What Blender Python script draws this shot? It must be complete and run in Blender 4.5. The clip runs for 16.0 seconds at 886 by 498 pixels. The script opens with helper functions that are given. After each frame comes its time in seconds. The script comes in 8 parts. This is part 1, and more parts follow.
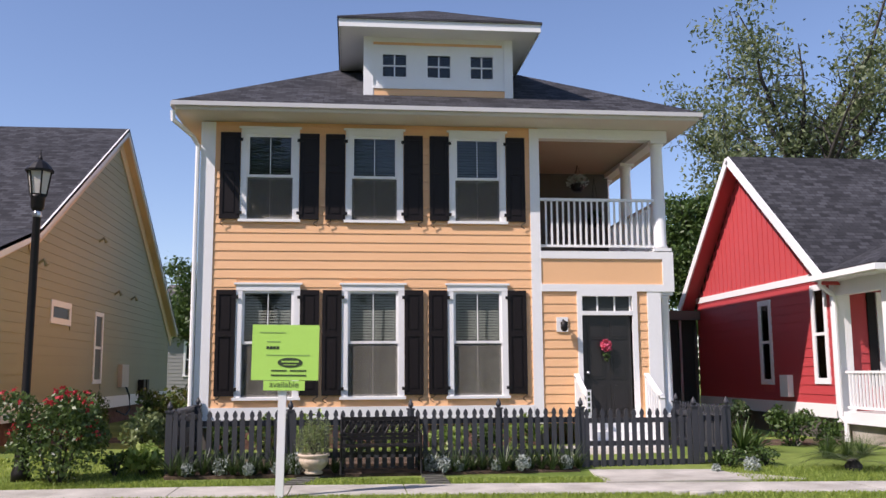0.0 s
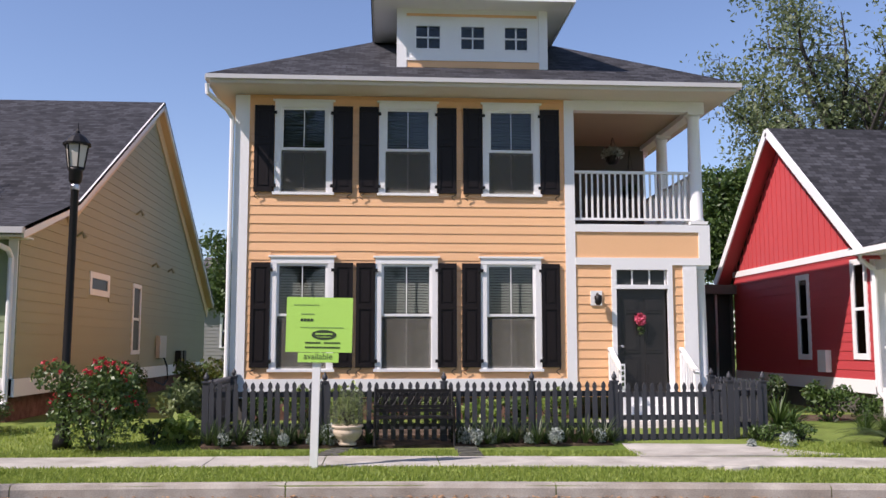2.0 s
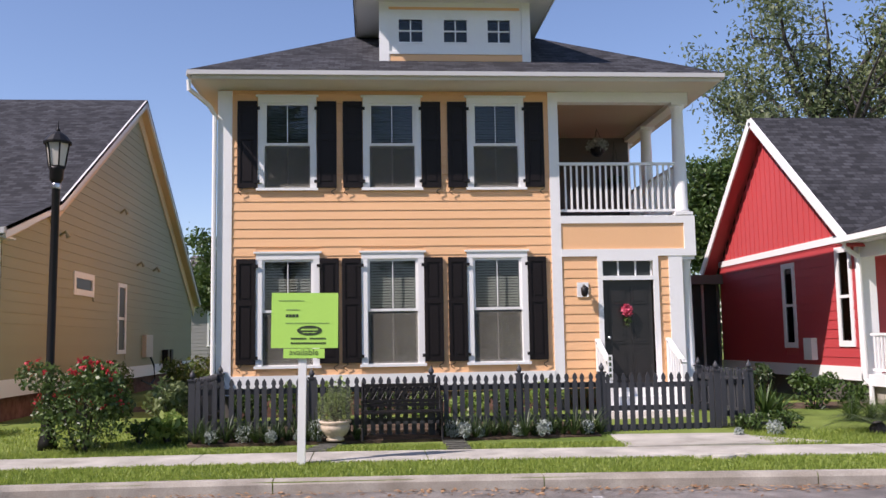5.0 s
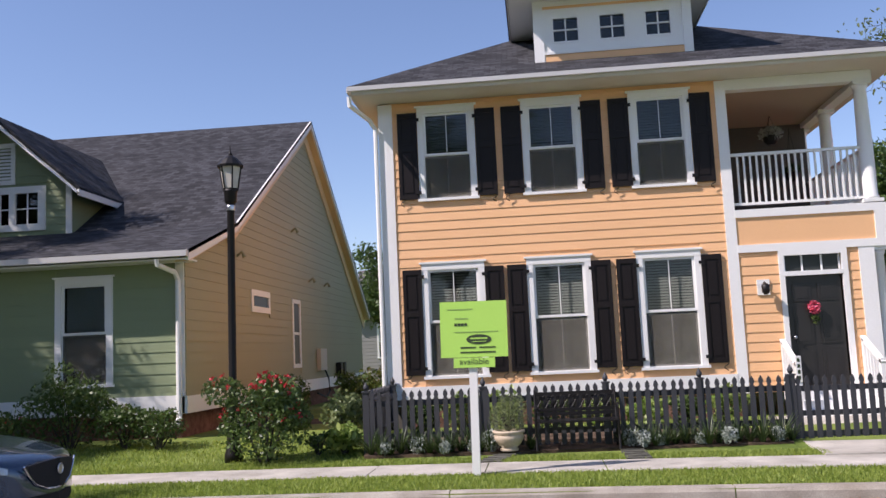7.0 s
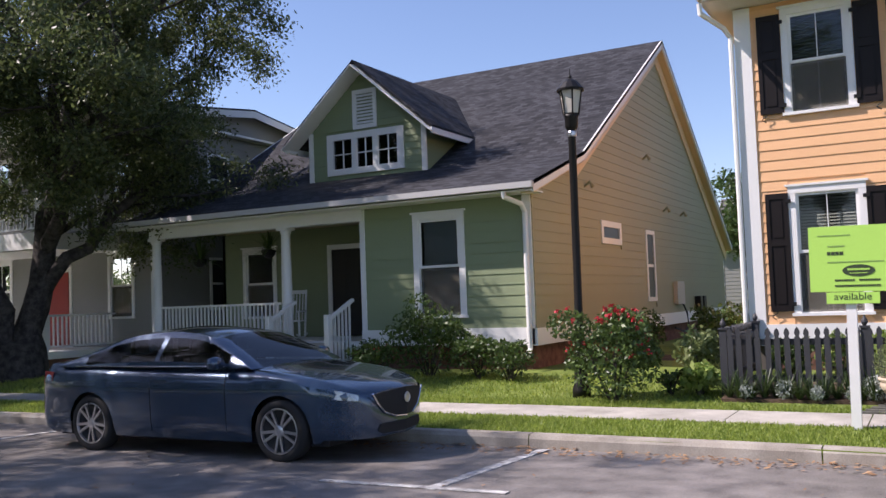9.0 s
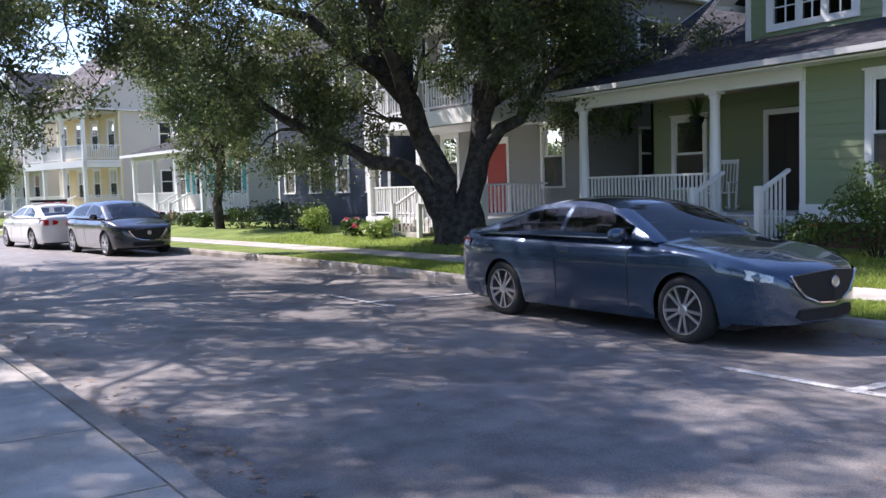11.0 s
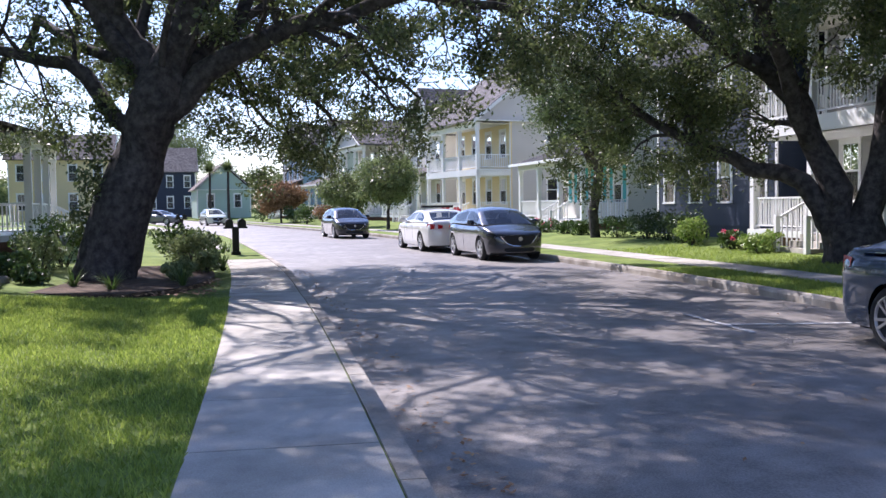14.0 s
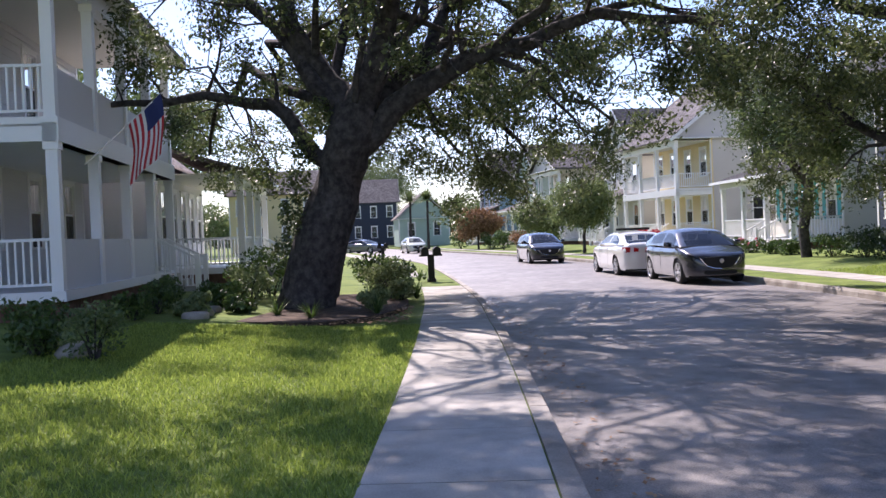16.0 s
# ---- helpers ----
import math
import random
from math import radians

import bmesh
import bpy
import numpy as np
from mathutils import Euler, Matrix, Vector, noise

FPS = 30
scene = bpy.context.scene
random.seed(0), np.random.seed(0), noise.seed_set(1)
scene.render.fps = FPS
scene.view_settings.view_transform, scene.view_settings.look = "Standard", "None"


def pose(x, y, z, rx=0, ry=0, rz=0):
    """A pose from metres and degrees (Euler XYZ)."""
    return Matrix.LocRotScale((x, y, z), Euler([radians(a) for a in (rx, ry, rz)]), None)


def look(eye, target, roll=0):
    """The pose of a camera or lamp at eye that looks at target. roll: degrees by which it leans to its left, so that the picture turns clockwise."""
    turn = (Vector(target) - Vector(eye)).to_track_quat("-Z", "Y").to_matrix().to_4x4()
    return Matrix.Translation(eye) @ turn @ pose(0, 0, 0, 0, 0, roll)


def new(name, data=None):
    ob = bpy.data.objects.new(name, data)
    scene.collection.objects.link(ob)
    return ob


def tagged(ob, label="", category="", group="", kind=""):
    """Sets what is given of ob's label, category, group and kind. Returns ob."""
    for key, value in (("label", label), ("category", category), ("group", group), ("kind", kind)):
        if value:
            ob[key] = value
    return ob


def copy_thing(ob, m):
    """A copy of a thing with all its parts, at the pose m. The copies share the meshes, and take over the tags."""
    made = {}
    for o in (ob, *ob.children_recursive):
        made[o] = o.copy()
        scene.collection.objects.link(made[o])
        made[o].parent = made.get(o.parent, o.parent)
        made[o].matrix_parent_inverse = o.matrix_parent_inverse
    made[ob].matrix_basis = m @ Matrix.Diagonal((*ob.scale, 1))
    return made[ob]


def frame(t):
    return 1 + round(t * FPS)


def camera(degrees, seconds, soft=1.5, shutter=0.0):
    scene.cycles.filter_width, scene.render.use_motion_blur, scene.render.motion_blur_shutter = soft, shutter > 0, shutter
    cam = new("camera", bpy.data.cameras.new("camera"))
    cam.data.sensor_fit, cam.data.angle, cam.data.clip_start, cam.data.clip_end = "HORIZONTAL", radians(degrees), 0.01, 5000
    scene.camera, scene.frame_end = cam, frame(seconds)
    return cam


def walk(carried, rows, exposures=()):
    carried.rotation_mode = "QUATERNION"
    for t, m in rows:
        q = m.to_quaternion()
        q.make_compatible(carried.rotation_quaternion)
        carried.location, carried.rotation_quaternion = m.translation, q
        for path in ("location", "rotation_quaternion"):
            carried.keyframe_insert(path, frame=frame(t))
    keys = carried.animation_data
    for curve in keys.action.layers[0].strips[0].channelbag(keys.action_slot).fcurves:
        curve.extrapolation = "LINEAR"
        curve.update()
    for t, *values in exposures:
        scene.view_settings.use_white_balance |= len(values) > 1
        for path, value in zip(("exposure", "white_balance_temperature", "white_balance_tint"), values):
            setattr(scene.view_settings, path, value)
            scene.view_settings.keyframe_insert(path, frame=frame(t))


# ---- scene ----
cam = camera(52.3, 16.0)
PATH = [
    (0.0, pose(-0.809, -3.107, 1.706, 97.77, 0.35, -5.84)),
    (0.5, pose(-0.801, -3.106, 1.711, 96.85, 0.17, -5.90)),
    (1.0, pose(-0.810, -3.082, 1.713, 96.14, 0.07, -5.67)),
    (1.5, pose(-0.795, -3.079, 1.712, 96.02, 0.18, -4.60)),
    (2.0, pose(-0.801, -3.071, 1.709, 96.07, 0.00, -3.73)),
    (2.5, pose(-0.813, -3.084, 1.706, 96.27, 0.13, -3.52)),
    (3.0, pose(-0.807, -3.072, 1.707, 96.28, 0.60, -4.12)),
    (5.5, pose(-0.718, -3.015, 1.683, 95.27, 0.96, -4.39)),
    (6.0, pose(-0.672, -2.982, 1.675, 94.20, 0.10, -0.15)),
    (6.5, pose(-0.721, -2.916, 1.662, 94.78, 0.62, 3.41)),
    (7.0, pose(-0.824, -2.760, 1.686, 96.57, 2.57, 6.04)),
    (7.5, pose(-0.858, -2.591, 1.661, 95.60, 3.06, 12.11)),
    (8.0, pose(-0.820, -2.350, 1.670, 94.81, 1.22, 19.46)),
    (8.5, pose(-0.817, -2.123, 1.657, 93.54, 0.61, 23.75)),
    (9.0, pose(-0.850, -1.876, 1.676, 93.27, 2.08, 28.69)),
    (9.5, pose(-0.795, -1.588, 1.667, 91.48, 2.05, 36.43)),
    (10.0, pose(-0.805, -1.398, 1.643, 88.51, 1.45, 43.58)),
    (10.2, pose(-0.854, -1.341, 1.634, 87.71, 1.68, 46.32)),
    (12.3, pose(-1.233, -0.671, 1.631, 85.34, 1.08, 69.06)),
    (12.5, pose(-1.291, -0.644, 1.639, 85.36, 1.46, 70.72)),
    (13.0, pose(-1.403, -0.545, 1.628, 86.29, 2.36, 75.67)),
    (13.5, pose(-1.516, -0.382, 1.610, 87.22, 1.11, 79.34)),
    (14.0, pose(-1.561, -0.272, 1.602, 87.17, 0.83, 80.76)),
    (14.5, pose(-1.655, -0.236, 1.594, 87.40, 2.04, 81.43)),
    (15.0, pose(-1.711, -0.198, 1.594, 88.36, 3.52, 84.00)),
    (15.5, pose(-1.721, -0.128, 1.611, 89.26, 3.42, 87.94)),
    (16.0, pose(-1.737, -0.083, 1.612, 89.09, 2.44, 93.30)),
]
EXPOSURES = [(0.0, 0.36, 6300, 25), (6.5, 0.38, 6300, 25), (9.0, 0.54, 6300, 26), (10.2, 0.86, 6200, 25), (12.5, 1.16, 5800, 24), (14.0, 0.95, 5850, 26), (16.0, 0.86, 6150, 29)]
walk(cam, PATH, EXPOSURES)

# ---- light ----
SUN = Vector((0.85, 0.44, -1.0)).normalized()
world = bpy.data.worlds.new("sky")
scene.world = world
world.use_nodes = True
wn = world.node_tree.nodes
sky = wn.new("ShaderNodeTexSky")
sky.sky_type, sky.sun_disc = "NISHITA", False
sky.sun_elevation = math.asin(-SUN.z)
sky.sun_rotation = math.atan2(-SUN.x, -SUN.y)
sky.air_density, sky.dust_density, sky.ozone_density = 1.0, 0.4, 2.5
wn["Background"].inputs["Strength"].default_value = 0.118
world.node_tree.links.new(sky.outputs[0], wn["Background"].inputs["Color"])
sun = new("sun", bpy.data.lights.new("sun", "SUN"))
sun.data.energy, sun.data.angle, sun.data.color = 4.9, radians(0.53), (1.0, 0.93, 0.82)
sun.matrix_world = look((0, 0, 30), Vector((0, 0, 30)) + SUN)


# ---- materials ----
def mat(name, col, rough=0.6, var=0.12, scale=6.0, bump=0.1, bscale=60.0, metal=0.0, spec=0.5, rand=0.0, coat=0.0):
    m = bpy.data.materials.new(name)
    m.use_nodes = True
    nt = m.node_tree
    p = nt.nodes["Principled BSDF"]
    p.inputs["Roughness"].default_value, p.inputs["Metallic"].default_value = rough, metal
    p.inputs["Specular IOR Level"].default_value = spec
    p.inputs["Coat Weight"].default_value = coat
    co = nt.nodes.new("ShaderNodeTexCoord")
    n1 = nt.nodes.new("ShaderNodeTexNoise")
    n1.inputs["Scale"].default_value, n1.inputs["Detail"].default_value = scale * 0.15, 6
    n2 = nt.nodes.new("ShaderNodeTexNoise")
    n2.inputs["Scale"].default_value, n2.inputs["Detail"].default_value = bscale, 4
    nt.links.new(co.outputs["Object"], n1.inputs["Vector"])
    nt.links.new(co.outputs["Object"], n2.inputs["Vector"])
    add = nt.nodes.new("ShaderNodeMath")
    add.operation = "ADD"
    nt.links.new(n1.outputs[0], add.inputs[0])
    nt.links.new(n2.outputs[0], add.inputs[1])
    last = add.outputs[0]
    lo, hi = 1 - var, 1 + var
    if rand:
        oi = nt.nodes.new("ShaderNodeObjectInfo")
        r = nt.nodes.new("ShaderNodeMath")
        r.operation = "MULTIPLY_ADD"
        r.inputs[1].default_value = rand
        nt.links.new(oi.outputs["Random"], r.inputs[0])
        nt.links.new(last, r.inputs[2])
        last = r.outputs[0]
    mr = nt.nodes.new("ShaderNodeMapRange")
    mr.inputs["From Min"].default_value, mr.inputs["From Max"].default_value = 0.6, 1.4 + rand
    mr.inputs["To Min"].default_value, mr.inputs["To Max"].default_value = lo, hi
    nt.links.new(last, mr.inputs["Value"])
    mul = nt.nodes.new("ShaderNodeMix")
    mul.data_type, mul.blend_type = "RGBA", "MULTIPLY"
    mul.inputs["Factor"].default_value = 1.0
    mul.inputs["A"].default_value = (*col, 1)
    nt.links.new(mr.outputs[0], mul.inputs["B"])
    nt.links.new(mul.outputs["Result"], p.inputs["Base Color"])
    if bump:
        b = nt.nodes.new("ShaderNodeBump")
        b.inputs["Strength"].default_value, b.inputs["Distance"].default_value = bump, 0.01
        nt.links.new(n2.outputs[0], b.inputs["Height"])
        nt.links.new(b.outputs[0], p.inputs["Normal"])
    return m


def shingle_mat(name, col):
    m = mat(name, col, 0.9, 0.3, 5, 0.25, 120, spec=0.2)
    nt = m.node_tree
    p = nt.nodes["Principled BSDF"]
    uv = nt.nodes.new("ShaderNodeUVMap")
    br = nt.nodes.new("ShaderNodeTexBrick")
    br.inputs["Scale"].default_value = 1.0
    br.inputs["Brick Width"].default_value, br.inputs["Row Height"].default_value = 0.21, 0.135
    br.inputs["Mortar Size"].default_value, br.inputs["Mortar Smooth"].default_value = 0.010, 0.4
    br.inputs["Color1"].default_value, br.inputs["Color2"].default_value = (0.5, 0.5, 0.5, 1), (1.5, 1.5, 1.5, 1)
    br.inputs["Mortar"].default_value = (0.5, 0.5, 0.5, 1)
    nt.links.new(uv.outputs[0], br.inputs["Vector"])
    mul = nt.nodes.new("ShaderNodeMix")
    mul.data_type, mul.blend_type = "RGBA", "MULTIPLY"
    mul.inputs["Factor"].default_value = 1.0
    nt.links.new(p.inputs["Base Color"].links[0].from_socket, mul.inputs["A"])
    nt.links.new(br.outputs["Color"], mul.inputs["B"])
    nt.links.new(mul.outputs["Result"], p.inputs["Base Color"])
    b = nt.nodes.new("ShaderNodeBump")
    b.inputs["Strength"].default_value, b.inputs["Distance"].default_value = 0.6, 0.02
    nt.links.new(br.outputs["Fac"], b.inputs["Height"])
    b.invert = True
    nt.links.new(p.inputs["Normal"].links[0].from_socket, b.inputs["Normal"])
    nt.links.new(b.outputs[0], p.inputs["Normal"])
    return m


def two_tone(name, a, b, scale, rough=0.9, bump=0.3, bscale=90, sharp=0.15, detail=8):
    """Ground-like surface that goes from colour a to colour b in patches, with fine grain."""
    m = mat(name, (1, 1, 1), rough, 0.35, 20, bump, bscale, spec=0.25)
    nt = m.node_tree
    mul = [n for n in nt.nodes if n.type == "MIX"][0]
    n = nt.nodes.new("ShaderNodeTexNoise")
    n.inputs["Scale"].default_value, n.inputs["Detail"].default_value = scale, detail
    co = [k for k in nt.nodes if k.type == "TEX_COORD"][0]
    nt.links.new(co.outputs["Object"], n.inputs["Vector"])
    r = nt.nodes.new("ShaderNodeValToRGB")
    r.color_ramp.elements[0].position, r.color_ramp.elements[1].position = 0.5 - sharp, 0.5 + sharp
    r.color_ramp.elements[0].color, r.color_ramp.elements[1].color = (*a, 1), (*b, 1)
    nt.links.new(n.outputs[0], r.inputs[0])
    nt.links.new(r.outputs[0], mul.inputs["A"])
    return m


def leaf_mat(name, a, b, rough=0.5, trans=0.35):
    m = bpy.data.materials.new(name)
    m.use_nodes = True
    nt = m.node_tree
    p = nt.nodes["Principled BSDF"]
    p.inputs["Roughness"].default_value = rough
    g = nt.nodes.new("ShaderNodeNewGeometry")
    r = nt.nodes.new("ShaderNodeValToRGB")
    r.color_ramp.elements[0].color, r.color_ramp.elements[1].color = (*a, 1), (*b, 1)
    nt.links.new(g.outputs["Random Per Island"], r.inputs[0])
    nt.links.new(r.outputs[0], p.inputs["Base Color"])
    t = nt.nodes.new("ShaderNodeBsdfTranslucent")
    nt.links.new(r.outputs[0], t.inputs["Color"])
    mx = nt.nodes.new("ShaderNodeMixShader")
    mx.inputs[0].default_value = trans
    nt.links.new(p.outputs[0], mx.inputs[1])
    nt.links.new(t.outputs[0], mx.inputs[2])
    nt.links.new(mx.outputs[0], nt.nodes["Material Output"].inputs["Surface"])
    return m


def glass_mat(name, tint=(0.8, 0.86, 0.86), rough=0.0):
    m = bpy.data.materials.new(name)
    m.use_nodes = True
    nt = m.node_tree
    tr = nt.nodes.new("ShaderNodeBsdfTransparent")
    tr.inputs[0].default_value = (*tint, 1)
    gl = nt.nodes.new("ShaderNodeBsdfGlossy")
    gl.inputs["Roughness"].default_value = rough
    fr = nt.nodes.new("ShaderNodeFresnel")
    fr.inputs[0].default_value = 1.5
    mx = nt.nodes.new("ShaderNodeMixShader")
    nt.links.new(fr.outputs[0], mx.inputs[0])
    nt.links.new(tr.outputs[0], mx.inputs[1])
    nt.links.new(gl.outputs[0], mx.inputs[2])
    nt.links.new(mx.outputs[0], nt.nodes["Material Output"].inputs["Surface"])
    return m


def screen_mat(name, col, cover):
    """Woven insect screen: partly open, partly dull grey wire."""
    m = mat(name, col, 0.8, 0.1, 6, 0)
    nt = m.node_tree
    tr = nt.nodes.new("ShaderNodeBsdfTransparent")
    mx = nt.nodes.new("ShaderNodeMixShader")
    mx.inputs[0].default_value = cover
    nt.links.new(tr.outputs[0], mx.inputs[1])
    nt.links.new(nt.nodes["Principled BSDF"].outputs[0], mx.inputs[2])
    nt.links.new(mx.outputs[0], nt.nodes["Material Output"].inputs["Surface"])
    return m


SCREEN = screen_mat("insect_screen", (0.11, 0.105, 0.085), 0.55)
WHITE = mat("white_paint", (0.78, 0.78, 0.76), 0.45, 0.06, 3, 0.05)
PEACH = mat("peach_siding", (0.80, 0.465, 0.235), 0.6, 0.08, 3, 0.12, 50, rand=0.25)
PEACH_FLAT = mat("peach_panel", (0.80, 0.465, 0.235), 0.6, 0.06, 3, 0.06)
TAN = mat("tan_siding", (0.295, 0.285, 0.165), 0.6, 0.08, 3, 0.12, 50, rand=0.25)
GREEN = mat("green_siding", (0.225, 0.275, 0.155), 0.6, 0.08, 3, 0.12, 50, rand=0.25)
RED = mat("red_siding", (0.44, 0.052, 0.055), 0.55, 0.08, 3, 0.12, 50, rand=0.2)
RED_BOARD = mat("red_board", (0.50, 0.07, 0.072), 0.55, 0.08, 3, 0.1, 50)
SHUTTER = mat("black_shutter", (0.010, 0.007, 0.007), 0.5, 0.2, 5, 0.05, spec=0.25)
DOOR = mat("black_door", (0.02, 0.018, 0.017), 0.35, 0.2, 5, 0.05)
IRON = mat("black_iron", (0.008, 0.007, 0.007), 0.5, 0.2, 8, 0.1, spec=0.3)
FENCE = mat("charcoal_fence", (0.030, 0.032, 0.038), 0.6, 0.2, 6, 0.15, 40, rand=0.3)
SHINGLE = shingle_mat("asphalt_shingle", (0.042, 0.043, 0.048))
SHINGLE_GREY = shingle_mat("grey_shingle", (0.12, 0.11, 0.11))
GLASS = glass_mat("window_glass", (0.60, 0.64, 0.64))
DARKGLASS = glass_mat("tinted_glass", (0.25, 0.28, 0.3))
BLIND = mat("blind_slat", (0.56, 0.54, 0.48), 0.6, 0.05, 3, 0)
# dark base colour carries the dimness of unlit rooms
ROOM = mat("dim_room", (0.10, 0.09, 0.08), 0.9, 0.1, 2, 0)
CONCRETE = two_tone("sidewalk_concrete", (0.35, 0.33, 0.285), (0.46, 0.435, 0.385), 1.2, 0.9, 0.25, 140)
KERB = two_tone("kerb_concrete", (0.26, 0.23, 0.19), (0.40, 0.37, 0.32), 1.6, 0.9, 0.35, 90)
ASPHALT = two_tone("asphalt", (0.155, 0.142, 0.130), (0.215, 0.197, 0.180), 0.5, 0.88, 0.6, 75)
for n_, v_ in (("Roughness", 0.56), ("Specular IOR Level", 0.5)):
    ASPHALT.node_tree.nodes["Principled BSDF"].inputs[n_].default_value = v_
grit = [n for n in ASPHALT.node_tree.nodes if n.type == "MAP_RANGE"][0]
grit.inputs["To Min"].default_value, grit.inputs["To Max"].default_value = 0.35, 1.65
STRIPE = two_tone("worn_white_line", (0.24, 0.235, 0.23), (0.62, 0.62, 0.60), 9, 0.8, 0.3, 120)
GRASS = two_tone("lawn", (0.10, 0.15, 0.025), (0.18, 0.23, 0.05), 0.7, 0.95, 0.6, 60)
DARKSTONE = two_tone("dark_stone", (0.05, 0.05, 0.04), (0.12, 0.12, 0.10), 9, 0.9, 0.4, 60)
SOIL = two_tone("mulch", (0.05, 0.035, 0.024), (0.12, 0.08, 0.055), 5, 0.95, 0.6, 40)
BLADES = leaf_mat("grass_blade", (0.15, 0.23, 0.03), (0.40, 0.48, 0.10), 0.55, 0.5)
BARK = two_tone("oak_bark", (0.030, 0.027, 0.026), (0.085, 0.075, 0.070), 7, 0.95, 1.0, 22)
OAKLEAF = leaf_mat("oak_leaf", (0.04, 0.065, 0.02), (0.15, 0.18, 0.065), 0.42, 0.45)
BUSHLEAF = leaf_mat("bush_leaf", (0.03, 0.065, 0.014), (0.10, 0.16, 0.035), 0.45, 0.3)
LIMELEAF = leaf_mat("hosta_leaf", (0.12, 0.22, 0.03), (0.36, 0.44, 0.12), 0.45, 0.35)
SILVERLEAF = leaf_mat("silver_leaf", (0.22, 0.26, 0.23), (0.46, 0.50, 0.46), 0.7, 0.2)
DARKLEAF = leaf_mat("lily_leaf", (0.02, 0.045, 0.012), (0.08, 0.12, 0.04), 0.45, 0.3)
REDPETAL = leaf_mat("red_petal", (0.36, 0.01, 0.02), (0.62, 0.05, 0.07), 0.5, 0.3)
PINKPETAL = leaf_mat("pink_petal", (0.6, 0.06, 0.12), (0.85, 0.2, 0.3), 0.5, 0.3)
PALELEAF = leaf_mat("pale_green_leaf", (0.10, 0.15, 0.05), (0.27, 0.32, 0.13), 0.5, 0.35)
DARKPANE = mat("dark_pane", (0.035, 0.04, 0.038), 0.3, 0.2, 8, 0.0, spec=0.25)
DRYLEAF = leaf_mat("dry_leaf", (0.16, 0.08, 0.035), (0.45, 0.28, 0.15), 0.8, 0.1)
TERRACOTTA = mat("cream_urn", (0.55, 0.45, 0.34), 0.7, 0.25, 10, 0.2, 30)
LIME = mat("lime_sign", (0.42, 0.72, 0.12), 0.5, 0.03, 2, 0.0)
INK = mat("dark_ink", (0.03, 0.05, 0.02), 0.6, 0.05, 3, 0)
GREYINK = mat("green_grey_ink", (0.22, 0.36, 0.10), 0.6, 0.05, 3, 0)
METAL = mat("bright_metal", (0.6, 0.6, 0.62), 0.3, 0.1, 8, 0.05, metal=1.0)
TYRE = mat("tyre_rubber", (0.018, 0.018, 0.018), 0.85, 0.2, 10, 0.2)
FROSTED = mat("frosted_lamp_glass", (0.55, 0.52, 0.46), 0.3, 0.05, 4, 0)
BRICK = two_tone("foundation_brick", (0.12, 0.06, 0.045), (0.2, 0.11, 0.08), 8, 0.9, 0.5, 30)
# beige tint puts the warm light bounced under the eave into the colour
SOFFIT = mat("bounce_tinted_soffit", (0.60, 0.56, 0.48), 0.6, 0.06, 3, 0.05)
CEDAR = mat("porch_ceiling_board", (0.42, 0.33, 0.22), 0.6, 0.1, 4, 0.1)


# ---- building helpers ----
NET = {}


def thing(name, label, category, m=None, group="", kind="", local=False):
    """An Empty at m that gathers the parts of one thing. local: its parts are given in its own space."""
    ob = new(name)
    m = m or Matrix()
    ob.matrix_world = m
    ob.empty_display_size = 0.2
    NET[ob] = Matrix() if local else m.inverted()
    return tagged(ob, label, category, group, kind)


def part(name, bm, material, parent, label="", smooth=False):
    me = bpy.data.meshes.new(name)
    net = NET.get(parent, None)
    if net is not None:
        bm.transform(net)
    bm.to_mesh(me)
    bm.free()
    me.materials.append(material)
    if smooth:
        me.polygons.foreach_set("use_smooth", [True] * len(me.polygons))
    ob = new(name, me)
    if parent is not None:
        ob.parent = parent
        NET[ob] = net if net is not None else Matrix()
    return tagged(ob, label)


def single(name, bm, material, label, category, group="", kind="", smooth=False):
    ob = part(name, bm, material, None, label, smooth)
    return tagged(ob, label, category, group, kind)


def box(bm, x0, x1, y0, y1, z0, z1, m=None):
    v = [bm.verts.new((x, y, z) if m is None else m @ Vector((x, y, z))) for x in (x0, x1) for y in (y0, y1) for z in (z0, z1)]
    for f in ((0, 1, 3, 2), (4, 6, 7, 5), (0, 4, 5, 1), (2, 3, 7, 6), (0, 2, 6, 4), (1, 5, 7, 3)):
        bm.faces.new([v[i] for i in f])
    return bm


def nb():
    return bmesh.new()


def beam(bm, p, q, w, h, up=(0, 0, 1)):
    """A bar from p to q, w wide and h deep."""
    p, q = Vector(p), Vector(q)
    d = (q - p).normalized()
    s = d.cross(Vector(up))
    s = s.normalized() if s.length > 1e-5 else Vector((1, 0, 0))
    u = s.cross(d)
    ring = [(-w / 2, -h / 2), (w / 2, -h / 2), (w / 2, h / 2), (-w / 2, h / 2)]
    a = [bm.verts.new(p + s * x + u * y) for x, y in ring]
    b = [bm.verts.new(q + s * x + u * y) for x, y in ring]
    for i in range(4):
        bm.faces.new((a[i], a[(i + 1) % 4], b[(i + 1) % 4], b[i]))
    bm.faces.new(a[::-1])
    bm.faces.new(b)
    return bm


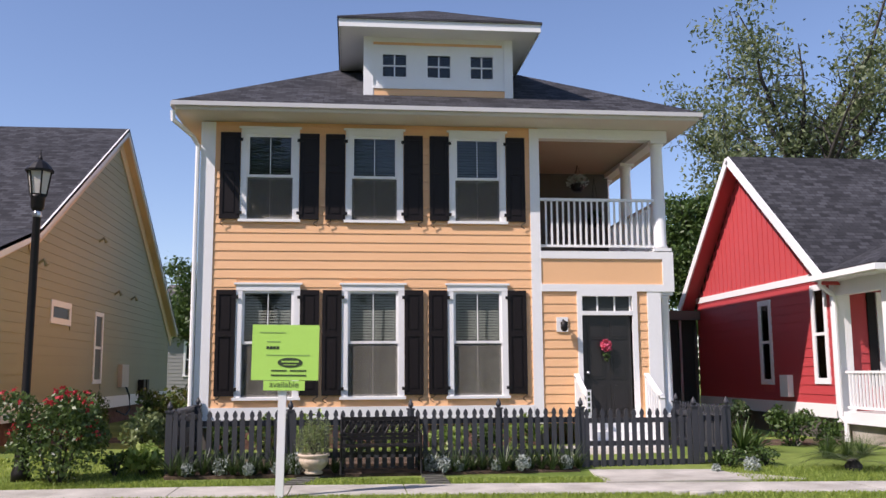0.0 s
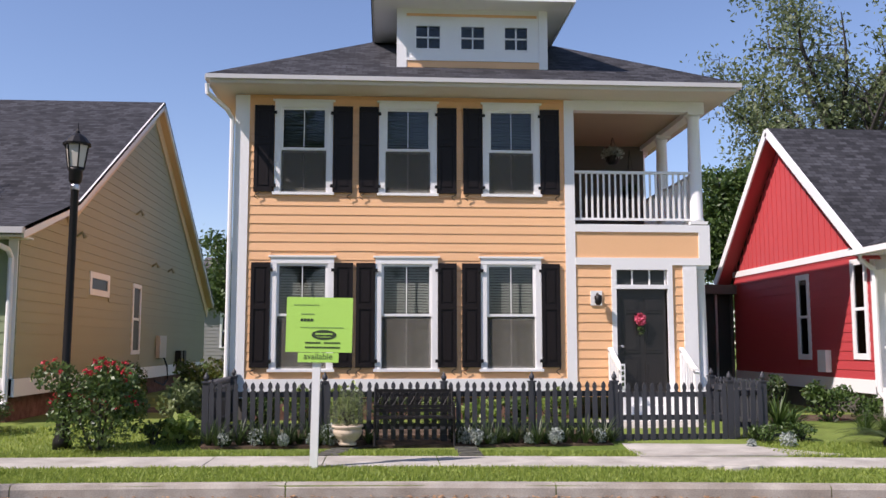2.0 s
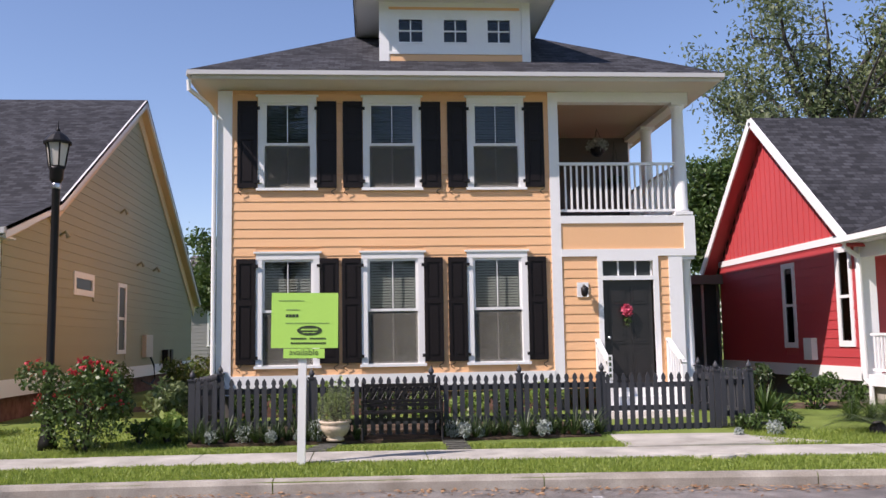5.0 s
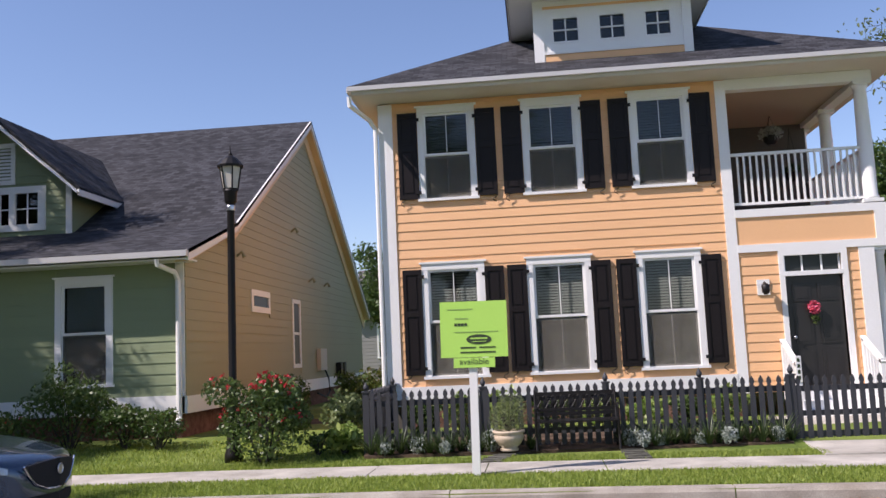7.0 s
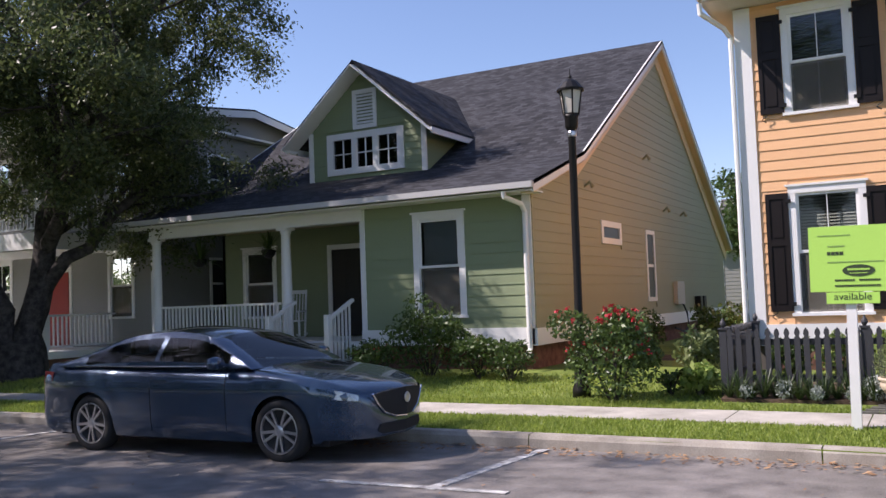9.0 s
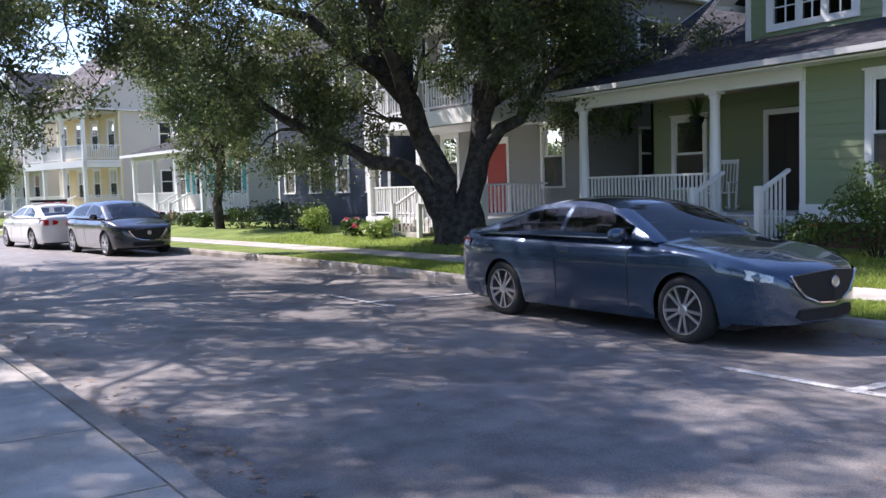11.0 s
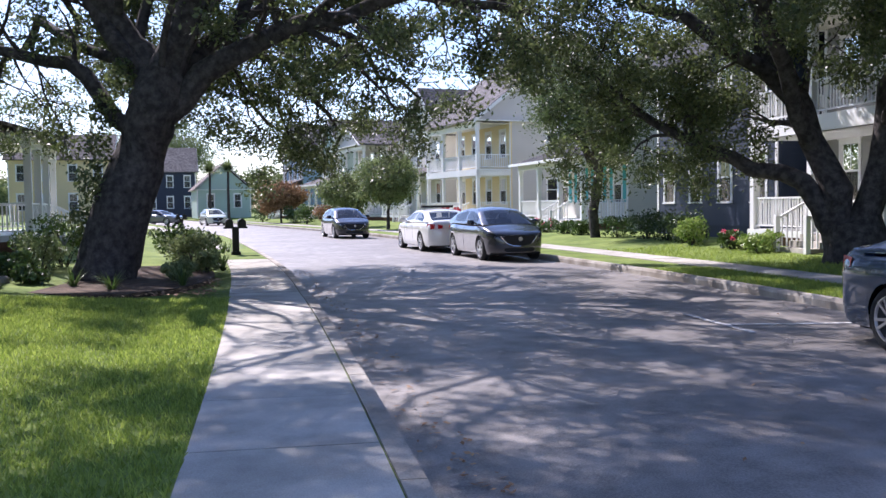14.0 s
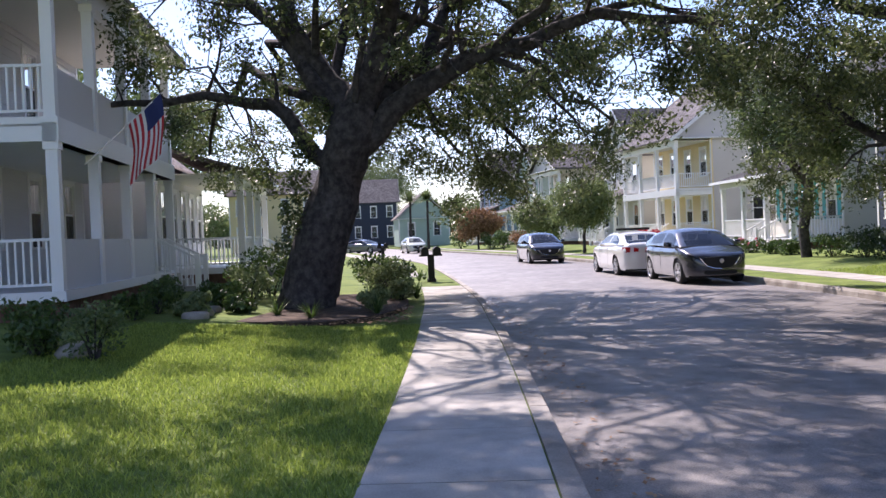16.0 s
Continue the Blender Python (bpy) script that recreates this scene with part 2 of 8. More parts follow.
def tube(bm, pts, radii, n=10, cap=True):
    """A round tube through pts with a radius at each."""
    rings = []
    pts = [Vector(p) for p in pts]
    for i, p in enumerate(pts):
        d = (pts[min(i + 1, len(pts) - 1)] - pts[max(i - 1, 0)]).normalized()
        s = d.cross(Vector((0.31, 0.17, 0.93)))
        s = s.normalized() if s.length > 1e-4 else Vector((1, 0, 0))
        u = s.cross(d)
        rings.append([bm.verts.new(p + (s * math.cos(k * math.tau / n) + u * math.sin(k * math.tau / n)) * radii[i]) for k in range(n)])
    for a, b in zip(rings, rings[1:]):
        for k in range(n):
            bm.faces.new((a[k], a[(k + 1) % n], b[(k + 1) % n], b[k]))
    if cap:
        bm.faces.new(rings[0][::-1])
        bm.faces.new(rings[-1])
    return bm


def lathe(bm, profile, n=24, m=None):
    """A turned shape from (radius, height) pairs."""
    rings = []
    for r, z in profile:
        rings.append([bm.verts.new((m or Matrix()) @ Vector((r * math.cos(k * math.tau / n), r * math.sin(k * math.tau / n), z))) for k in range(n)])
    for a, b in zip(rings, rings[1:]):
        for k in range(n):
            bm.faces.new((a[k], a[(k + 1) % n], b[(k + 1) % n], b[k]))
    bm.faces.new(rings[0][::-1])
    bm.faces.new(rings[-1])
    return bm


def prism(bm, outline, depth):
    """A slab: a closed outline of points, pushed by depth."""
    depth = Vector(depth)
    a = [bm.verts.new(p) for p in outline]
    b = [bm.verts.new(Vector(p) + depth) for p in outline]
    bm.faces.new(a)
    bm.faces.new(b[::-1])
    for i in range(len(a)):
        j = (i + 1) % len(a)
        bm.faces.new((a[j], a[i], b[i], b[j]))
    bmesh.ops.recalc_face_normals(bm, faces=bm.faces[:])
    return bm


class Wall:
    """A wall plane: o is its foot, u runs along it, n points out of it."""

    def __init__(self, o, u, n):
        self.o, self.u, self.n = Vector(o), Vector(u).normalized(), Vector(n).normalized()
        self.m = Matrix((self.u, self.n, Vector((0, 0, 1)))).transposed().to_4x4()
        self.m.translation = self.o

    def at(self, u, z, n=0.0):
        return self.o + self.u * u + self.n * n + Vector((0, 0, z))

    def box(self, bm, u0, u1, n0, n1, z0, z1):
        return box(bm, u0, u1, n0, n1, z0, z1, self.m)


def holes(u0, u1, openings):
    """What is left of the stretch u0 to u1 after the openings (pairs) are cut out."""
    out = [(u0, u1)]
    for a, b in openings:
        nxt = []
        for p, q in out:
            if b <= p or a >= q:
                nxt.append((p, q))
            else:
                if a > p + 0.01:
                    nxt.append((p, a))
                if b < q - 0.01:
                    nxt.append((b, q))
        out = nxt
    return out


def core(wall, u0, u1, z0, z1, openings=(), thick=0.15):
    """The bearing wall with its openings (u0, u1, z0, z1) cut through."""
    bm = nb()
    zs = sorted({z0, z1, *[z for o in openings for z in o[2:] if z0 < z < z1]})
    for a, b in zip(zs, zs[1:]):
        for p, q in holes(u0, u1, [(o[0], o[1]) for o in openings if o[2] < b - 0.005 and o[3] > a + 0.005]):
            wall.box(bm, p, q, -thick, 0, a, b)
    return bm


def clapboards(wall, span, z0, z1, openings, step, material, parent, joined=False, name="siding_board"):
    """Lapped boards, each one a piece; span(z) gives the wall's two ends at a height."""
    whole = nb() if joined else None
    z = z0
    while z < z1 - 0.02:
        zt = min(z + step, z1)
        lo, hi = span(z + step * 0.5)
        if hi - lo > 0.05:
            for p, q in holes(lo, hi, [(o[0], o[1]) for o in openings if o[2] < zt - 0.01 and o[3] > z + 0.01]):
                bm = whole if joined else nb()
                v = [bm.verts.new(wall.at(u, zz, n)) for u in (p, q) for n, zz in ((0.0, z - 0.012), (0.024, z - 0.012), (0.010, zt), (0.0, zt))]
                bm.faces.new(v[0:4])
                bm.faces.new(v[7:3:-1])
                for i in range(4):
                    j = (i + 1) % 4
                    bm.faces.new((v[j], v[i], v[4 + i], v[4 + j]))
                if not joined:
                    bmesh.ops.recalc_face_normals(bm, faces=bm.faces[:])
                    part(name, bm, material, parent)
        z = zt
    if joined:
        bmesh.ops.recalc_face_normals(whole, faces=whole.faces[:])
        ob = part(name, whole, material, parent)
        ob["kind"] = "stuff"


def slope(name, pts, material, parent, thick=0.12, label="", kind=""):
    """A roof slope; pts[0] to pts[1] is its eave."""
    pts = [Vector(p) for p in pts]
    bm = nb()
    prism(bm, pts, (0, 0, -thick))
    e = (pts[1] - pts[0]).normalized()
    nrm = e.cross(pts[-1] - pts[0]).normalized()
    up = nrm.cross(e)
    uv = bm.loops.layers.uv.new("UVMap")
    for f in bm.faces:
        for lp in f.loops:
            d = lp.vert.co - pts[0]
            lp[uv].uv = (d.dot(e), d.dot(up))
    ob = part(name, bm, material, parent, label)
    if kind:
        tagged(ob, label, "", "", kind)
    return ob


def window(wall, u0, u1, z0, z1, parent, casing=0.11, cols=2, rows=1, double=True, blinds=True, label="", head=0.04, frame_mat=None, shut=False):
    """A window: casing boards, sill, sash bars, panes, blinds."""
    fm = frame_mat or WHITE
    bm = nb()
    wall.box(bm, u0, u1, -0.10, 0.048, z1 - casing, z1)
    win = part("window", bm, fm, parent, label)
    for p, q in ((u0, u0 + casing), (u1 - casing, u1)):
        bm = nb()
        wall.box(bm, p, q, -0.10, 0.045, z0 + 0.05, z1 - casing)
        part("casing", bm, fm, win)
    if head:
        bm = nb()
        wall.box(bm, u0 - head, u1 + head, 0.0, 0.07, z1, z1 + 0.035)
        part("head_cap", bm, fm, win)
    bm = nb()
    wall.box(bm, u0 - 0.03, u1 + 0.03, -0.10, 0.075, z0, z0 + 0.05)
    part("window_sill", bm, fm, win)
    a, b, c, d = u0 + casing, u1 - casing, z0 + 0.05, z1 - casing
    mid = (c + d) / 2
    bm = nb()
    s = 0.045
    halves = [(c, mid, -0.045, -0.015), (mid, d, -0.02, 0.01)] if double else [(c, d, -0.02, 0.01)]
    for p, q, n0, n1 in halves:
        wall.box(bm, a, a + s, n0, n1, p, q)
        wall.box(bm, b - s, b, n0, n1, p, q)
        wall.box(bm, a + s, b - s, n0, n1, p, p + s)
        wall.box(bm, a + s, b - s, n0, n1, q - s, q)
    part("sash", bm, fm, win)
    for p, q, n0, n1 in halves:
        bm = nb()
        nm = (n0 + n1) / 2
        wall.box(bm, a + s, b - s, nm - 0.003, nm + 0.003, p + s, q - s)
        g = part("pane", bm, GLASS, win)
        g.visible_shadow = False
        bm = nb()
        if double and p == c:
            wall.box(bm, a + 0.012, b - 0.012, n1 + 0.004, n1 + 0.006, p + 0.012, q - 0.01)
            part("insect_screen", bm, SCREEN, win, "grey insect screen").visible_shadow = False
            bm = nb()
        for k in range(1, cols):
            u = a + s + (b - a - 2 * s) * k / cols
            wall.box(bm, u - 0.007, u + 0.007, nm - 0.011, nm + 0.011, p + s, q - s)
        for k in range(1, rows + 0):
            z = p + s + (q - p - 2 * s) * k / rows
            wall.box(bm, a + s, b - s, nm - 0.010, nm + 0.010, z - 0.009, z + 0.009)
        if len(bm.verts):
            part("muntin", bm, fm, win)
        else:
            bm.free()
    if blinds:
        bm = nb()
        z = c + 0.03
        while z < d - 0.05:
            v = [bm.verts.new(wall.at(u, z + dz, n)) for u, dz, n in ((a + 0.04, 0, -0.10), (b - 0.04, 0, -0.10), (b - 0.04, 0.056 if shut else 0.040, -0.112 if shut else -0.122), (a + 0.04, 0.056 if shut else 0.040, -0.112 if shut else -0.125))]
            bm.faces.new(v)
            z += 0.052
        part("blind", bm, WHITE if shut else BLIND, win, "pale slatted blind")
    return win


def shutter(wall, u0, u1, z0, z1, parent, hinge_right):
    """A two-panel board shutter with hinges and an S-shaped holdback."""
    bm = nb()
    wall.box(bm, u0, u1, 0.03, 0.05, z0, z1)
    st = 0.06
    mid = z0 + (z1 - z0) * 0.58
    for a, b, p, q in ((u0, u0 + st, z0, z1), (u1 - st, u1, z0, z1), (u0 + st, u1 - st, z0, z0 + 0.09), (u0 + st, u1 - st, z1 - 0.09, z1), (u0 + st, u1 - st, mid - 0.05, mid + 0.05)):
        wall.box(bm, a, b, 0.05, 0.066, p, q)
    for p, q in ((z0 + 0.13, mid - 0.09), (mid + 0.09, z1 - 0.13)):
        wall.box(bm, u0 + st + 0.04, u1 - st - 0.04, 0.05, 0.061, p, q)
    sh = part("shutter", bm, SHUTTER, parent, "black panelled shutter")
    e = u1 if hinge_right else u0
    for z in (z0 + 0.12, z1 - 0.14):
        bm = nb()
        wall.box(bm, e - 0.05, e + 0.05, 0.066, 0.085, z - 0.03, z + 0.03)
        part("hinge", bm, IRON, sh)
    f = u0 + 0.06 if hinge_right else u1 - 0.06
    bm = nb()
    pts = []
    for k in range(15):
        a = k / 14 * math.tau * 1.15
        pts.append(wall.at(f + 0.045 * math.sin(a) * (1 if k < 8 else 0.8), z0 + 0.02 - 0.16 * k / 14, 0.075))
    tube(bm, pts, [0.008] * 15, 5)
    part("holdback", bm, IRON, sh)
    return sh


def railing(p, q, top, bottom, parent, material=None, gap=0.11, bar=0.035, cap=0.07, name="railing"):
    """A rail with separate balusters between two points."""
    material = material or WHITE
    p, q = Vector(p), Vector(q)
    bm = nb()
    beam(bm, p + Vector((0, 0, top)), q + Vector((0, 0, top)), cap, 0.05)
    r = part("handrail" if name == "railing" else name, bm, material, parent)
    bm = nb()
    beam(bm, p + Vector((0, 0, bottom)), q + Vector((0, 0, bottom)), 0.05, 0.045)
    part("bottom_rail", bm, material, r)
    n = max(2, int((q - p).length / gap))
    for k in range(1, n):
        c = p.lerp(q, k / n)
        bm = nb()
        beam(bm, c + Vector((0, 0, bottom)), c + Vector((0, 0, top)), bar, bar, (0, 1, 0.01))
        part("baluster", bm, material, r)
    return r


def column(x, y, z0, z1, parent, r=0.11, material=None):
    """A round porch column on a square plinth with a capital."""
    h = z1 - z0
    bm = nb()
    lathe(bm, [(r * 1.15, 0.06), (r * 1.15, 0.11), (r, 0.14), (r * 0.98, h * 0.4), (r * 0.82, h - 0.16), (r * 0.98, h - 0.13), (r * 1.05, h - 0.07)], 20, Matrix.Translation((x, y, z0)))
    c = part("column", bm, material or WHITE, parent, "", True)
    bm = nb()
    box(bm, x - r * 1.3, x + r * 1.3, y - r * 1.3, y + r * 1.3, z0, z0 + 0.06)
    part("plinth", bm, material or WHITE, c)
    bm = nb()
    box(bm, x - r * 1.2, x + r * 1.2, y - r * 1.2, y + r * 1.2, z1 - 0.07, z1)
    part("capital", bm, material or WHITE, c)
    return c


def cloud_mesh(name, verts, quads, material, parent, label="", kind=""):
    """A mesh of loose quads from arrays."""
    me = bpy.data.meshes.new(name)
    n, k = len(verts), len(quads)
    me.vertices.add(n)
    me.vertices.foreach_set("co", np.asarray(verts, dtype=np.float32).ravel())
    me.loops.add(k * 4)
    me.loops.foreach_set("vertex_index", np.asarray(quads, dtype=np.int32).ravel())
    me.polygons.add(k)
    me.polygons.foreach_set("loop_start", np.arange(0, k * 4, 4, dtype=np.int32))
    me.polygons.foreach_set("loop_total", np.full(k, 4, dtype=np.int32))
    me.update(calc_edges=True)
    me.materials.append(material)
    ob = new(name, me)
    ob.parent = parent
    return tagged(ob, label, "", "", kind)


def leaves(centres, size, rng, flat=0.0, aspect=0.5):
    """Leaf quads (rhombs) with random turns at the centres."""
    n = len(centres)
    d = rng.normal(size=(n, 3))
    d[:, 2] -= 0.25
    d /= np.linalg.norm(d, axis=1)[:, None]
    e = rng.normal(size=(n, 3)) + np.array([0, 0, flat])
    s = np.cross(d, e)
    s /= np.linalg.norm(s, axis=1)[:, None] + 1e-9
    ln = size * rng.uniform(0.6, 1.3, size=(n, 1))
    a = centres - d * ln * 0.5
    b = centres + s * ln * aspect * 0.5 + d * ln * 0.05
    c = centres + d * ln * 0.5
    e2 = centres - s * ln * aspect * 0.5 + d * ln * 0.05
    v = np.stack([a, b, c, e2], 1).reshape(-1, 3)
    return v, np.arange(4 * n).reshape(-1, 4)


def blob(centre, radii, n, rng, shell=0.45):
    """Points in a ball, denser towards its skin."""
    d = rng.normal(size=(n, 3))
    d /= np.linalg.norm(d, axis=1)[:, None]
    r = rng.uniform(shell ** 3, 1, size=(n, 1)) ** (1 / 3)
    return np.array(centre) + d * r * np.array(radii)


def bend(x):
    """How far the street has turned aside at x."""
    d, e, c = -x - 20.0, x + 1.0, -x - 50.0
    return -0.065 * (math.sqrt(d * d + 64.0) + d) - 0.06 * (math.sqrt(c * c + 36.0) + c) - 0.06 * (math.sqrt(e * e + 9.0) + e) * (1 if x < 25 else 0.0) - (1.6 * 0.06 * 26 if x >= 25 else 0)


def near_line(x, y):
    """How far the near kerb, pavement and lawn edge swing out towards the street as they come nearer."""
    k = min(1.0, max(0.0, (4.0 - y) / 3.0)) * min(1.0, max(0.0, (y + 8.0) / 4.0))
    return 0.026 * min(16.0, max(0.0, x + 17.5)) * k


def lay(x, y):
    return (x, y + bend(x) + near_line(x, y))


# ---- ground, road, kerbs, pavements ----
K0, K1 = 0.33, 7.70
XS = [300, 120, 60, 30, 20] + [15 - 2.5 * i for i in range(40)] + [-90 - 6 * i for i in range(20)] + [-220, -260, -320, -420]


def rise(y):
    """Height of the ground away from the street."""
    if y < -2:
        return 0.12 + min(0.30, (-2 - y) * 0.06)
    if y > 10.2:
        return 0.14 + max(0.0, min(0.18, (y - 11.2) * 0.08))
    return 0.13


def strip(name, ys, zs, material, label, kind="structure", category="", xs=None):
    """A sheet along the street: ys across it, zs their heights."""
    bm = nb()
    rows = []
    for x in xs or XS:
        rows.append([bm.verts.new((*lay(x, y), z)) for y, z in zip(ys, zs)])
    for a, b in zip(rows, rows[1:]):
        for i in range(len(ys) - 1):
            bm.faces.new((a[i + 1], a[i], b[i], b[i + 1]))
    bmesh.ops.recalc_face_normals(bm, faces=bm.faces[:])
    if sum(f.normal.z for f in bm.faces) < 0:
        bmesh.ops.reverse_faces(bm, faces=bm.faces[:])
    ob = part(name, bm, material, None, label)
    return tagged(ob, label, category, "", kind)


ys = [-600, -120, -40, -20, -12, -9, -7, -5, -3, -2, -1.0, K0 - 0.02, K0 - 0.02, K1 + 0.02, K1 + 0.02, 9.2, 10.3, 10.6, 11.3, 12, 13, 14, 16, 30, 60, 150, 600]
zs = [rise(y) for y in ys]
zs[12] = zs[13] = -0.06
strip("ground", ys, zs, GRASS, "mown green lawn on both sides of the street", category="ground")
strip("road", [K0, 2, 4.0, 6, K1], [0.0, 0.03, 0.045, 0.03, 0.0], ASPHALT, "weathered grey asphalt street with leaf litter", category="road")


def kerb_run(y0, y1, x0, x1, joints):
    """Kerb stones end to end along the street."""
    k = thing("kerb", "concrete kerb along the asphalt street", "kerb", kind="structure")
    xs = [x0]
    while xs[-1] > x1:
        xs.append(xs[-1] - joints)
    for a, b in zip(xs, xs[1:]):
        bm = nb()
        n = 1 if a > 12 else 2
        for i in range(n):
            p, q = a + (b - a) * i / n, a + (b - a) * (i + 1) / n
            g0, g1 = (0.008 if i == 0 else 0), (0.008 if i == n - 1 else 0)
            prof = [(y0, -0.05), (y0, 0.10), (y0 + 0.025 * (1 if y1 > y0 else -1), 0.148), (y1, 0.150), (y1, -0.05)]
            ra = [bm.verts.new((*lay(p - g0, y), z)) for y, z in prof]
            rb = [bm.verts.new((*lay(q + g1, y), z)) for y, z in prof]
            for j in range(5):
                bm.faces.new((ra[j], ra[(j + 1) % 5], rb[(j + 1) % 5], rb[j]))
            bm.faces.new(ra)
            bm.faces.new(rb[::-1])
        bmesh.ops.recalc_face_normals(bm, faces=bm.faces[:])
        part("kerbstone", bm, KERB, k)


def pavement(y0, y1, x0, x1, step, z=0.135):
    """Concrete slabs with open joints."""
    pv = thing("pavement", "pale concrete sidewalk with square joints", "sidewalk", kind="structure")
    x = x0
    rng = random.Random(4)
    while x > x1:
        bm = nb()
        tilt = rng.uniform(-0.004, 0.004)
        g = 0.008
        top = [(x - g, y0 + 0.01), (x - step + g, y0 + 0.01), (x - step + g, y1 - 0.01), (x - g, y1 - 0.01)]
        prism(bm, [(*lay(a, b), z + 0.012 + tilt * (1 if i in (0, 3) else -1)) for i, (a, b) in enumerate(top)], (0, 0, -0.12))
        part("slab", bm, CONCRETE, pv)
        x -= step


kerb_run(K1, K1 + 0.17, 16.4, -110, 3.05)
kerb_run(K0, K0 - 0.17, 9.0, -110, 3.05)
pavement(9.2, 10.3, 13.9, -110, 1.55)
pavement(-1.02, K0 - 0.175, 6.0, -27, 1.45)
pavement(-1.9, -0.75, -34, -110, 1.45)
# entrance walk to the gate and on to the steps
bm = nb()
prism(bm, [(2.80, 9.60, 0.165), (2.95, 11.45, 0.185), (4.75, 11.45, 0.185), (5.0, 10.4, 0.174), (5.75, 9.60, 0.165)], (0, 0, -0.12))
prism(bm, [(2.95, 11.46, 0.185), (2.95, 13.2, 0.375), (4.80, 13.2, 0.375), (4.75, 11.46, 0.185)], (0, 0, -0.12))
single("entrance_walk", bm, CONCRETE, "pale concrete walk leading to the picket gate", "path", kind="structure")
for a, b in (((-1.6, 10.12), (-1.35, 10.95)), ((0.45, 10.0), (0.45, 10.9))):
    path = thing("stepping_stones", "dark grey stepping stones across the lawn", "stones", kind="structure")
    for k in range(5):
        bm = nb()
        p = Vector((*a, 0.15)).lerp(Vector((*b, 0.16)), k / 4)
        box(bm, -0.17, 0.17, -0.09, 0.09, -0.04, 0.012, Matrix.Translation(p) @ pose(0, 0, 0, 0, 0, 8 * math.sin(k * 2.3)))
        part("stone", bm, DARKSTONE, path)
# parking bay lines
bm = nb()
prism(bm, [(-4.78, 7.38, 0.014), (-4.66, 7.38, 0.014), (-4.78, 5.02, 0.046), (-4.90, 5.02, 0.046)], (0, 0, -0.008))
prism(bm, [(-4.12, 5.06, 0.048), (-4.12, 5.15, 0.048), (-6.0, 5.08, 0.048), (-6.0, 4.99, 0.048)], (0, 0, -0.008))
single("parking_line", bm, STRIPE, "worn white painted parking line on asphalt", "road marking")
bm = nb()
prism(bm, [(-12.0, 7.3, 0.016), (-11.9, 7.3, 0.016), (-12.05, 5.0, 0.05), (-12.15, 5.0, 0.05)], (0, 0, -0.008))
prism(bm, [(-11.4, 4.96, 0.052), (-11.4, 5.04, 0.052), (-13.2, 5.02, 0.052), (-13.2, 4.94, 0.052)], (0, 0, -0.008))
single("parking_line", bm, STRIPE, "worn white painted parking line on asphalt", "road marking")

bm = nb()
prism(bm, [(1.52, 6.5, 0.030), (1.62, 6.5, 0.030), (1.58, 5.02, 0.046), (1.48, 5.02, 0.046)], (0, 0, -0.008))
single("parking_line", bm, STRIPE, "worn white painted parking line on asphalt", "road marking")
for x, y, r in ((3.45, 8.42, 0.10), (3.66, 8.30, 0.13), (3.92, 8.36, 0.08)):
    bm = nb()
    lathe(bm, [(r, 0.0), (r * 0.95, 0.05), (r * 0.6, 0.065)], 9, Matrix.Translation((x, y, 0.13)) @ Matrix.Diagonal((1.3, 0.8, 1, 1)))
    single("stone", bm, CONCRETE, "pale broken stone lying on the grass verge", "stone", "verge stones")

# ---- peach house ----
FLOOR = 0.60
house = thing("house", "two-storey peach clapboard house with black shutters and hip roof", "house", pose(0.9, 14, 0.15))
F = Wall((0, 14, 0), (1, 0, 0), (0, -1, 0))
UP = [(-2.90, -1.80), (-0.92, 0.19), (1.08, 2.19)]
LOW = [(-2.93, -1.75), (-0.97, 0.21), (1.03, 2.19)]
UZ, LZ = (4.36, 6.17), (1.03, 3.17)
OPEN = [(a + 0.06, b - 0.06, UZ[0] + 0.04, UZ[1] - 0.06) for a, b in UP] + [(a + 0.06, b - 0.06, LZ[0] + 0.04, LZ[1] - 0.06) for a, b in LOW]
DOORO = (3.64, 4.64, FLOOR, 3.05)
part("wall", core(F, -3.62, 2.85, 0.55, 6.30, OPEN), PEACH_FLAT, house)
part("wall", core(F, 2.85, 5.20, 0.55, 3.06, [DOORO]), PEACH_FLAT, house)
for wl, u1 in ((Wall((-3.62, 14, 0), (0, 1, 0), (-1, 0, 0)), 9.0), (Wall((2.85, 14.15, 0), (0, 1, 0), (1, 0, 0)), 8.85)):
    part("wall", core(wl, 0.0, u1, 0.55, 6.30), PEACH_FLAT, house)
    clapboards(wl, lambda z: (0.0, u1), 0.75, 6.25, [], 0.172, PEACH, house, True, "siding")
part("wall", core(Wall((-3.62, 23.0, 0), (1, 0, 0), (0, 1, 0)), 0, 9.1, 0.3, 6.30), PEACH_FLAT, house)
part("wall", core(Wall((5.20, 14.15, 0), (0, 1, 0), (1, 0, 0)), 0, 1.8, 0.55, 3.06), PEACH_FLAT, house)
# added dark sheet: the rooms' shade is in its colour, seen through the windows
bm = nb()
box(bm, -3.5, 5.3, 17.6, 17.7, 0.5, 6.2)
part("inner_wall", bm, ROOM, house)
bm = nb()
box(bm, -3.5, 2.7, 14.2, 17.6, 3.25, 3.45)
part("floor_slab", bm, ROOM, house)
BO = [(a, b, UZ[0], UZ[1]) for a, b in UP] + [(a, b, LZ[0], LZ[1]) for a, b in LOW]
clapboards(F, lambda z: (-3.40, 2.68), 0.90, 6.27, BO, 0.172, PEACH, house)
clapboards(F, lambda z: (2.85, 3.55), 0.60, 3.05, [], 0.172, PEACH, house)
clapboards(F, lambda z: (4.74, 4.95), 0.60, 3.05, [], 0.172, PEACH, house)
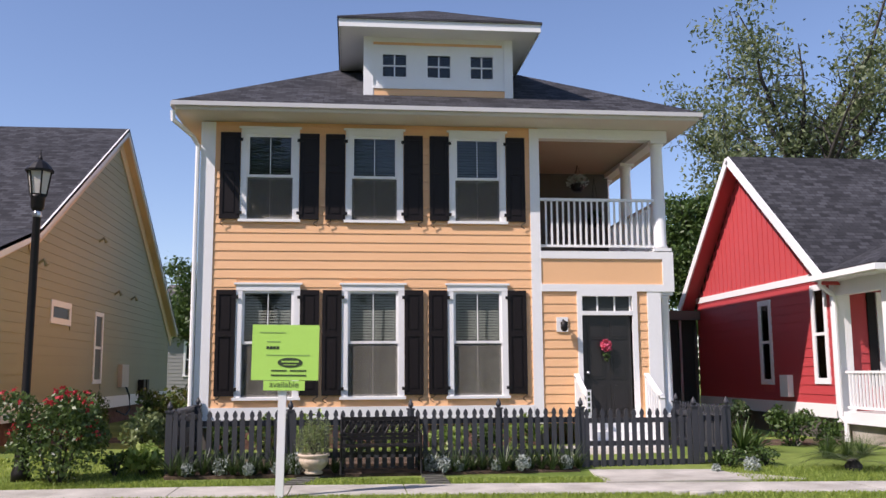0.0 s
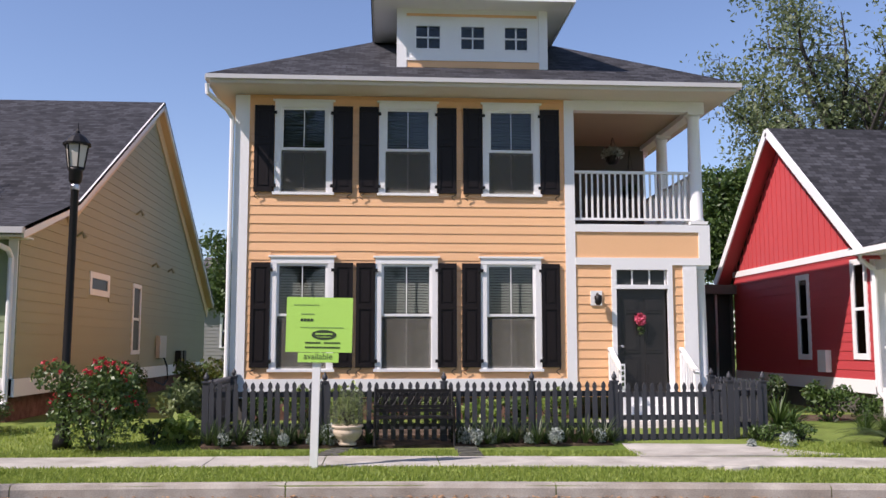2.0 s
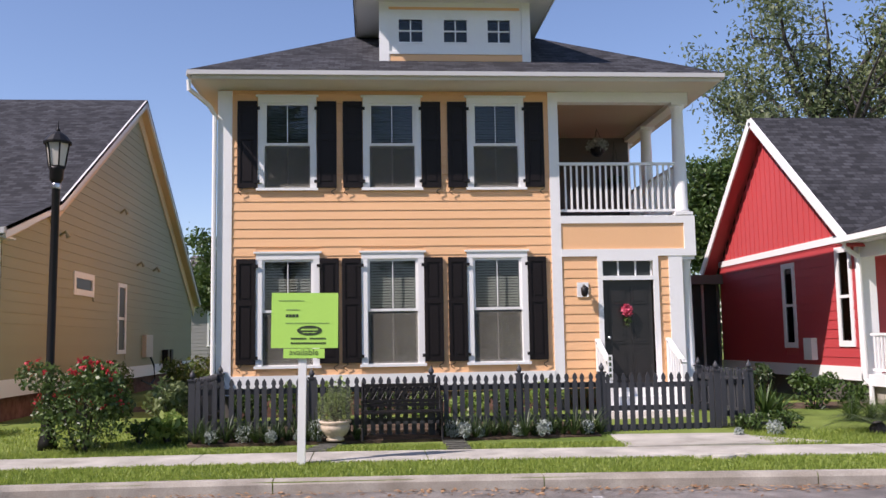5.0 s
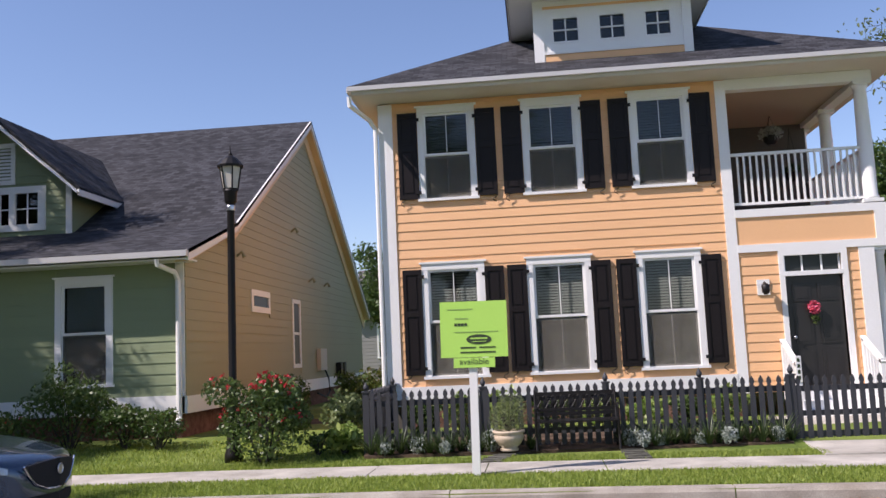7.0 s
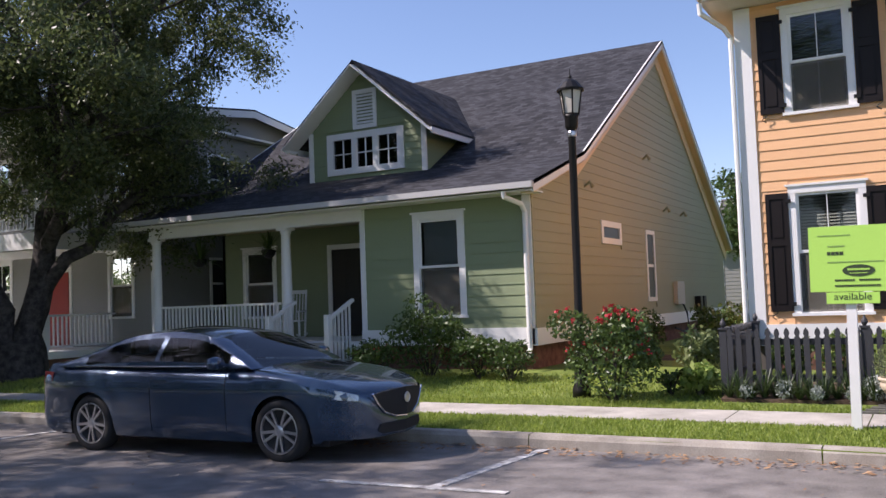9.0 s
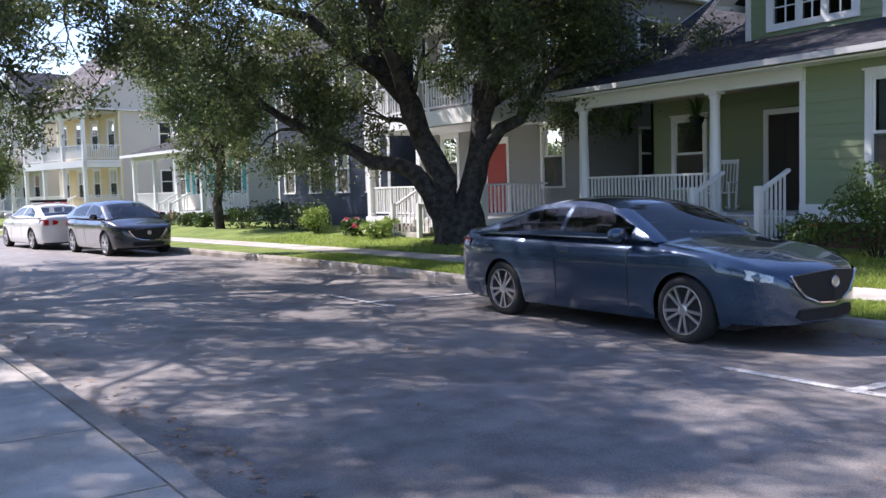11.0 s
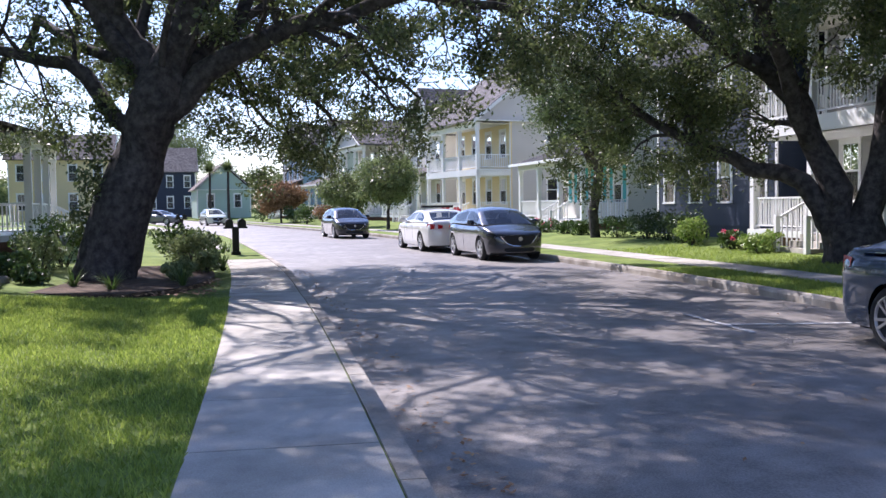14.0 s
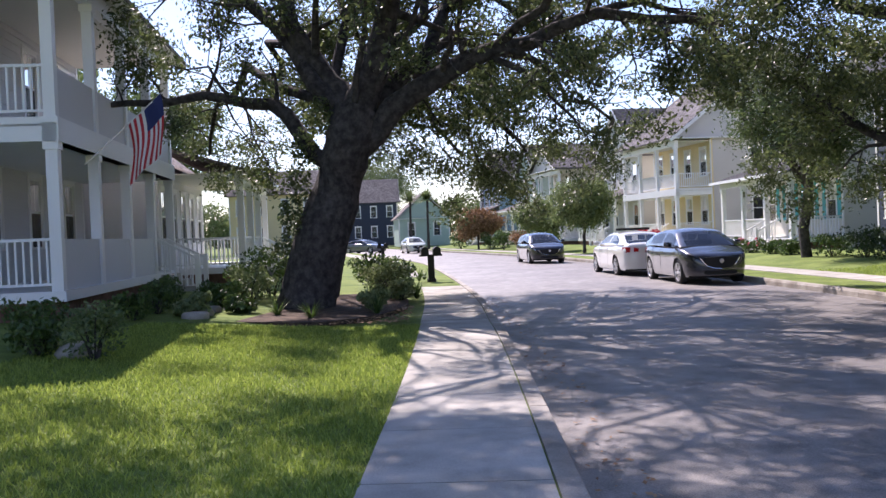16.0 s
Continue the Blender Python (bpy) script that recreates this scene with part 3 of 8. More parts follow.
for u0, u1, z0, z1, n in ((-3.65, -3.38, 0.55, 6.28, 0.04), (2.67, 2.86, 0.55, 6.28, 0.04), (4.95, 5.22, 0.55, 3.06, 0.04)):
    bm = nb()
    F.box(bm, u0, u1, -0.02, n, z0, z1)
    part("corner_board", bm, WHITE, house)
bm = nb()
F.box(bm, -3.38, 2.67, 0, 0.05, 0.60, 0.90)
part("skirt_board", bm, WHITE, house)
for k in range(12):
    bm = nb()
    F.box(bm, -3.3 + k * 0.52, -2.95 + k * 0.52, -0.10, -0.02, 0.1, 0.6)
    part("foundation_pier", bm, BRICK, house)
bm = nb()
F.box(bm, -3.62, 2.9, -0.3, -0.12, 0.05, 0.6)
part("foundation", bm, ROOM, house)
# porch band between the floors
bm = nb()
F.box(bm, 2.86, 5.50, -0.10, 0.05, 3.06, 3.20)
F.box(bm, 5.28, 5.50, -0.10, 0.05, 3.20, 3.70)
F.box(bm, 2.86, 5.50, -0.10, 0.05, 3.70, 3.84)
box(bm, 5.40, 5.50, 14.10, 18.0, 3.06, 3.84)
part("porch_band", bm, WHITE, house)
bm = nb()
F.box(bm, 2.86, 5.28, -0.06, 0.02, 3.20, 3.70)
part("band_panel", bm, PEACH_FLAT, house, "smooth peach panel")
bm = nb()
box(bm, 2.86, 5.42, 14.06, 18.0, 3.72, 3.86)
part("balcony_floor", bm, WHITE, house)
bm = nb()
box(bm, 2.86, 5.42, 14.12, 18.0, 3.10, 3.14)
part("porch_soffit", bm, WHITE, house)
for i, y in enumerate((14.13, 16.2, 17.9)):
    column(5.30, y, 3.86, 6.12, house, 0.135)
column(5.33, 14.13, FLOOR, 3.06, house, 0.12)
column(5.33, 17.9, FLOOR, 3.06, house, 0.12)
bm = nb()
box(bm, 2.86, 5.48, 13.99, 14.22, 6.10, 6.30)
box(bm, 5.22, 5.44, 14.22, 18.0, 6.10, 6.30)
part("porch_beam", bm, WHITE, house)
railing((2.88, 14.06, 3.86), (5.18, 14.06, 3.86), 1.02, 0.10, house)
railing((5.30, 14.2, 3.86), (5.30, 17.8, 3.86), 1.02, 0.10, house)
bm = nb()
box(bm, 2.9, 5.3, 14.2, 18.0, 6.2, 6.26)
part("balcony_ceiling", bm, CEDAR, house)
bm = nb()
box(bm, 2.9, 5.4, 18.0, 18.15, 0.5, 6.3)
part("balcony_back_wall", bm, PEACH_FLAT, house)
# windows and shutters
for a, b in UP:
    window(F, a, b, UZ[0], UZ[1], house, 0.115, 2, 1, label="white double-hung window with half-drawn blinds")
    shutter(F, a - 0.38, a - 0.01, UZ[0] + 0.05, UZ[1] - 0.09, house, True)
    shutter(F, b + 0.01, b + 0.38, UZ[0] + 0.05, UZ[1] - 0.09, house, False)
for a, b in LOW:
    window(F, a, b, LZ[0], LZ[1], house, 0.115, 2, 1, label="white double-hung window with blinds")
    shutter(F, a - 0.36, a - 0.003, LZ[0] + 0.08, LZ[1] - 0.10, house, True)
    shutter(F, b + 0.003, b + 0.36, LZ[0] + 0.08, LZ[1] - 0.10, house, False)
# entrance door
bm = nb()
F.box(bm, 3.55, 3.64, -0.12, 0.05, FLOOR, 3.06)
F.box(bm, 4.64, 4.74, -0.12, 0.05, FLOOR, 3.06)
F.box(bm, 3.64, 4.64, -0.12, 0.05, 2.97, 3.06)
F.box(bm, 3.64, 4.64, -0.12, 0.055, 2.60, 2.68)
door = part("door", bm, WHITE, house, "white door frame with three-light transom")
bm = nb()
F.box(bm, 3.66, 4.62, -0.09, -0.05, FLOOR + 0.02, 2.60)
for u0, u1 in ((3.76, 4.08), (4.20, 4.52)):
    for z0, z1 in ((0.75, 1.25), (1.38, 2.02), (2.14, 2.45)):
        F.box(bm, u0, u1, -0.05, -0.036, z0, z1)
        F.box(bm, u0 + 0.05, u1 - 0.05, -0.036, -0.028, z0 + 0.05, z1 - 0.05)
part("door_leaf", bm, DOOR, door, "black six-panel door")
bm = nb()
F.box(bm, 3.64, 4.64, -0.06, -0.052, 2.68, 2.97)
part("pane", bm, DARKPANE, door).visible_shadow = False
bm = nb()
for u in (3.66, 3.97, 4.31, 4.62):
    F.box(bm, u - 0.015, u + 0.015, -0.07, -0.03, 2.68, 2.97)
part("muntin", bm, WHITE, door)
bm = nb()
lathe(bm, [(0.03, 0), (0.03, 0.02), (0.012, 0.03), (0.012, 0.05), (0.03, 0.06), (0.028, 0.09), (0.01, 0.1)], 14, Matrix.Translation(F.at(3.74, 1.50, -0.045)) @ pose(0, 0, 0, 90))
part("door_knob", bm, METAL, door, "", True)
# porch lamp by the door
bm = nb()
F.box(bm, 3.14, 3.36, 0.0, 0.045, 2.28, 2.56)
lampw = part("wall_lamp", bm, WHITE, house, "white mounting block with a dark jar lamp")
bm = nb()
tube(bm, [F.at(3.25, 2.44, 0.04), F.at(3.25, 2.50, 0.12), F.at(3.25, 2.46, 0.19)], [0.02, 0.02, 0.03], 8)
lathe(bm, [(0.03, 0.06), (0.075, 0.03), (0.065, -0.10), (0.03, -0.14)], 14, Matrix.Translation(F.at(3.25, 2.42, 0.19)))
part("jar", bm, IRON, lampw, "", True)
# steps with side rails
bm = nb()
for k in range(3):
    box(bm, 3.45, 4.95, 13.93 - 0.30 * (k + 1), 13.96, 0.15 + 0.0, FLOOR - 0.15 * k - 0.03)
part("steps", bm, WHITE, house, "white wooden front steps")
for x in (3.50, 4.88):
    bm = nb()
    beam(bm, (x, 13.9, 0.5), (x, 13.9, 1.42), 0.09, 0.09, (0, 1, 0))
    part("stair_post", bm, WHITE, house)
    bm = nb()
    beam(bm, (x, 13.15, 0.15), (x, 13.15, 1.10), 0.09, 0.09, (0, 1, 0))
    st = part("stair_post", bm, WHITE, house)
    bm = nb()
    beam(bm, (x, 13.10, 1.02), (x, 13.98, 1.46), 0.09, 0.05)
    part("stair_rail", bm, WHITE, st)
    for k in range(5):
        bm = nb()
        y = 13.28 + k * 0.13
        beam(bm, (x, y, 0.3), (x, y, 1.08 + k * 0.062), 0.03, 0.03, (0, 1, 0))
        part("baluster", bm, WHITE, st)
# eave, gutter, roof
GUTTER = mat("grey_gutter", (0.50, 0.50, 0.49), 0.5, 0.06, 3, 0.05)
EX0, EX1, EY0, EY1 = -4.02, 5.87, 13.27, 23.7
EZ = 6.42
bm = nb()
box(bm, EX0 + 0.03, EX1 - 0.03, EY0 + 0.03, EY1, 6.305, 6.335)
part("soffit", bm, SOFFIT, house)
for a, b in (((EX0, EY0), (EX1, EY0)), ((EX0, EY0), (EX0, EY1)), ((EX1, EY0), (EX1, EY1))):
    bm = nb()
    d = (Vector((*b, 0)) - Vector((*a, 0))).normalized()
    for off, z0, z1 in ((0.0, 6.375, 6.455),):
        if d.x > 0.5:
            box(bm, a[0] - 0.06, b[0] + 0.06, a[1] - 0.09, a[1] + 0.01, z0, z1)
        else:
            s = -0.09 if a[0] < 0 else 0.0
            box(bm, a[0] + s - 0.0, a[0] + s + 0.09, a[1] + 0.012, b[1], z0, z1)
    part("gutter", bm, GUTTER, house, "pale grey gutter")
bm = nb()
box(bm, EX0 + 0.01, EX1 - 0.01, EY0 - 0.02, EY0 + 0.02, 6.31, 6.374)
part("fascia", bm, SOFFIT, house)
M_R = 0.565
RX = 1.0
top_y = EY0 + (EX1 - EX0) / 2
RZ = EZ + M_R * (EX1 - EX0) / 2
cx = (EX0 + EX1) / 2
slope("roof", [(EX0 - 0.05, EY0 - 0.05, EZ + 0.05), (EX1 + 0.05, EY0 - 0.05, EZ + 0.05), (cx, top_y, RZ + 0.05)], SHINGLE, house, 0.05)
slope("roof", [(EX0 - 0.05, EY1, EZ + 0.05), (EX0 - 0.05, EY0 - 0.05, EZ + 0.05), (cx, top_y, RZ + 0.05), (cx, EY1, RZ + 0.05)], SHINGLE, house, 0.05)
slope("roof", [(EX1 + 0.05, EY0 - 0.05, EZ + 0.05), (EX1 + 0.05, EY1, EZ + 0.05), (cx, EY1, RZ + 0.05), (cx, top_y, RZ + 0.05)], SHINGLE, house, 0.05)
# downspout
bm = nb()
tube(bm, [(-4.05, 13.24, 6.28), (-4.05, 13.26, 6.12), (-3.78, 13.8, 5.95), (-3.70, 13.93, 5.8), (-3.70, 13.93, 0.4), (-3.70, 13.75, 0.25)], [0.045] * 6, 8)
part("downspout", bm, WHITE, house)
# dormer
DY = 14.0
D = Wall((0, DY, 0), (1, 0, 0), (0, -1, 0))
DW = [(-0.24, 0.28), (0.64, 1.15), (1.50, 2.00)]
DZ = (7.25, 7.76)
bm = core(D, -0.57, 2.35, 6.6, 8.08, [(a + 0.03, b - 0.03, DZ[0] + 0.03, DZ[1] - 0.03) for a, b in DW])
box(bm, -0.57, -0.45, DY + 0.15, DY + 3.2, 6.8, 8.08)
box(bm, 2.23, 2.35, DY + 0.15, DY + 3.2, 6.8, 8.08)
dorm = part("dormer", bm, WHITE, house, "white dormer with three four-light windows")
# dark backing close behind the dormer panes, shade painted as colour
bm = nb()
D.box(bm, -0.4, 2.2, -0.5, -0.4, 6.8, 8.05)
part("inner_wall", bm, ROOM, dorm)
bm = nb()
D.box(bm, -0.38, 2.20, 0.004, 0.02, 6.80, 7.03)
part("band_panel", bm, PEACH_FLAT, dorm, "smooth peach band")
bm = nb()
D.box(bm, -0.40, 2.16, 0.004, 0.012, 7.93, 7.98)
part("band_strip", bm, PEACH_FLAT, dorm)
for u0, u1, z0, z1, n in ((-0.59, -0.40, 6.7, 8.08, 0.03), (2.20, 2.37, 6.7, 8.08, 0.03), (-0.40, 2.20, 7.03, 7.08, 0.04)):
    bm = nb()
    D.box(bm, u0, u1, 0.0, n, z0, z1)
    part("trim", bm, WHITE, dorm)
for a, b in DW:
    bm = nb()
    s = 0.03
    D.box(bm, a, a + s, -0.06, 0.012, DZ[0], DZ[1])
    D.box(bm, b - s, b, -0.06, 0.012, DZ[0], DZ[1])
    D.box(bm, a + s, b - s, -0.06, 0.012, DZ[0], DZ[0] + s)
    D.box(bm, a + s, b - s, -0.06, 0.012, DZ[1] - s, DZ[1])
    m0, k0 = (a + b) / 2, sum(DZ) / 2
    D.box(bm, m0 - 0.012, m0 + 0.012, -0.05, 0.0, DZ[0] + s, DZ[1] - s)
    D.box(bm, a + s, b - s, -0.05, -0.001, k0 - 0.012, k0 + 0.012)
    part("sash", bm, WHITE, dorm)
    bm = nb()
    D.box(bm, a + s, b - s, -0.035, -0.03, DZ[0] + s, DZ[1] - s)
    part("pane", bm, GLASS, dorm).visible_shadow = False
ex0, ex1, ey0 = -1.04, 2.80, DY - 0.55
bm = nb()
box(bm, ex0, ex1, ey0, DY + 3.2, 8.08, 8.12)
part("soffit", bm, WHITE, dorm)
for x0, x1, y0, y1 in ((ex0 - 0.01, ex1 + 0.01, ey0 - 0.03, ey0), (ex0 - 0.03, ex0 - 0.01, ey0 - 0.03, DY + 3.2), (ex1 + 0.01, ex1 + 0.03, ey0 - 0.03, DY + 3.2)):
    bm = nb()
    box(bm, x0, x1, y0, y1, 8.06, 8.215)
    part("fascia", bm, WHITE, dorm)
cxd, rd = (ex0 + ex1) / 2, (ex1 - ex0) / 2 + 0.06
e = 0.06
ze = 8.25
zt = ze + 0.50 * rd
slope("dormer_roof", [(ex0 - e, ey0 - e, ze), (ex1 + e, ey0 - e, ze), (cxd, ey0 - e + rd, zt)], SHINGLE, house, 0.04)
slope("dormer_roof", [(ex0 - e, DY + 3.6, ze), (ex0 - e, ey0 - e, ze), (cxd, ey0 - e + rd, zt), (cxd, DY + 3.6, zt)], SHINGLE, house, 0.04)
slope("dormer_roof", [(ex1 + e, ey0 - e, ze), (ex1 + e, DY + 3.6, ze), (cxd, DY + 3.6, zt), (cxd, ey0 - e + rd, zt)], SHINGLE, house, 0.04)

# ---- tan and green cottage ----
cot = thing("house", "one-storey cottage with green clapboard front and tan gable side", "house", pose(-12.4, 13.75, 0.2))
CF = Wall((0, 13.75, 0), (1, 0, 0), (0, -1, 0))
GW = (-10.02, -8.86, 1.15, 3.24)
part("wall", core(CF, -11.30, -7.60, 0.72, 3.60, [(GW[0] + 0.06, GW[1] - 0.06, GW[2] + 0.04, GW[3] - 0.06)]), GREEN, cot)
clapboards(CF, lambda z: (-11.18, -7.62), 0.95, 3.42, [GW], 0.205, GREEN, cot)
window(CF, *GW, cot, 0.13, 1, 1, shut=True, label="white double-hung window with lowered blinds")
for u0, u1, z1 in ((-11.30, -11.18, 3.42), (-7.62, -7.45, 3.50)):
    bm = nb()
    CF.box(bm, u0, u1, 0, 0.035, 0.72, z1)
    part("corner_board", bm, WHITE, cot)
bm = nb()
CF.box(bm, -11.3, -7.45, 0, 0.05, 0.62, 0.94)
box(bm, -7.5, -7.40, 13.70, 30.9, 0.60, 0.92)
part("skirt_board", bm, WHITE, cot)
bm = nb()
box(bm, -17.2, -7.6, 13.9, 30.8, 0.05, 0.62)
part("foundation", bm, BRICK, cot)
# tan side wall with its gable
CS = Wall((-7.45, 13.75, 0), (0, 1, 0), (1, 0, 0))
PK, KN = (9.2, 8.20), (2.75, 4.45)


def cot_roof(u):
    """Underside of the roof along the side wall."""
    if u < KN[0]:
        return 3.52 + (KN[1] - 3.52) * u / KN[0]
    if u < PK[0]:
        return KN[1] + (PK[1] - KN[1]) * (u - KN[0]) / (PK[0] - KN[0])
    return PK[1] - (PK[1] - 3.10) * (u - PK[0]) / (17.2 - PK[0])


def cot_span(z):
    us = [i * 0.02 for i in range(0, 860)]
    inside = [u for u in us if cot_roof(u) > z]
    return (inside[0], inside[-1]) if inside else (9, 9)


VENT, SW = (3.96, 5.42, 2.66, 3.19), (7.48, 8.30, 1.28, 3.15)
bm = nb()
prism(bm, [CS.at(u, z) for u, z in ((0, 0.6), (17.2, 0.6), (17.2, 3.05), PK, KN, (0, 3.5))], (-0.15, 0, 0))
part("wall", bm, TAN, cot)
clapboards(CS, cot_span, 0.93, 8.2, [VENT, SW], 0.205, TAN, cot)
for o, lab in ((VENT, "small white framed transom window"), (SW, "tall white framed side window")):
    bm = nb()
    c = 0.14 if o is VENT else 0.11
    CS.box(bm, o[0], o[0] + c, 0, 0.04, o[2], o[3])
    CS.box(bm, o[1] - c, o[1], 0, 0.04, o[2], o[3])
    CS.box(bm, o[0] + c, o[1] - c, 0, 0.042, o[2], o[2] + c)
    CS.box(bm, o[0] + c, o[1] - c, 0, 0.042, o[3] - c, o[3])
    if o is SW:
        CS.box(bm, o[0] + c, o[1] - c, 0, 0.03, 2.18, 2.25)
    w = part("window", bm, WHITE, cot, lab)
    bm = nb()
    CS.box(bm, o[0] + c, o[1] - c, 0.004, 0.012, o[2] + c, o[3] - c)
    part("pane", bm, DARKPANE, w)
    bm = nb()
    CS.box(bm, o[0] + c, o[1] - c, 0.001, 0.003, o[2] + c, o[3] - c)
    part("dark_lining", bm, ROOM, w)
for u, z in ((3.0, 3.85), (7.6, 5.0), (9.4, 3.75), (11.3, 3.75)):
    bm = nb()
    tube(bm, [CS.at(u, z, 0.0), CS.at(u, z + 0.1, 0.14), CS.at(u, z - 0.02, 0.2)], [0.03, 0.04, 0.05], 8)
    part("flood_lamp", bm, TAN, cot)
bm = nb()
CS.box(bm, 10.1, 10.9, 0.02, 0.14, 1.15, 1.80)
em = part("meter_box", bm, mat("meter_grey", (0.5, 0.46, 0.38), 0.5), cot, "beige electric meter box")
bm = nb()
tube(bm, [CS.at(10.7, 1.2, 0.1), CS.at(11.0, 0.9, 0.15), CS.at(11.0, 0.5, 0.18), CS.at(10.5, 0.35, 0.18), CS.at(9.7, 0.5, 0.12)], [0.025] * 5, 6)
part("conduit", bm, IRON, em)
for u in (12.6, 13.1):
    bm = nb()
    CS.box(bm, u, u + 0.3, 0.02, 0.2, 0.75, 1.35)
    part("utility_box", bm, IRON, cot)
# roofs: lower porch pitch, then the steep main pitch, with rakes
EDGE = -7.17
LX = -17.9
yk, yp, yb = 13.75 + KN[0], 13.75 + PK[0], 31.3
zk, zp, zb = KN[1] + 0.08, PK[1] + 0.32, 3.10
slope("roof", [(LX, 13.22, 3.62), (EDGE, 13.22, 3.62), (EDGE, yk - 0.4, zk), (LX, yk - 0.4, zk)], SHINGLE, cot, 0.08)
slope("roof", [(LX, yk - 0.4, zk), (EDGE, yk - 0.4, zk), (EDGE, yp, zp), (LX, yp, zp)], SHINGLE, cot, 0.08)
slope("roof", [(EDGE, yb, zb), (LX, yb, zb), (LX, yp, zp), (EDGE, yp, zp)], SHINGLE, cot, 0.08)
for x0 in (EDGE, LX):
    for a, b in (((13.22, 3.53), (yk - 0.4, zk - 0.09)), ((yk - 0.4, zk - 0.09), (yp, zp - 0.09)), ((yp, zp - 0.09), (yb, zb - 0.09))):
        bm = nb()
        beam(bm, (x0 - 0.02, a[0], a[1] - 0.02), (x0 - 0.02, b[0], b[1] - 0.02), 0.04, 0.20)
        part("rake_board", bm, WHITE, cot)
bm = nb()
for a, b in (((yk - 0.4, zk - 0.2), (yp, zp - 0.2)), ((yp, zp - 0.2), (yb, zb - 0.2)), ((13.3, 3.42), (yk - 0.4, zk - 0.2))):
    beam(bm, ((EDGE - 7.45) / 2, a[0], a[1]), ((EDGE - 7.45) / 2, b[0], b[1]), EDGE + 7.45, 0.02)
TANTRIM = mat("tan_soffit", (0.66, 0.52, 0.32), 0.6)
part("rake_soffit", bm, TANTRIM, cot)
# added bands on the wall in soffit colour, standing in for a wider rake soffit
for a, b in (((yk - 0.4, zk - 0.36), (yp, zp - 0.40)), ((yp, zp - 0.40), (yb, zb - 0.40))):
    bm = nb()
    beam(bm, (-7.41, a[0], a[1]), (-7.41, b[0], b[1]), 0.03, 0.36)
    part("frieze_board", bm, TANTRIM, cot)
bm = nb()
box(bm, LX, EDGE + 0.02, 13.10, 13.22, 3.49, 3.60)
part("gutter", bm, GUTTER, cot)
bm = nb()
box(bm, LX, EDGE - 0.04, 13.22, 13.80, 3.44, 3.47)
part("soffit", bm, WHITE, cot)
bm = nb()
tube(bm, [(-7.75, 13.16, 3.46), (-7.74, 13.18, 3.36), (-7.56, 13.55, 3.24), (-7.54, 13.66, 3.1), (-7.54, 13.66, 0.55), (-7.50, 13.45, 0.40)], [0.05] * 6, 8)
part("downspout", bm, WHITE, cot)
# porch
bm = nb()
box(bm, -17.3, -11.2, 13.66, 13.90, 3.20, 3.50)
part("porch_beam", bm, WHITE, cot)
bm = nb()
box(bm, -17.3, -11.2, 13.75, 16.2, 3.40, 3.44)
part("porch_ceiling", bm, CEDAR, cot)
bm = nb()
box(bm, -17.3, -11.2, 13.7, 16.2, 0.55, 0.72)
part("porch_floor", bm, WHITE, cot)
for x in (-17.2, -13.3):
    column(x, 13.80, 0.72, 3.22, cot, 0.12)
PB = Wall((0, 16.2, 0), (1, 0, 0), (0, -1, 0))
PW = (-16.6, -15.5, 1.2, 3.0)
part("wall", core(PB, -17.3, -11.2, 0.6, 3.5, [(PW[0] + 0.05, PW[1] - 0.05, PW[2] + 0.05, PW[3] - 0.05)]), GREEN, cot)
clapboards(PB, lambda z: (-17.2, -11.3), 0.75, 3.4, [PW, (-13.9, -12.7, 0.7, 2.95)], 0.205, GREEN, cot, True, "siding")
window(PB, *PW, cot, 0.11, 1, 1)
bm = nb()
PB.box(bm, -13.9, -13.78, 0.0, 0.06, 0.72, 2.95)
PB.box(bm, -12.82, -12.7, 0.0, 0.06, 0.72, 2.95)
PB.box(bm, -13.78, -12.82, 0.0, 0.06, 2.83, 2.95)
pd = part("door", bm, WHITE, cot, "white door frame")
bm = nb()
PB.box(bm, -13.78, -12.82, 0.005, 0.03, 0.74, 2.83)
for z0_, z1_ in ((0.9, 1.5), (1.7, 2.65)):
    PB.box(bm, -13.66, -13.36, 0.03, 0.042, z0_, z1_)
    PB.box(bm, -13.24, -12.94, 0.03, 0.042, z0_, z1_)
part("door_leaf", bm, DOOR, pd)
part("wall", core(Wall((-11.3, 13.75, 0), (0, 1, 0), (-1, 0, 0)), 0, 2.45, 0.6, 3.5), GREEN, cot)
part("wall", core(Wall((-17.3, 16.2, 0), (0, 1, 0), (-1, 0, 0)), 0, 14.6, 0.6, 3.5), GREEN, cot)
bm = nb()
prism(bm, [(-17.3, 16.3, 3.5), (-17.3, 30.8, 3.1), (-17.3, yp, PK[1])], (0.1, 0, 0))
part("gable_wall", bm, GREEN, cot)
part("wall", core(Wall((-17.3, 30.9, 0), (1, 0, 0), (0, 1, 0)), 0, 9.85, 0.6, 3.2), GREEN, cot)
railing((-17.05, 13.80, 0.72), (-13.45, 13.80, 0.72), 0.84, 0.12, cot)
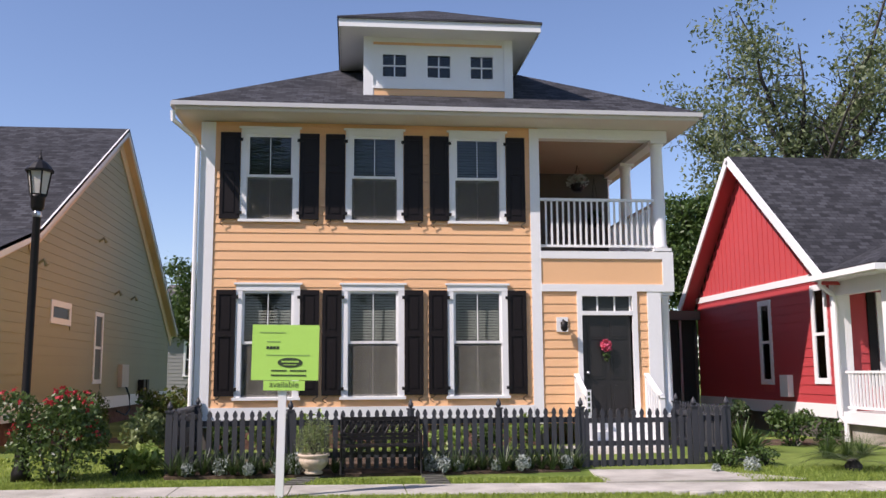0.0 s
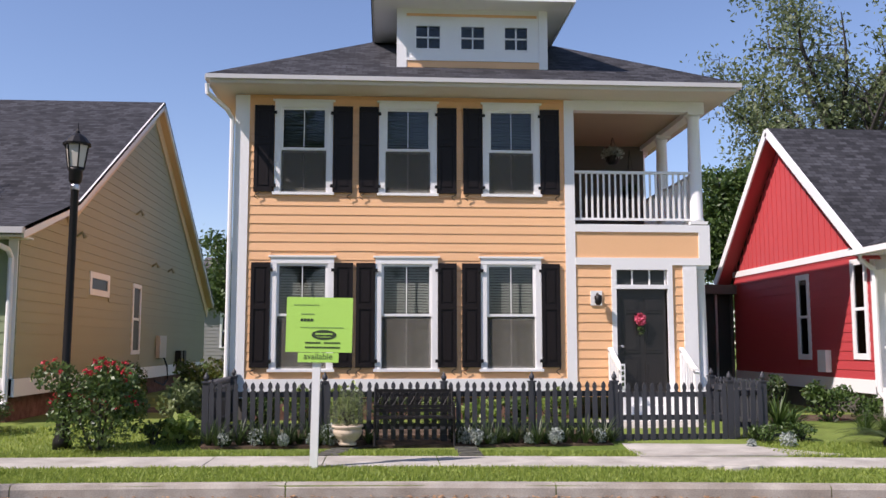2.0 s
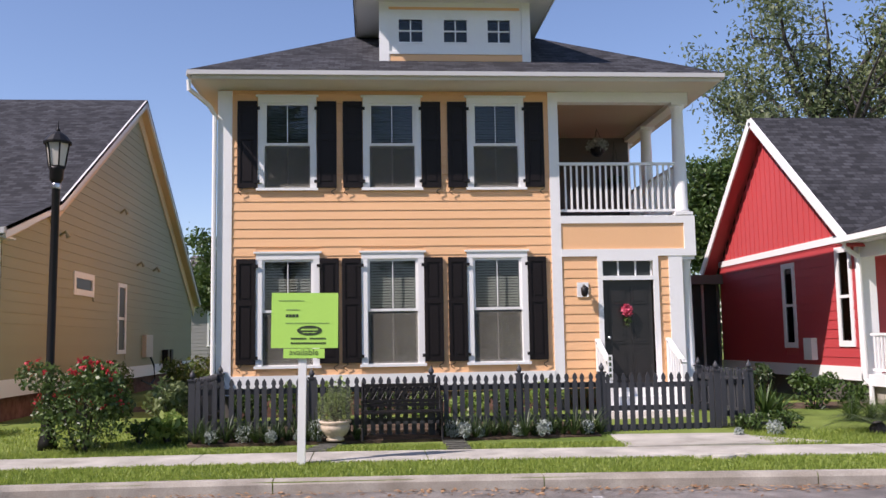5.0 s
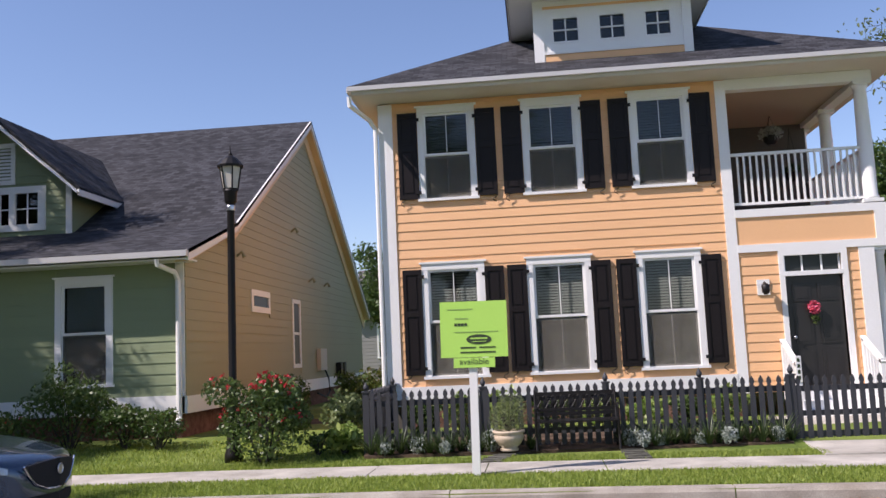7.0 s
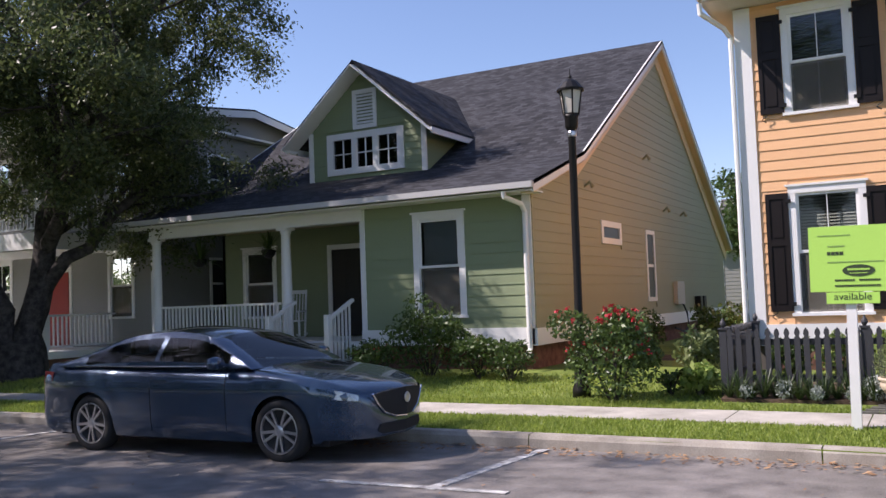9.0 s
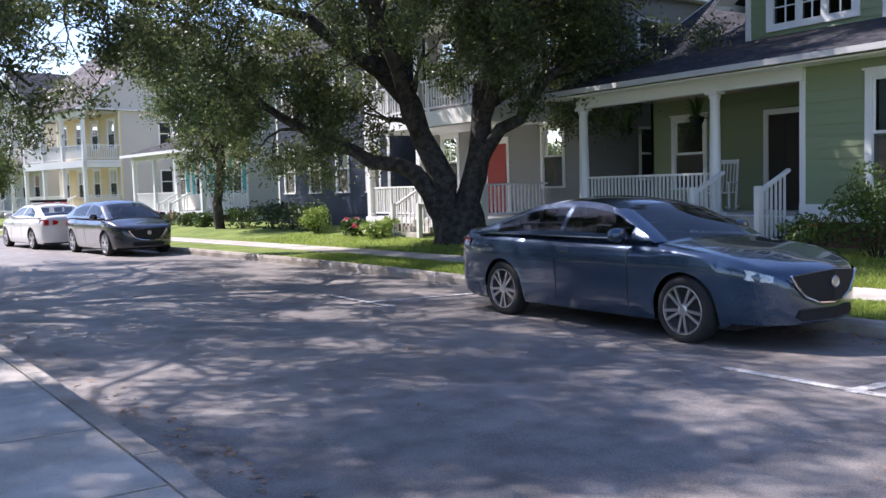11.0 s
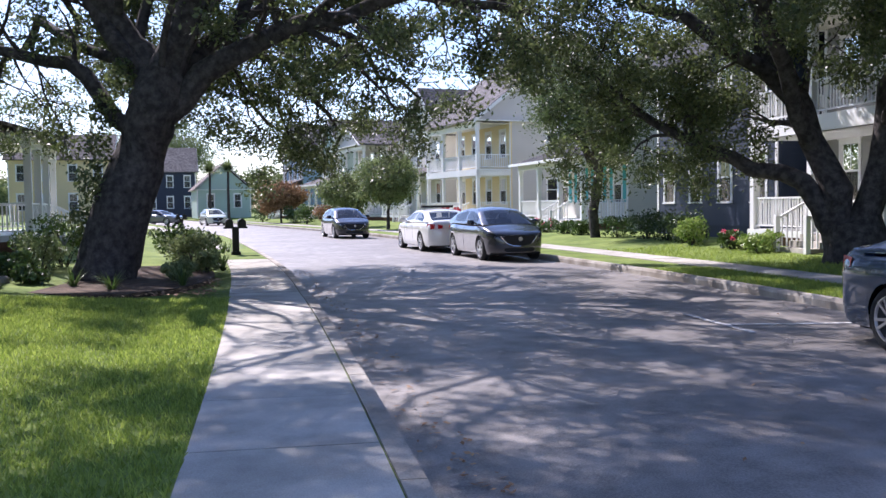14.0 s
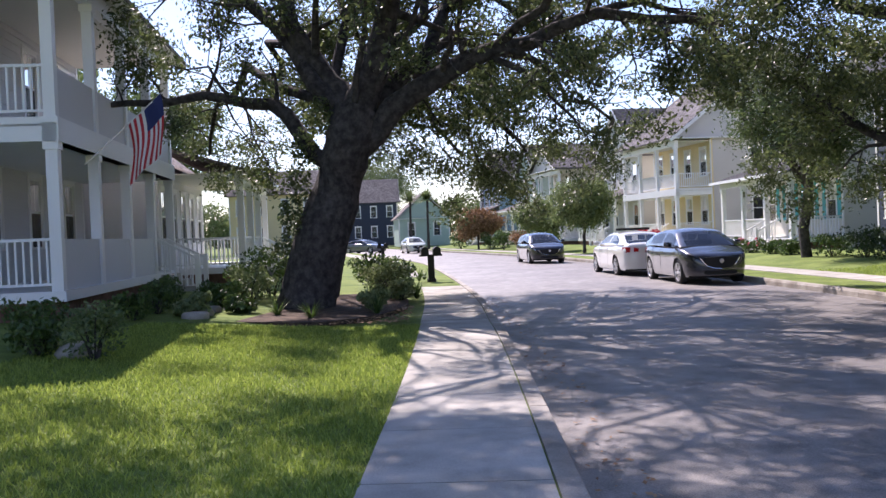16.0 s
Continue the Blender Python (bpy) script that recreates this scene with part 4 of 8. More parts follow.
for x in (-13.05, -11.55):
    bm = nb()
    beam(bm, (x, 12.85, 0.2), (x, 12.85, 1.30), 0.11, 0.11, (0, 1, 0))
    np_ = part("newel", bm, WHITE, cot)
    bm = nb()
    beam(bm, (x, 12.85, 1.18), (x, 13.75, 1.58), 0.08, 0.06)
    part("stair_rail", bm, WHITE, np_)
    for k in range(6):
        bm = nb()
        y = 12.97 + k * 0.13
        beam(bm, (x, y, 0.35), (x, y, 1.22 + k * 0.057), 0.035, 0.035, (0, 1, 0))
        part("baluster", bm, WHITE, np_)
bm = nb()
for k in range(3):
    box(bm, -13.0, -11.6, 13.66 - 0.28 * (k + 1), 13.7, 0.15, 0.70 - 0.16 * k)
part("steps", bm, CONCRETE, cot)
# gabled dormer
CD = Wall((0, 16.0, 0), (1, 0, 0), (0, -1, 0))
d0, d1, dc = -14.22, -10.90, -12.56
bm = core(CD, d0, d1, 4.1, 5.75, [(-13.5, -11.6, 4.75, 5.45)])
prism(bm, [CD.at(d0, 5.75), CD.at(d1, 5.75), CD.at(dc, 7.1)], (0, 0.15, 0))
box(bm, d1 - 0.15, d1, 16.15, 19, 4.4, 5.75)
box(bm, d0, d0 + 0.15, 16.15, 19, 4.4, 5.75)
cd = part("dormer", bm, GREEN, cot, "gabled dormer with shingled green face and louvre")


def dorm_span(z):
    k = max(0.0, (z - 5.75) / 1.35)
    return (d0 + 0.12 + (dc - d0 - 0.1) * k, d1 - 0.12 - (d1 - dc - 0.1) * k)


clapboards(CD, dorm_span, 4.4, 7.0, [(-13.68, -11.50, 4.60, 5.60), (-12.90, -12.22, 5.66, 6.60)], 0.16, GREEN, cd, True, "shingle_face")
bm = nb()
CD.box(bm, d0, d0 + 0.13, 0, 0.04, 4.2, 5.7)
CD.box(bm, d1 - 0.13, d1, 0, 0.04, 4.2, 5.7)
for u0, u1, z0, z1 in ((-13.68, -11.50, 4.60, 4.75), (-13.68, -11.50, 5.45, 5.60), (-13.68, -13.50, 4.75, 5.45), (-11.68, -11.50, 4.75, 5.45), (-12.96, -12.82, 4.75, 5.45), (-12.36, -12.22, 4.75, 5.45)):
    CD.box(bm, u0, u1, -0.05, 0.045, z0, z1)
for c in (-13.23, -12.59, -11.95):
    CD.box(bm, c - 0.013, c + 0.013, -0.03, 0.0, 4.75, 5.45)
    CD.box(bm, c - 0.27, c + 0.27, -0.03, -0.001, 5.09, 5.115)
part("window", bm, WHITE, cd, "white triple window")
bm = nb()
CD.box(bm, -13.5, -11.68, -0.025, -0.02, 4.75, 5.45)
part("pane", bm, DARKGLASS, cd).visible_shadow = False
# sheet coloured dark as the unlit attic behind the triple window
bm = nb()
CD.box(bm, d0 + 0.2, d1 - 0.2, -0.55, -0.5, 4.3, 5.7)
part("inner_wall", bm, ROOM, cd)
bm = nb()
for u0, u1, z0, z1 in ((-12.90, -12.80, 5.66, 6.60), (-12.32, -12.22, 5.66, 6.60), (-12.80, -12.32, 5.66, 5.76), (-12.80, -12.32, 6.50, 6.60)):
    CD.box(bm, u0, u1, 0.0, 0.05, z0, z1)
for k in range(9):
    v = [bm.verts.new(CD.at(u, 5.78 + k * 0.08 + dz, n)) for u, dz, n in ((-12.8, 0, 0.045), (-12.32, 0, 0.045), (-12.32, 0.06, 0.01), (-12.8, 0.06, 0.01))]
    bm.faces.new(v)
part("louvre", bm, WHITE, cd, "white attic louvre")
o = 0.50
ez, pz = 5.42, 7.21
for sgn in (-1, 1):
    xe = dc + sgn * (dc - d0 + 0.42)
    a, b = (xe, 16.0 - o, ez), (xe, 19.6, ez)
    pts = [a, b, (dc, 21.8, pz), (dc, 16.0 - o, pz)] if sgn > 0 else [b, a, (dc, 16.0 - o, pz), (dc, 21.8, pz)]
    slope("dormer_roof", pts, SHINGLE, cot, 0.06)
    bm = nb()
    beam(bm, (xe, 16.0 - o + 0.015, ez - 0.14), (dc, 16.0 - o + 0.015, pz - 0.14), 0.03, 0.22, (0, 1, 0))
    beam(bm, (xe - sgn * 0.02, 16.0 - o, ez - 0.12), (xe - sgn * 0.02, 18.2, ez - 0.12), 0.04, 0.14)
    part("rake_board", bm, WHITE, cot)
    bm = nb()
    prism(bm, [(xe - sgn * 0.03, 16 - o + 0.04, ez - 0.09), (xe - sgn * 0.03, 16.0, ez - 0.09), (dc, 16.0, pz - 0.10), (dc, 16 - o + 0.04, pz - 0.10)], (0, 0, -0.02))
    part("rake_soffit", bm, WHITE, cot)

# ---- red cottage ----
red = thing("house", "red cottage with board-and-batten gable and white porch", "house", pose(12, 13.7, 0.2))
WX = 8.75
RS = Wall((WX, 13.70, 0), (0, 1, 0), (-1, 0, 0))
RD, RP = 7.0, (3.75, 6.52)


def red_span(z):
    if z < 3.35:
        return (0.0, RD)
    k = (z - 3.35) / (RP[1] - 3.35)
    return (RP[0] * k, RD - (RD - RP[0]) * k)


bm = nb()
prism(bm, [RS.at(0, 0.6), RS.at(RD, 0.6), RS.at(RD, 3.3), RS.at(RP[0], RP[1]), RS.at(0, 3.3)], (0.15, 0, 0))
part("wall", bm, RED_BOARD, red)
RW = [(2.60, 3.24, 1.20, 3.12), (0.16, 0.78, 1.24, 3.26)]
clapboards(RS, lambda z: (0.0, RD), 0.85, 3.35, RW, 0.19, RED, red)
for k in range(1, 27):
    u = k * 0.26
    z1 = 3.5 + min(u / RP[0], (RD - u) / (RD - RP[0])) * (RP[1] - 3.5)
    if z1 > 3.6:
        bm = nb()
        RS.box(bm, u - 0.02, u + 0.02, 0, 0.02, 3.5, z1)
        part("batten", bm, RED_BOARD, red)
bm = nb()
RS.box(bm, -0.02, RD, 0, 0.04, 3.35, 3.50)
part("band_board", bm, WHITE, red)
bm = nb()
RS.box(bm, 0, RD, 0, 0.04, 0.58, 0.85)
part("skirt_board", bm, WHITE, red)
bm = nb()
RS.box(bm, 0, RD, -0.3, -0.05, 0.0, 0.6)
part("foundation", bm, ROOM, red)
for o in RW:
    bm = nb()
    c = 0.12
    RS.box(bm, o[0], o[0] + c, 0, 0.04, o[2], o[3])
    RS.box(bm, o[1] - c, o[1], 0, 0.04, o[2], o[3])
    RS.box(bm, o[0] + c, o[1] - c, 0, 0.042, o[2], o[2] + c)
    RS.box(bm, o[0] + c, o[1] - c, 0, 0.042, o[3] - c, o[3])
    RS.box(bm, o[0] + c, o[1] - c, 0.005, 0.03, (o[2] + o[3]) / 2 - 0.03, (o[2] + o[3]) / 2 + 0.03)
    w = part("window", bm, WHITE, red)
    bm = nb()
    RS.box(bm, o[0] + c, o[1] - c, 0.006, 0.014, o[2] + c, o[3] - c)
    part("pane", bm, GLASS, w)
    bm = nb()
    RS.box(bm, o[0] + c, o[1] - c, 0.001, 0.004, o[2] + c, o[3] - c)
    part("drawn_blind", bm, BLIND, w)
bm = nb()
RS.box(bm, 1.72, 2.08, 0.03, 0.16, 0.95, 1.42)
part("wall_vent", bm, WHITE, red, "white utility vent box")
REX = WX - 0.36
yf, yr, ybk = 13.35, 13.70 + RP[0], 21.1
zf, zr = 3.30, RP[1] + 0.22
slope("roof", [(REX, yf, zf + 0.1), (19.5, yf, zf + 0.1), (19.5, yr, zr), (REX, yr, zr)], SHINGLE, red, 0.08)
slope("roof", [(19.5, ybk, zf), (REX, ybk, zf), (REX, yr, zr), (19.5, yr, zr)], SHINGLE, red, 0.08)
for a, b in (((yf, zf - 0.02), (yr, zr - 0.1)), ((yr, zr - 0.1), (ybk, zf - 0.1))):
    bm = nb()
    beam(bm, (REX - 0.02, a[0], a[1]), (REX - 0.02, b[0], b[1]), 0.04, 0.2)
    part("rake_board", bm, WHITE, red)
bm = nb()
for a, b in (((yf, zf - 0.12), (yr, zr - 0.2)), ((yr, zr - 0.2), (ybk, zf - 0.2))):
    beam(bm, ((REX + WX) / 2, a[0], a[1]), ((REX + WX) / 2, b[0], b[1]), WX - REX, 0.02)
part("rake_soffit", bm, RED_BOARD, red)
# open porch with a hipped roof, seen from its side
PX, PY, PZ = 8.40, 11.50, 3.42
slope("porch_roof", [(PX, PY, PZ), (19.5, PY, PZ), (19.5, 14.2, 4.45), (11.1, 14.2, 4.45)], SHINGLE, red, 0.08)
slope("porch_roof", [(PX, 13.9, PZ), (PX, PY, PZ), (11.1, 14.2, 4.45), (11.1, 15.4, 4.5)], SHINGLE, red, 0.08)
for x0, x1, y0, y1 in ((PX - 0.10, PX, PY - 0.10, 13.72), (PX, 19.5, PY - 0.10, PY)):
    bm = nb()
    box(bm, x0, x1, y0, y1, PZ - 0.15, PZ - 0.04)
    part("gutter", bm, WHITE, red)
bm = nb()
box(bm, PX, 19.5, PY, 13.6, PZ - 0.17, PZ - 0.13)
part("porch_ceiling", bm, WHITE, red)
for x0, x1, y0, y1 in ((8.75, 8.97, PY + 0.3, 13.56), (8.97, 19.0, PY + 0.3, PY + 0.5)):
    bm = nb()
    box(bm, x0, x1, y0, y1, 2.98, PZ - 0.17)
    part("porch_beam", bm, WHITE, red)
for x in (8.75, 12.2, 15.6):
    bm = nb()
    box(bm, x, x + 0.22, PY + 0.28, PY + 0.50, 0.70, 2.98)
    part("porch_post", bm, WHITE, red)
bm = nb()
box(bm, WX - 0.03, WX + 0.30, 13.56, 13.72, 0.58, PZ - 0.17)
part("corner_board", bm, WHITE, red)
bm = nb()
tube(bm, [(8.42, 13.50, PZ - 0.15), (8.44, 13.50, PZ - 0.26), (8.66, 13.50, PZ - 0.42), (8.68, 13.50, PZ - 0.55), (8.68, 13.50, 0.62), (8.74, 13.42, 0.5), (8.74, 13.42, 0.12)], [0.05] * 7, 8)
part("downspout", bm, WHITE, red)
bm = nb()
box(bm, 8.72, 19, PY + 0.25, 13.72, 0.50, 0.72)
part("porch_floor", bm, WHITE, red)
bm = nb()
box(bm, 8.85, 19, PY + 0.35, 13.8, 0.0, 0.5)
part("foundation", bm, KERB, red)
RF = Wall((0, 13.70, 0), (1, 0, 0), (0, -1, 0))
part("wall", core(RF, WX + 0.15, 19, 0.6, 3.4), RED_BOARD, red)
clapboards(RF, lambda z: (9.06, 19), 0.72, 3.3, [(9.66, 10.75, 1.2, 3.06)], 0.19, RED, red, True, "siding")
bm = nb()
for u0, u1, z0, z1 in ((9.66, 9.78, 1.2, 3.06), (10.63, 10.75, 1.2, 3.06), (9.78, 10.63, 1.2, 1.3), (9.78, 10.63, 2.95, 3.06), (9.78, 10.63, 2.08, 2.16)):
    RF.box(bm, u0, u1, 0, 0.05, z0, z1)
wf = part("window", bm, WHITE, red)
bm = nb()
RF.box(bm, 9.78, 10.63, 0.01, 0.016, 1.3, 2.95)
part("pane", bm, DARKGLASS, wf)
bm = nb()
RF.box(bm, 9.46, 9.64, 0.02, 0.05, 1.2, 3.06)
part("shutter", bm, SHUTTER, red)
railing((8.84, 13.48, 0.72), (8.84, PY + 0.52, 0.72), 0.76, 0.08, red)
railing((9.0, PY + 0.39, 0.72), (12.2, PY + 0.39, 0.72), 0.76, 0.08, red)
# screened porch behind the red cottage
bm = nb()
box(bm, 6.5, 8.75, 20.82, 20.90, 0.3, 2.9)
porch_ = part("screen_porch", bm, DARKPANE, red, "dark screened back porch")
for k in range(6):
    bm = nb()
    box(bm, 6.5 + k * 0.43, 6.56 + k * 0.43, 20.76, 20.815, 0.3, 2.9)
    part("screen_bar", bm, METAL if k in (2, 4) else ROOM, porch_)
bm = nb()
box(bm, 6.2, 8.8, 20.5, 22.5, 2.9, 3.15)
part("porch_roof", bm, ROOM, porch_)

# the three houses stand on slightly raised ground
for ob, dy in ((house, 0.0), (cot, 0.0), (red, 0.3)):
    ob.matrix_world = Matrix.Translation((0, dy, 0.18)) @ ob.matrix_world


# ---- front garden of the peach house ----
def again(name, me, m, parent):
    """One more piece on the same mesh."""
    ob = new(name, me)
    ob.parent = parent
    ob.matrix_local = m
    return ob


FY, FZ = 11.3, 0.24
fence = thing("fence", "charcoal painted picket fence with gothic points and posts", "fence", pose(0.5, FY, FZ), local=True)


def picket_mesh(h=0.90, w=0.076):
    bm = nb()
    o = [(-w / 2, 0), (w / 2, 0), (w / 2, h - 0.15), (w * 0.28, h - 0.125), (w * 0.5, h - 0.085), (w * 0.36, h - 0.04), (0, h), (-w * 0.36, h - 0.04), (-w * 0.5, h - 0.085), (-w * 0.28, h - 0.125), (-w / 2, h - 0.15)]
    prism(bm, [(x, -0.011, z) for x, z in o], (0, 0.022, 0))
    return bm


def post_mesh():
    bm = nb()
    box(bm, -0.05, 0.05, -0.05, 0.05, -0.1, 0.88)
    box(bm, -0.065, 0.065, -0.065, 0.065, 0.88, 0.905)
    lathe(bm, [(0.02, 0.905), (0.028, 0.92), (0.045, 0.95), (0.04, 0.98), (0.018, 1.02), (0.004, 1.05)], 12)
    return bm


PICKET = part("picket", picket_mesh(), FENCE, fence)
PICKET.location = (-3.45 - 0.5, -0.06, 0)
POST = part("post", post_mesh(), FENCE, fence)
POST.location = (-3.55 - 0.5, 0, 0)


def run_fence(p, q, parent, posts=True, off=-0.06, lift=0.0, skip=0):
    """Pickets on two rails from p to q (local plan)."""
    p, q = Vector((*p, 0)), Vector((*q, 0))
    d = (q - p).normalized()
    ang = math.degrees(math.atan2(d.y, d.x))
    side = Vector((-d.y, d.x, 0)) * off
    n = int((q - p).length / 0.128)
    for k in range(skip, n):
        c = p + d * (0.09 + k * (q - p - d * 0.16).length / max(1, n - 1)) + side
        again("picket", PICKET.data, pose(c.x, c.y, lift + 0.006 * math.sin(k * 2.1), 0, 0.6 * math.sin(k * 3.7), ang), parent)
    for z in (0.20, 0.70):
        bm = nb()
        beam(bm, p + Vector((0, 0, z)), q + Vector((0, 0, z)), 0.04, 0.085)
        part("rail", bm, FENCE, parent)


def fpost(x, y):
    again("post", POST.data, pose(x - 0.5, y, 0), fence)


for x in (-1.72, 0.15, 1.55, 2.88, 4.76, 5.31):
    fpost(x, 0)
run_fence((-4.05, 0), (2.38, 0), fence, skip=1)
run_fence((4.26, 0), (4.81, 0), fence)
run_fence((-4.05, 0), (-4.05, 2.6), fence, off=0.06)
run_fence((4.81, 0), (4.81, 2.3), fence)
fpost(-3.55, 2.6)
fpost(5.31, 2.3)
gate = thing("gate", "charcoal picket gate closed across the entrance walk", "gate", pose(3.82, FY, 0.14), local=True)
for k in range(14):
    again("picket", PICKET.data, pose(-0.85 + k * 0.13, -0.03, 0.02, 0, 0, 0) @ Matrix.Diagonal((1, 1, 1.06, 1)), gate)
for z in (0.12, 0.42, 0.78):
    bm = nb()
    beam(bm, (-0.9, 0, z), (0.88, 0, z), 0.04, 0.08)
    part("rail", bm, FENCE, gate)


def strap_plant(name, x, y, z, n, ln, material, rng, width=0.02, spread=0.6, parent=None):
    """Arching strap leaves from one crown."""
    vs, qs = [], []
    for _ in range(n):
        a = rng.uniform(0, math.tau)
        tilt = rng.uniform(0.15, spread)
        l = ln * rng.uniform(0.7, 1.15)
        d = np.array([math.cos(a), math.sin(a), 0])
        s = np.array([-d[1], d[0], 0]) * width
        prev = None
        for k in range(5):
            t = k / 4
            c = np.array([x, y, z]) + d * (0.03 + l * math.sin(tilt) * t ** 1.5 * 1.3) + np.array([0, 0, l * (math.cos(tilt) * t - 0.45 * tilt * t * t)])
            w = s * (1 - t ** 2 * 0.95)
            cur = (len(vs), len(vs) + 1)
            vs += [c - w, c + w]
            if prev:
                qs.append((prev[0], prev[1], cur[1], cur[0]))
            prev = cur
    return cloud_mesh(name, np.array(vs), np.array(qs), material, parent)


def leafy(name, blobs, n, size, material, rng, parent=None, aspect=0.55):
    pts = np.concatenate([blob(c, r, max(8, int(n * w)), rng) for c, r, w in blobs])
    pts[:, 2] = np.maximum(pts[:, 2], blobs[0][0][2] - blobs[0][1][2])
    v, q = leaves(pts, size, rng, 0.6, aspect)
    return cloud_mesh(name, v, q, material, parent)


def bush(x, y, r, h, n, size, material, label, rng, category="shrub", flowers=0, petal=None, group="", fsize=0.06, z=0.2):
    """A shrub: stems, leaf clumps, and flowers where it has any."""
    t = thing("shrub", label, category, pose(x, y, z), group=group, local=True)
    bm = nb()
    bl = []
    for k in range(9):
        a = rng.uniform(0, math.tau)
        rr = r * rng.uniform(0.25, 0.75)
        tip = (rr * math.cos(a), rr * math.sin(a), h * rng.uniform(0.45, 0.88))
        tube(bm, [(0.3 * tip[0] * 0.3, 0.3 * tip[1] * 0.3, -0.05), (tip[0] * 0.5, tip[1] * 0.5, tip[2] * 0.55), tip], [0.016, 0.011, 0.005], 5)
        bl.append((tip, (r * rng.uniform(0.28, 0.46), r * rng.uniform(0.28, 0.46), h * rng.uniform(0.14, 0.24)), 0.08))
    bl.append(((0, 0, h * 0.45), (r * 0.8, r * 0.8, h * 0.43), 0.38))
    part("stem", bm, BARK, t)
    pts = np.concatenate([blob(c, rad, max(8, int(n * w)), rng, 0.3) for c, rad, w in bl])
    pts = pts[pts[:, 2] > 0.02]
    v, q = leaves(pts, size, rng, 0.6, 0.55)
    cloud_mesh("foliage", v, q, material, t)
    if flowers:
        for k in range(flowers):
            c, rad, _ = bl[rng.integers(0, 9)]
            d = rng.normal(size=3)
            d[2] = abs(d[2]) + 0.3
            d[1] -= 0.5
            d /= np.linalg.norm(d)
            p = np.array(c) + d * np.array(rad) * 1.0
            cs = p + rng.normal(size=(14, 3)) * fsize * 0.42
            vv, qq = leaves(cs, fsize, rng, 1.0, 0.9)
            cloud_mesh("flower", vv, qq, petal, t)
    return t


rng = np.random.default_rng(7)
# silver dusty millers and dark lily tufts along the fence
for k, x in enumerate((-3.2, -2.72, -2.3, -1.88, -1.62, 0.62, 0.86, 1.45, 1.85, 2.55, 4.80, 5.36, 0.45)):
    y = 10.93 + 0.06 * math.sin(k * 2.2)
    t = thing("silver_plant", "silvery dusty miller plant in the fence bed", "plant", pose(x, y - (0.35 if x > 4 else 0), 0.2 if x < 4 else 0.14), group="silver plants", local=True)
    r = 0.10 + 0.03 * math.sin(k * 1.7)
    if k in (3, 4, 11):
        r *= 1.35
    pts = blob((0, 0, r * 0.95), (r, r, r * 1.05), 260, rng, 0.2)
    v, q = leaves(pts, 0.065, rng, 0.2, 0.3)
    cloud_mesh("foliage", v, q, SILVERLEAF, t)
for k in range(42):
    x = -3.45 + k * 0.152
    if -1.62 < x < -1.1 or -0.95 < x < 0.3:
        continue
    t = thing("lily_plant", "dark strap-leaved lily clump in the fence bed", "plant", pose(x, 11.03 + 0.08 * math.sin(k * 5.1), 0.2), group="lily clumps", local=True)
    strap_plant("foliage", 0, 0, 0, 46, 0.42 + 0.09 * math.sin(k * 2.7), DARKLEAF, rng, 0.010, 0.9, t)
for x, y in ((5.0, 11.0), (5.25, 11.1), (5.75, 11.05)):
    t = thing("lily_plant", "dark strap-leaved lily clump in the fence bed", "plant", pose(x, y, 0.2), group="lily clumps", local=True)
    strap_plant("foliage", 0, 0, 0, 50, 0.34, DARKLEAF, rng, 0.010, 0.9, t)
# low planting inside the fence
for k, x in enumerate((-2.9, -2.2, -1.5, -0.7, 0.1, 0.9, 1.6, 2.2)):
    bush(x, 13.1 + 0.15 * math.sin(k * 3.3), 0.42, 0.62 + 0.1 * math.sin(k), 700, 0.09, LIMELEAF if k % 3 else BUSHLEAF, "light green leafy shrub behind the picket fence", rng, group="shrubs inside the fence", z=0.28)
bm = nb()
prism(bm, [(-3.55, 10.92, 0.19), (2.75, 10.90, 0.19), (2.75, 11.6, 0.235), (-3.55, 11.6, 0.235)], (0, 0, -0.05))
single("flower_bed", bm, SOIL, "dark mulched flower bed along the picket fence", "flower bed", kind="structure")
bm = nb()
prism(bm, [(-3.4, 11.7, 0.262), (2.75, 11.7, 0.262), (2.75, 13.95, 0.32), (-3.4, 13.95, 0.32)], (0, 0, -0.05))
single("flower_bed", bm, SOIL, "dark mulched bed in front of the peach house", "flower bed", kind="structure")
bm = nb()
prism(bm, [(5.55, 11.5, 0.245), (8.5, 11.45, 0.245), (8.7, 14.2, 0.36), (5.45, 14.2, 0.36)], (0, 0, -0.06))
single("flower_bed", bm, SOIL, "dark mulched planting bed beside the red cottage", "flower bed", kind="structure")
# dark soil sheet, also laid over grass to darken it like the shade there
bm = nb()
prism(bm, [(-7.3, 12.7, 0.27), (-3.8, 12.7, 0.27), (-3.8, 17.5, 0.34), (-7.3, 17.5, 0.34)], (0, 0, -0.06))
single("flower_bed", bm, SOIL, "dark soil and painted-in shade between the cottage and the peach house", "flower bed", kind="structure")
# urn with a feathery shrub
urn = thing("planter", "cream urn planter with a feathery green shrub", "planter", pose(-1.34, 10.92, 0.20), local=True)
bm = nb()
lathe(bm, [(0.13, 0), (0.14, 0.03), (0.11, 0.05), (0.17, 0.10), (0.215, 0.17), (0.225, 0.22), (0.205, 0.25), (0.24, 0.27), (0.24, 0.30), (0.205, 0.30), (0.20, 0.26)], 28)
part("urn", bm, TERRACOTTA, urn, "", True)
pts = np.concatenate([blob((0, 0, 0.48), (0.30, 0.26, 0.26), 2000, rng, 0.1), blob((0.05, 0, 0.66), (0.24, 0.2, 0.2), 900, rng, 0.1)])
